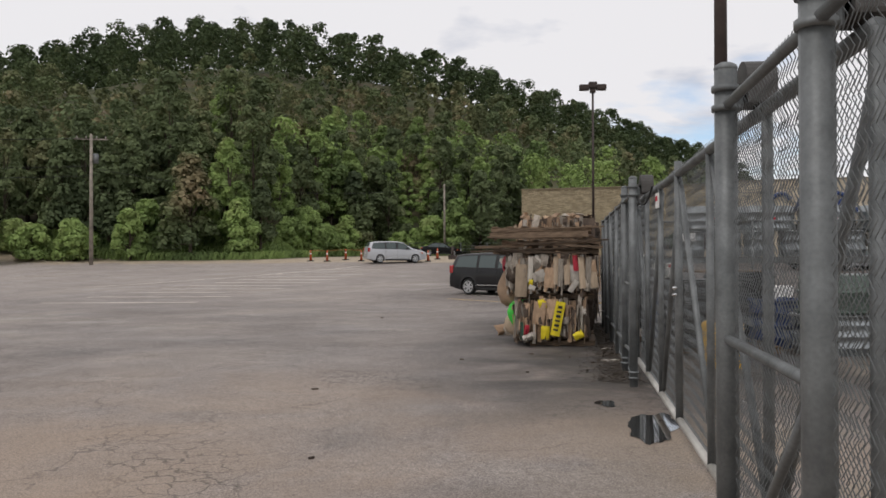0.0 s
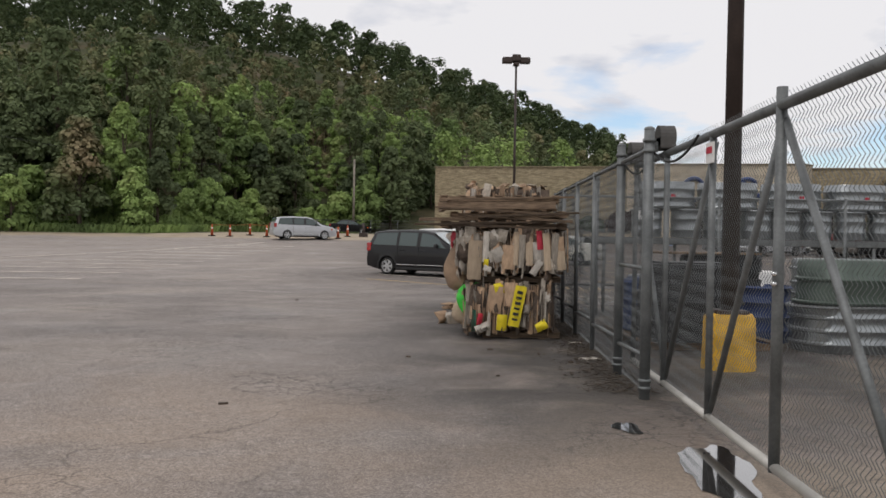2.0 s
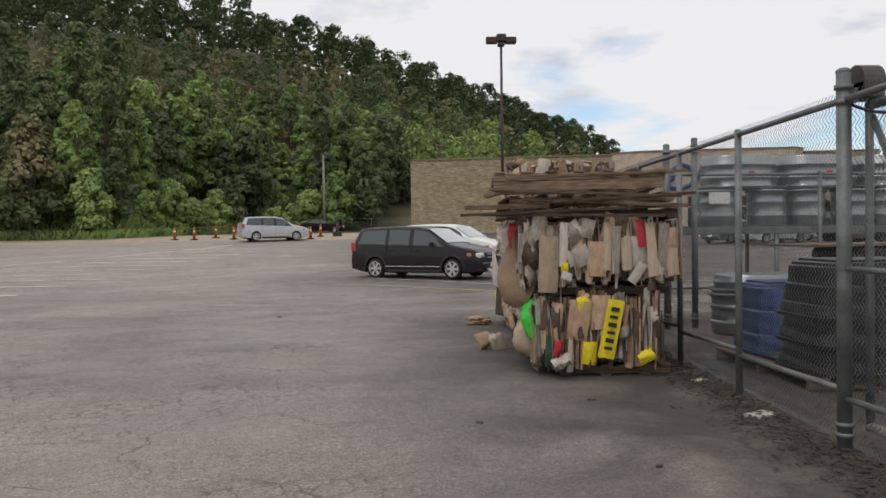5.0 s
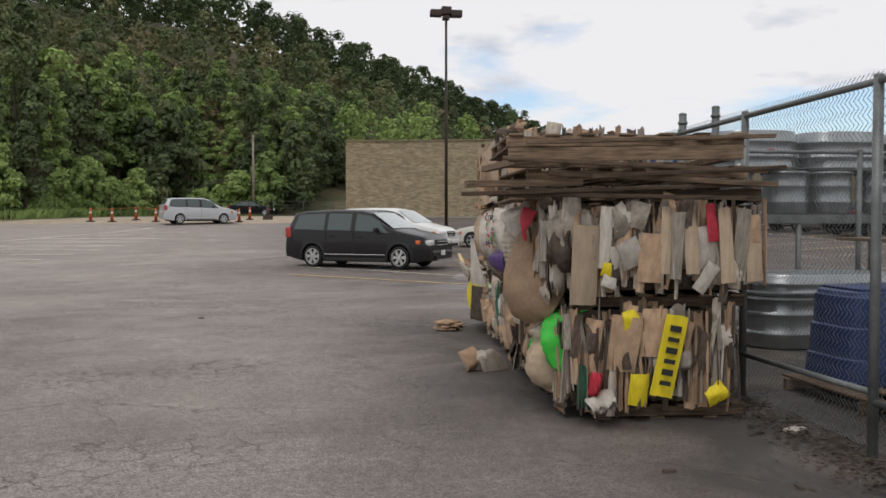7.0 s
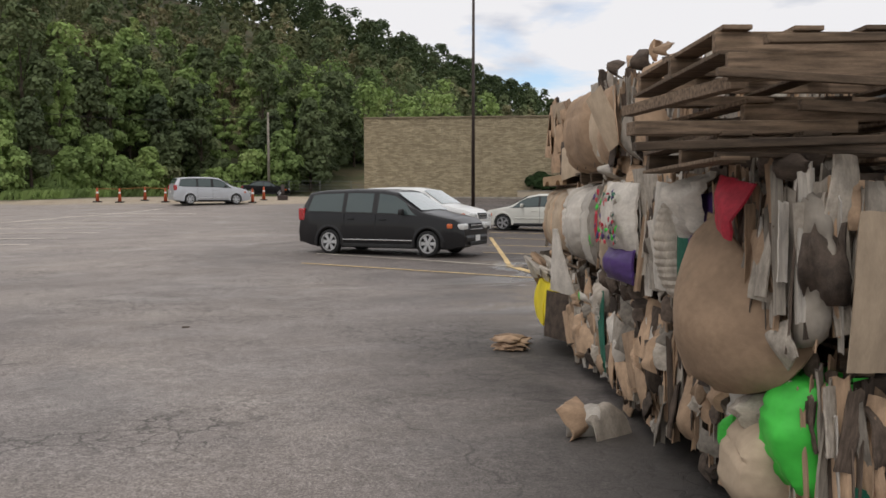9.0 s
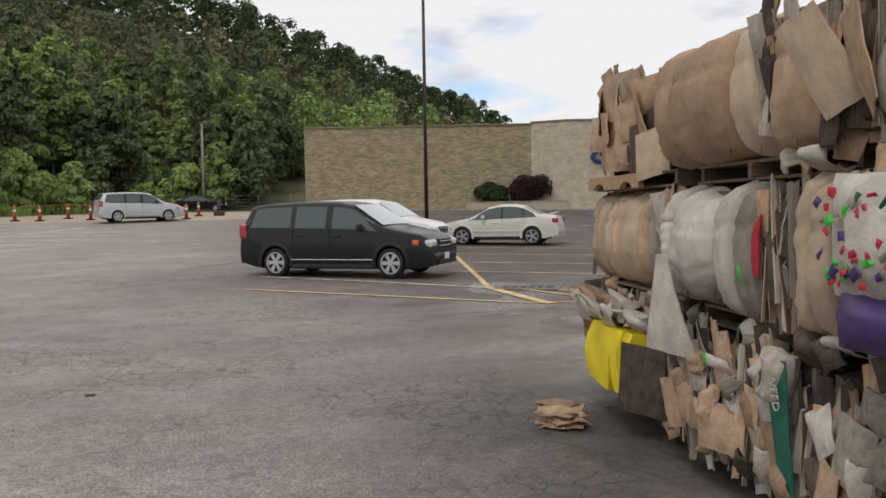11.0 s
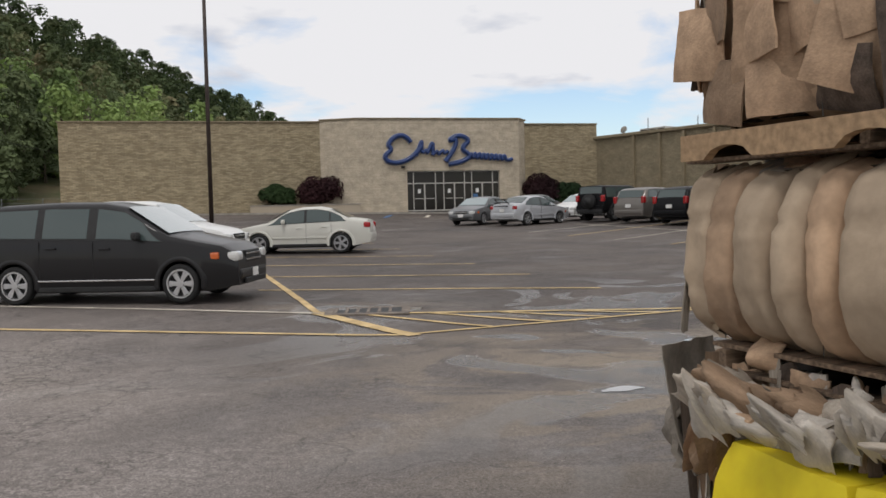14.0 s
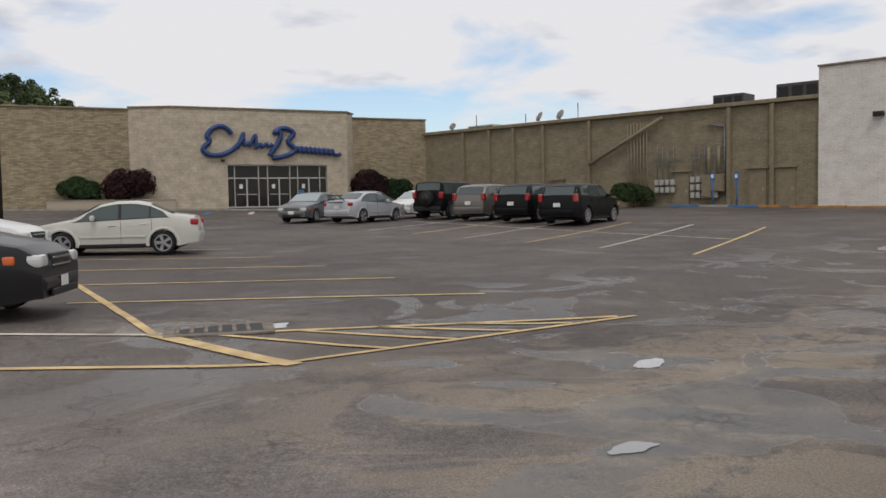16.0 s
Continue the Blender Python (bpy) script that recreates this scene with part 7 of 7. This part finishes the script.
m4 = bale(4.72, 1.88, 1.5, 0.17, ZM, 0.66, MIX_G, GMID, ("left", "back", "top"), (("left", -0.10, 0.06, "wr", 0.16), ("left", 0.40, 0.51, "g", 0.13), ("left", 0.51, 0.62, "k", 0.155), ("left", 0.62, 1.04, "b", 0.18), ("left", 1.04, 1.18, "k", 0.17), ("left", 1.18, 1.32, "b", 0.16), ("left", 1.32, 1.50, "b", 0.15), ("left", 1.50, 1.68, "k", 0.13), ("left", 1.68, 1.86, "b", 0.08)) + tuple(("back", 0.02 + 0.185 * k, 0.205 + 0.185 * k, "bkb"[k % 3], 0.12 + 0.02 * (k % 2)) for k in range(8)), 0.4)
t2 = bale(1.95, 1.45, 1.20, 0.0, ZT, 0.60, MIX_A, GTOP, ("front", "left"), (("left", 0.05, 0.45, "k", 0.10), ("left", 1.05, 1.42, "k", 0.10)), 0.5)
t3 = bale(3.45, 1.4, 1.45, 0.08, ZT, 0.70, MIX_B, GTOP, ("left", "top"), (("left", 0.08, 0.40, "b", 0.12), ("left", 0.40, 1.13, "k", 0.18), ("left", 1.13, 1.38, "k", 0.14)), 0.35)
t4 = bale(4.88, 1.70, 1.45, 0.20, ZT, 0.66, MIX_B, GTOP, ("left", "back", "top"), (("left", -0.06, 0.13, "k", 0.14), ("left", 0.13, 0.26, "b", 0.10), ("left", 0.34, 0.78, "k", 0.05), ("left", 0.78, 1.22, "k", 0.03), ("left", 1.22, 1.66, "k", 0.0), ("back", 0.02, 0.72, "k", 0.0), ("back", 0.72, 1.42, "k", 0.0)), 0.3)

D1, DM = (1.30, 1.5), (1.60, 1.5)
# pieces that stand out on the near end, bottom bale
put(b1, "panel", "y", "front", 0.755, 0.38, 0.10, 0.17, 0.62, 0.10, 11, 0, 2, D1, "printed_yellow_panel", "bright yellow printed cardboard panel with dark marks")
for i in range(6):
    o = one_box("print_mark", None, M_INK, (0, 0, 0), (0.085, 0.004, 0.034 + 0.012 * (i % 2)), 0)
    o.parent = b1
    f = -0.20 + 0.082 * i
    o.matrix_basis = pose(0.755 + f * math.sin(radians(11)), -0.128, 0.38 + f * math.cos(radians(11)), 2, 11, 0)
put(b1, "flap", "y", "front", 0.53, 0.13, 0.10, 0.15, 0.24, 0.4, 4, 0, 6, D1)
put(b1, "flap", "y", "front", 0.48, 0.64, 0.08, 0.14, 0.16, 0.4, -12, 10, 0, D1)
put(b1, "flap", "y", "front", 1.12, 0.09, 0.10, 0.18, 0.13, 0.5, -28, 10, 8, D1)
put(b1, "panel", "k", "front", 0.42, 0.47, 0.08, 0.22, 0.42, 0.3, 8, -14, 2, D1)
put(b1, "panel", "k", "front", 0.66, 0.55, 0.06, 0.20, 0.36, 0.4, 2, 10, -4, D1)
put(b1, "wad", "r", "front", 0.20, 0.17, 0.06, 0.08, 0.18, 0.4, 10, 0, 0, D1)
put(b1, "wad", "w", "front", 0.24, 0.05, 0.12, 0.20, 0.12, 0.6, -25, 0, 0, D1)
put(b1, "strip", "t", "front", 0.13, 0.15, 0.05, 0.10, 0.32, 0.2, 3, 10, 0, D1)
stave(b1, "left", 0.04, 0.30, 0.46, 0.52, 0.15, "n", D1, 4)
stave(b1, "left", 0.20, 0.56, 0.25, 0.50, 0.24, "b", D1, 9, 0, 0.25)
stave(b1, "left", 0.52, 0.74, 0.36, 0.60, 0.13, "w", D1, 3)
put(b1, "flap", "n", "left", 0.62, 0.34, 0.14, 0.15, 0.20, 0.8, 0, 0, 0, D1)
# middle bale of the near end
def bent_sheet(parent, m, w, h, mat, label):
    """A large stiff sheet folded out of the bale: rounded foot, one pointed shoulder, bowed across."""
    bm = bmesh.new(); rows = []
    for j in range(13):
        v = j / 12
        half_w = w / 2 * (math.sin(math.pi * min(1.0, 0.10 + 0.62 * v)) ** 0.7)
        row = []
        for i in range(13):
            u = 2 * i / 12 - 1
            y = -0.16 * (1 - u * u) * (0.4 + 0.6 * math.sin(math.pi * v)) + 0.02 * noise.noise((u * 2, v * 3, 4.0)) + 0.10 * v * v
            row.append((u * half_w + 0.10 * w * v * u, y, h * (v - 0.5) + 0.02 * noise.noise((u * 3, v, 8.0))))
        rows.append(row)
    f = [[bm.verts.new(p) for p in r] for r in rows]; k = [[bm.verts.new((p[0], p[1] + 0.012, p[2])) for p in r] for r in rows]
    for j in range(12):
        for i in range(12):
            bm.faces.new((f[j][i], f[j][i + 1], f[j + 1][i + 1], f[j + 1][i])); bm.faces.new((k[j][i], k[j + 1][i], k[j + 1][i + 1], k[j][i + 1]))
        bm.faces.new((f[j][0], f[j + 1][0], k[j + 1][0], k[j][0])); bm.faces.new((f[j + 1][12], f[j][12], k[j][12], k[j + 1][12]))
    for i in range(12):
        bm.faces.new((f[0][i + 1], f[0][i], k[0][i], k[0][i + 1])); bm.faces.new((f[12][i], f[12][i + 1], k[12][i + 1], k[12][i]))
    o = part("bent_sheet", bm, mat, parent, label, smooth=True); o.data.set_sharp_from_angle(angle=radians(50))
    o.matrix_basis = m


bent_sheet(m1, pose(-0.11, 0.50, 0.04, 0, 0, SIDE["left"] + 20) @ pose(0, 0, 0, 4, 38, 0), 0.72, 0.58, M_KRAFT, "large bent brown cardboard sheet hanging out of the bale")
put(m1, "barrel", "g", "front", 0.26, 0.32, 0.03, 0.13, 0.60, 0.5, 3, 20, 0, DM)
put(m1, "panel", "b", "front", 0.23, 0.22, 0.13, 0.21, 0.58, 0.5, 2, 8, 2, DM)
stave(m1, "front", 0.00, 0.10, 0.30, 0.62, 0.10, "g", DM, -2)
for a, z, w, hh, t, c in ((0.49, 0.575, 0.17, 0.16, -38, "w"), (0.63, 0.585, 0.15, 0.20, 12, "g"), (0.58, 0.30, 0.17, 0.22, -25, "w"), (0.40, 0.185, 0.07, 0.10, 4, "y"), (0.42, 0.095, 0.12, 0.09, 20, "w"), (0.73, 0.27, 0.19, 0.36, 2, "k"), (0.39, 0.42, 0.09, 0.46, 3, "w"), (1.19, 0.53, 0.09, 0.28, -4, "r"), (1.15, 0.12, 0.10, 0.24, 34, "w"), (0.92, 0.36, 0.10, 0.5, 3, "g"), (1.03, 0.40, 0.10, 0.5, -3, "b"), (1.30, 0.36, 0.10, 0.56, -4, "b"), (1.41, 0.36, 0.10, 0.54, 3, "g"), (0.84, 0.4, 0.08, 0.5, 2, "b"), (1.50, 0.34, 0.12, 0.5, -5, "b")):
    put(m1, "panel", c, "front", a, z, 0.09, w, hh, 0.35, t, rs.uniform(-12, 12), rs.uniform(-6, 8), DM)
put(m1, "flap", "r", "left", 0.42, 0.52, 0.13, 0.17, 0.24, 0.6, 14, 0, 0, DM)
put(m1, "flap", "p", "left", 0.86, 0.38, 0.09, 0.24, 0.40, 0.4, -4, 0, 0, DM, "printed_bag", "printed purple and red bag")
put(m1, "flap", "t", "left", 1.10, 0.36, 0.08, 0.16, 0.44, 0.4, 6, 10, 0, DM)
put(m1, "flap", "w", "left", 1.35, 0.36, 0.12, 0.20, 0.56, 0.6, 6, 0, 0, DM)
put(m1, "ribbed", "g", "left", 1.20, 0.34, 0.06, 0.14, 0.60, 0.6, 2, 0, 0, DM)
# printed bag and pale flaps along the side
DS = (1.5, 1.5)
put(m2, "barrel", "p", "left", 0.76, 0.13, 0.10, 0.60, 0.22, 0.5, 0, 0, 0, DS, "printed_bag", "dark purple printed bag")
put(m2, "barrel", "w", "left", 0.78, 0.43, 0.09, 0.66, 0.46, 0.55, 2, 0, 0, DS, "printed_bag", "white bag printed with flowers in pink, purple and green")
for i in range(70):
    o = put(m2, "flap", rs.choice("rptnprgr"), "left", 0.78 + rs.uniform(-0.24, 0.27), 0.44 + rs.uniform(-0.17, 0.17), 0.19 + rs.uniform(0, 0.02), rs.uniform(0.012, 0.04), rs.uniform(0.012, 0.05), 0.08, rs.uniform(0, 90), 0, 0, DS, "printed_petal")
put(m3, "flap", "n", "left", 0.55, 0.24, 0.08, 0.09, 0.13, 0.4, 0, 0, 0, DS)
put(m3, "flap", "r", "left", 0.42, 0.36, 0.07, 0.07, 0.3, 0.4, 3, 0, 0, DS)
put(m3, "taper", "w", "left", 1.15, 0.0, 0.23, 0.38, 0.58, 0.6, 5, 18, 8, DS, None, "long pale torn cardboard flap hanging down")
put(b3, "panel", "t", "left", 0.10, 0.38, 0.12, 0.13, 0.62, 0.3, -6, 10, 0, DS, "printed_bag", "dark green printed bag")
fc = bpy.data.curves.new("lettering", "FONT"); fc.body = "WEED"; fc.size, fc.extrude, fc.align_x, fc.align_y = 0.062, 0.003, "CENTER", "CENTER"
fo = bpy.data.objects.new("lettering", fc); bpy.context.scene.collection.objects.link(fo)
bpy.context.view_layer.update()
fm = bpy.data.meshes.new_from_object(fo); bpy.data.objects.remove(fo)
fm.materials.clear(); fm.materials.append(M_WHITECARD)
lt = new("lettering", fm); lt.parent = b3
lt.matrix_basis = pose(-0.150, 0.10, 0.55, 0, 0, SIDE["left"] + 10) @ pose(0, 0, 0, 90, 78, 0)
tagged(lt, "pale printed word on the green bag")
for a, z, w, hh, t, c in ((0.76, 0.56, 0.24, 0.07, 3, "w"), (0.88, 0.56, 0.05, 0.071, 3, "n"), (0.74, 0.22, 0.42, 0.26, -4, "k"), (1.0, 0.44, 0.16, 0.15, -8, "g"), (0.28, 0.48, 0.18, 0.24, 22, "w"), (1.18, 0.28, 0.22, 0.28, 8, "k"), (0.20, 0.24, 0.2, 0.28, -8, "k"), (0.40, 0.36, 0.16, 0.3, 10, "k"), (1.36, 0.22, 0.14, 0.3, -12, "k"), (0.85, 0.28, 0.12, 0.2, 16, "w")):
    put(b3, "panel", c, "left", a, z, 0.10, w, hh, 0.4, t, rs.uniform(-15, 15), 4, DS)
for a, z, w, hh, t, c in ((0.3, 0.5, 0.16, 0.20, 24, "w"), (0.7, 0.35, 0.22, 0.36, -16, "k"), (1.1, 0.42, 0.18, 0.30, 18, "g"), (0.5, 0.2, 0.22, 0.24, 8, "k"), (1.32, 0.46, 0.16, 0.2, -30, "w"), (0.92, 0.16, 0.2, 0.26, -12, "k"), (1.3, 0.2, 0.18, 0.3, 20, "k")):
    put(b2, "panel", c, "left", a, z, 0.10, w, hh, 0.4, t, rs.uniform(-15, 15), 4, DS)
# yellow boxes crushed into the far bottom bale, with a stiff grey flap
def crushed_box(s, z, dx, dy, h, tilt, label):
    """A carton bulging out of the bale's side: dented faces, worn edges."""
    bm = bmesh.new(); box(bm, 0, 0, 0, 1, 1, 1)
    bmesh.ops.subdivide_edges(bm, edges=bm.edges[:], cuts=5, use_grid_fill=True)
    for v in bm.verts:
        k = 1 - 0.16 * abs(2 * v.co.z) ** 3 * (0.5 - v.co.x)
        c = Vector((v.co.x * dx, v.co.y * dy * k, v.co.z * h * (1 - 0.12 * (0.5 - v.co.x))))
        c.x -= 0.03 * (1 - abs(2 * v.co.z) ** 2) + 0.02 * noise.noise(v.co * 3 + Vector((s, 0, 0))) + 0.008 * noise.noise(v.co * 8)
        v.co = c
    o = part("yellow_box", bm, M_YCARD, b4, label, smooth=True); o.data.set_sharp_from_angle(angle=radians(35))
    o.matrix_basis = pose(0.0, s, z, tilt, 4, 0)


crushed_box(1.08, 0.28, 0.44, 0.58, 0.50, 2, "bright yellow crushed box")
crushed_box(0.69, 0.29, 0.44, 0.17, 0.50, -5, "bright yellow crushed box")
crushed_box(0.53, 0.30, 0.42, 0.12, 0.48, 4, "bright yellow crushed box")
put(b4, "panel", "d", "left", 0.27, 0.25, 0.20, 0.36, 0.46, 0.3, 3, 36, 0, DS, None, "stiff dark grey-brown cardboard flap with slots")
for k_ in range(30):
    put(b4, rs.choice(("flap", "panel", "curl", "wad")), rs.choice("wgwgwk"), "left", rs.uniform(0.45, 1.45), 0.60 + rs.uniform(-0.03, 0.09), 0.02 + rs.uniform(0, 0.20), rs.uniform(0.10, 0.26), rs.uniform(0.06, 0.16), 0.6, rs.uniform(-20, 20), rs.uniform(-20, 20), rs.uniform(-50, -10), DS)
for k_ in range(8):
    put(b4, rs.choice(("wad", "curl")), rs.choice("wgwk"), "back", rs.uniform(0.0, 0.9), rs.uniform(0.2, 0.6), 0.06, rs.uniform(0.15, 0.3), rs.uniform(0.3, 0.6), 0.6, rs.uniform(-10, 10), rs.uniform(-20, 20), rs.uniform(-8, 8), (1.45, 1.75))
# torn brown boxes on the top bales
DT = (1.45, 1.4)
D4 = (1.45, 1.7)
for a, z, w, hh, t, y_ in ((0.95, 0.52, 0.42, 0.34, 14, 20), (0.60, 0.30, 0.30, 0.44, -8, -20), (1.2, 0.28, 0.36, 0.36, 10, 12), (1.32, 0.58, 0.34, 0.30, -18, 0), (0.85, 0.2, 0.3, 0.3, 20, 30), (1.1, 0.7, 0.3, 0.24, 8, -14)):
    put(t4, "panel", "k", "left", a, z, 0.10, w, hh, 0.6, t, y_, 10, DT)
put(t2, "panel", "b", "left", 0.86, 0.30, 0.16, 0.20, 0.42, 0.5, -26, 20, 10, DT, None, "pale torn cardboard flap")
put(t2, "panel", "k", "left", 0.68, 0.28, 0.12, 0.22, 0.42, 0.5, -18, -20, 6, DT)
for k_ in range(19):
    put(t4, "panel", rs.choice("kkkkbd"), "left", 0.36 + 0.07 * k_ + rs.uniform(-0.05, 0.05), (0.16, 0.52, 0.34, 0.62)[k_ % 4] + rs.uniform(-0.06, 0.05), rs.uniform(0.03, 0.13), rs.uniform(0.22, 0.36), rs.uniform(0.22, 0.36), 0.6, rs.uniform(-16, 16), rs.uniform(-35, 35), rs.uniform(-14, 20), DT)
for k_ in range(9):
    put(t3, rs.choice(("panel", "strip", "strip")), rs.choice("kgdd"), "left", rs.choice((0.02, 0.05)) + rs.uniform(-0.05, 0.04), rs.uniform(0.1, 0.60), rs.uniform(0.06, 0.12), rs.uniform(0.05, 0.12), rs.uniform(0.2, 0.5), 0.5, rs.uniform(-10, 10), rs.uniform(-50, 50), rs.uniform(-8, 10), DT)
for k_ in range(12):
    put(m4, rs.choice(("panel", "strip", "flap")), rs.choice("kgwd"), "left", rs.uniform(0.12, 0.36), rs.uniform(0.05, 0.62), rs.uniform(0.02, 0.08), rs.uniform(0.08, 0.16), rs.uniform(0.14, 0.34), 0.5, rs.uniform(-30, 30), rs.uniform(-50, 50), rs.uniform(-8, 10), DS)
for k_ in range(10):
    put(t4, "panel", "k", "back", rs.uniform(0.1, 1.3), rs.uniform(0.1, 0.66), rs.uniform(0.04, 0.14), rs.uniform(0.2, 0.4), rs.uniform(0.2, 0.4), 0.6, rs.uniform(-16, 16), rs.uniform(-30, 30), rs.uniform(-10, 16), D4)

# torn scraps drooping over the joints between the bales, and loose pieces all along the side
for bl, h_, mix_ in ((b1, 0.73, MIX_A), (b2, 0.70, MIX_A), (b3, 0.70, MIX_G), (b4, 0.72, MIX_G), (m1, 0.68, MIX_G), (m2, 0.68, MIX_G), (t2, 0.60, MIX_B)):
    for k_ in range(13):
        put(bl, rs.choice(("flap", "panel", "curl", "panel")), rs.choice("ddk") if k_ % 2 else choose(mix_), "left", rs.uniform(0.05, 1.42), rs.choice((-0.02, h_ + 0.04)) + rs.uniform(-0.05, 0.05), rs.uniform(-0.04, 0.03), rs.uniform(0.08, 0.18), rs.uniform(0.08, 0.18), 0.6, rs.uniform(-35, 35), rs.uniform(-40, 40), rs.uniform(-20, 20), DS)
for bl in (b1, b2, b3):
    for k_ in range(18):
        put(bl, rs.choice(("panel", "flap", "panel", "strip")), rs.choice("kkkggwd"), "left", rs.uniform(0.55 if bl is b1 else 0.1, 1.45), rs.uniform(0.08, 0.62), rs.uniform(0.06, 0.12), rs.uniform(0.08, 0.20), rs.uniform(0.10, 0.26), 0.6, rs.uniform(-30, 30), rs.uniform(-40, 40), rs.uniform(-20, 15), DS)


# pallets and planks lying on the near end
for k_, (x, s, z, W, L, rz) in enumerate(((-0.42, 0.02, 1.665, 1.9, 1.15, -2), (-0.25, 0.14, 1.80, 1.75, 1.2, 3), (-0.45, -0.02, 2.045, 1.80, 1.2, -1))):
    pallet(x, s, z, W, L, (rs.uniform(-1, 1), rs.uniform(-1.2, 1.2)), rz, "broken weathered wooden pallet lying on the bales", 7, "broken_pallet")


def plank(x, s, z, L, w, t, rz, ry=0.0):
    o = one_box("plank", None, M_WOOD, (0, 0, 0), (L, w, t), 0.004)
    o.matrix_basis = STACK @ pose(x, s, z, 0, ry, rz)
    tagged(o, "loose weathered plank lying among the pallets", "plank", "loose planks on the bales")


for x, s, z, L, w, t, rz, ry in ((0.5, 0.95, 1.98, 1.8, 0.10, 0.05, 1, 0), (-0.42, 0.55, 1.95, 0.06, 1.1, 0.05, 6, 0), (1.25, 0.5, 1.98, 0.08, 1.0, 0.05, -4, 0), (0.42, -0.12, 2.00, 1.75, 0.03, 0.10, 0, -1), (0.30, -0.12, 1.74, 2.2, 0.05, 0.03, 3, -2), (0.7, -0.09, 1.82, 1.7, 0.04, 0.04, -4, 3), (0.5, -0.11, 1.92, 2.0, 0.03, 0.03, 2, 2.5), (0.62, -0.1, 2.11, 1.9, 0.05, 0.03, 3, -2.0), (-0.30, 0.1, 1.79, 0.9, 0.09, 0.05, 6, -1), (0.35, -0.14, 1.69, 1.9, 0.04, 0.03, -2, 1), (0.9, -0.12, 1.87, 1.5, 0.04, 0.03, 4, -3)):
    plank(x, s, z, L, w, t, rz, ry)


M_PALEWOOD = material("pale_new_pallet_wood", (0.46, 0.31, 0.18), 0.85, 0, 0.35, 4, 50, 0.2, stretch=(1, 8, 8))


def notched_stringer(x, y, z, L, h):
    """A pale pallet stringer with two rounded notches cut in its foot."""
    prof = [(-L / 2, h), (-L / 2, 0)]
    for c in (-0.27 * L, 0.27 * L):
        prof += [(c - 0.13 + 0.26 * k / 6, 0.5 * h * math.sin(math.pi * k / 6) ** 0.5) for k in range(7)]
    prof += [(L / 2, 0), (L / 2, h)]
    bm = bmesh.new()
    f = bm.faces.new([bm.verts.new((0, p, q)) for p, q in prof])
    r = bmesh.ops.extrude_face_region(bm, geom=[f])
    bmesh.ops.translate(bm, vec=(0.04, 0, 0), verts=[v for v in r["geom"] if isinstance(v, bmesh.types.BMVert)])
    bmesh.ops.triangulate(bm, faces=bm.faces[:]); bmesh.ops.recalc_face_normals(bm, faces=bm.faces[:])
    o = part("pallet_stringer", bm, M_PALEWOOD, None)
    o.matrix_basis = STACK @ pose(x, y, z)
    tagged(o, "pale new pallet stringer with notches between the bales", "plank")


notched_stringer(0.04, 5.95, 1.655, 1.15, 0.10)


# scraps on the ground
def scrap_pile(x, y, n, mat, spread, label):
    e = thing("cardboard_scraps", label, "cardboard scraps", "scraps by the bales", at=(x, y, lot_top(x, y)))
    for i in range(n):
        o = new("scrap", sheet("flap", i % 5, mat)); o.parent = e
        o.matrix_basis = pose(rs.uniform(-spread, spread), rs.uniform(-spread, spread), 0.02 + 0.016 * i, -90 + rs.uniform(-7, 7), 0, rs.uniform(-40, 40)) @ Matrix.Diagonal((0.28, 0.5, 0.24, 1))


scrap_pile(3.02, 20.35, 7, "k", 0.05, "small pile of flat brown cardboard scraps on the ground")
scrap_pile(3.15, 20.75, 5, "k", 0.06, "small pile of flat brown cardboard scraps on the ground")
e = thing("cardboard_scraps", "crumpled grey cardboard lying on the ground", "cardboard scraps", "scraps by the bales", at=(2.86, 17.05, lot_top(2.86, 17.05)))
for i, (dx, tl) in enumerate(((0, 20), (0.08, -25), (-0.1, 40))):
    o = new("scrap", sheet("curl", i, "wgk"[i])); o.parent = e
    o.matrix_basis = pose(dx, 0, 0.09, -60 + tl, 0, 30 * i) @ Matrix.Diagonal((0.34, 0.8, 0.26, 1))
# leaf litter and dirt caught along the foot of the fence
lr = np.random.default_rng(31)
ln = 5200
ly = lr.uniform(10.2, 20.5, ln); lx = 4.5 + 0.062 * (ly - 10.2) - 0.10 + lr.normal(scale=0.16, size=ln) - 0.25 * lr.random(ln) ** 3
la = lr.uniform(0, 6.28, ln); lw = lr.uniform(0.006, 0.022, ln)
lz = np.array([lot_top(a_, b_) for a_, b_ in zip(lx, ly)]) + 0.008 + lr.uniform(0, 0.02, ln)
lv = np.stack([np.c_[lx + np.cos(la + q) * lw * f, ly + np.sin(la + q) * lw * f, lz + 0.006 * s_] for q, f, s_ in ((0, 1.6, 0), (1.5, 0.8, 1), (3.14, 1.5, 0), (4.6, 0.7, 1))], 1).reshape(-1, 3)
tagged(new("leaf_litter", leaf_mesh("leaf_litter", lv, M_BARK)), "brown leaf litter and dirt along the fence", "leaf litter", "", "stuff")
for x, y in ((2.2, 12.6), (3.3, 13.4), (3.9, 13.0), (0.6, 9.5), (4.2, 12.3), (1.4, 6.0), (3.2, 11.2), (-0.6, 22.5)):
    tagged(one_box("debris", None, M_DARKCARD, (x, y, lot_top(x, y) + 0.008), (rs.uniform(0.03, 0.09), rs.uniform(0.02, 0.05), 0.02), 0.004, "", rs.uniform(0, 90)), "small dark scrap lying on the asphalt", "litter", "scraps on the asphalt")
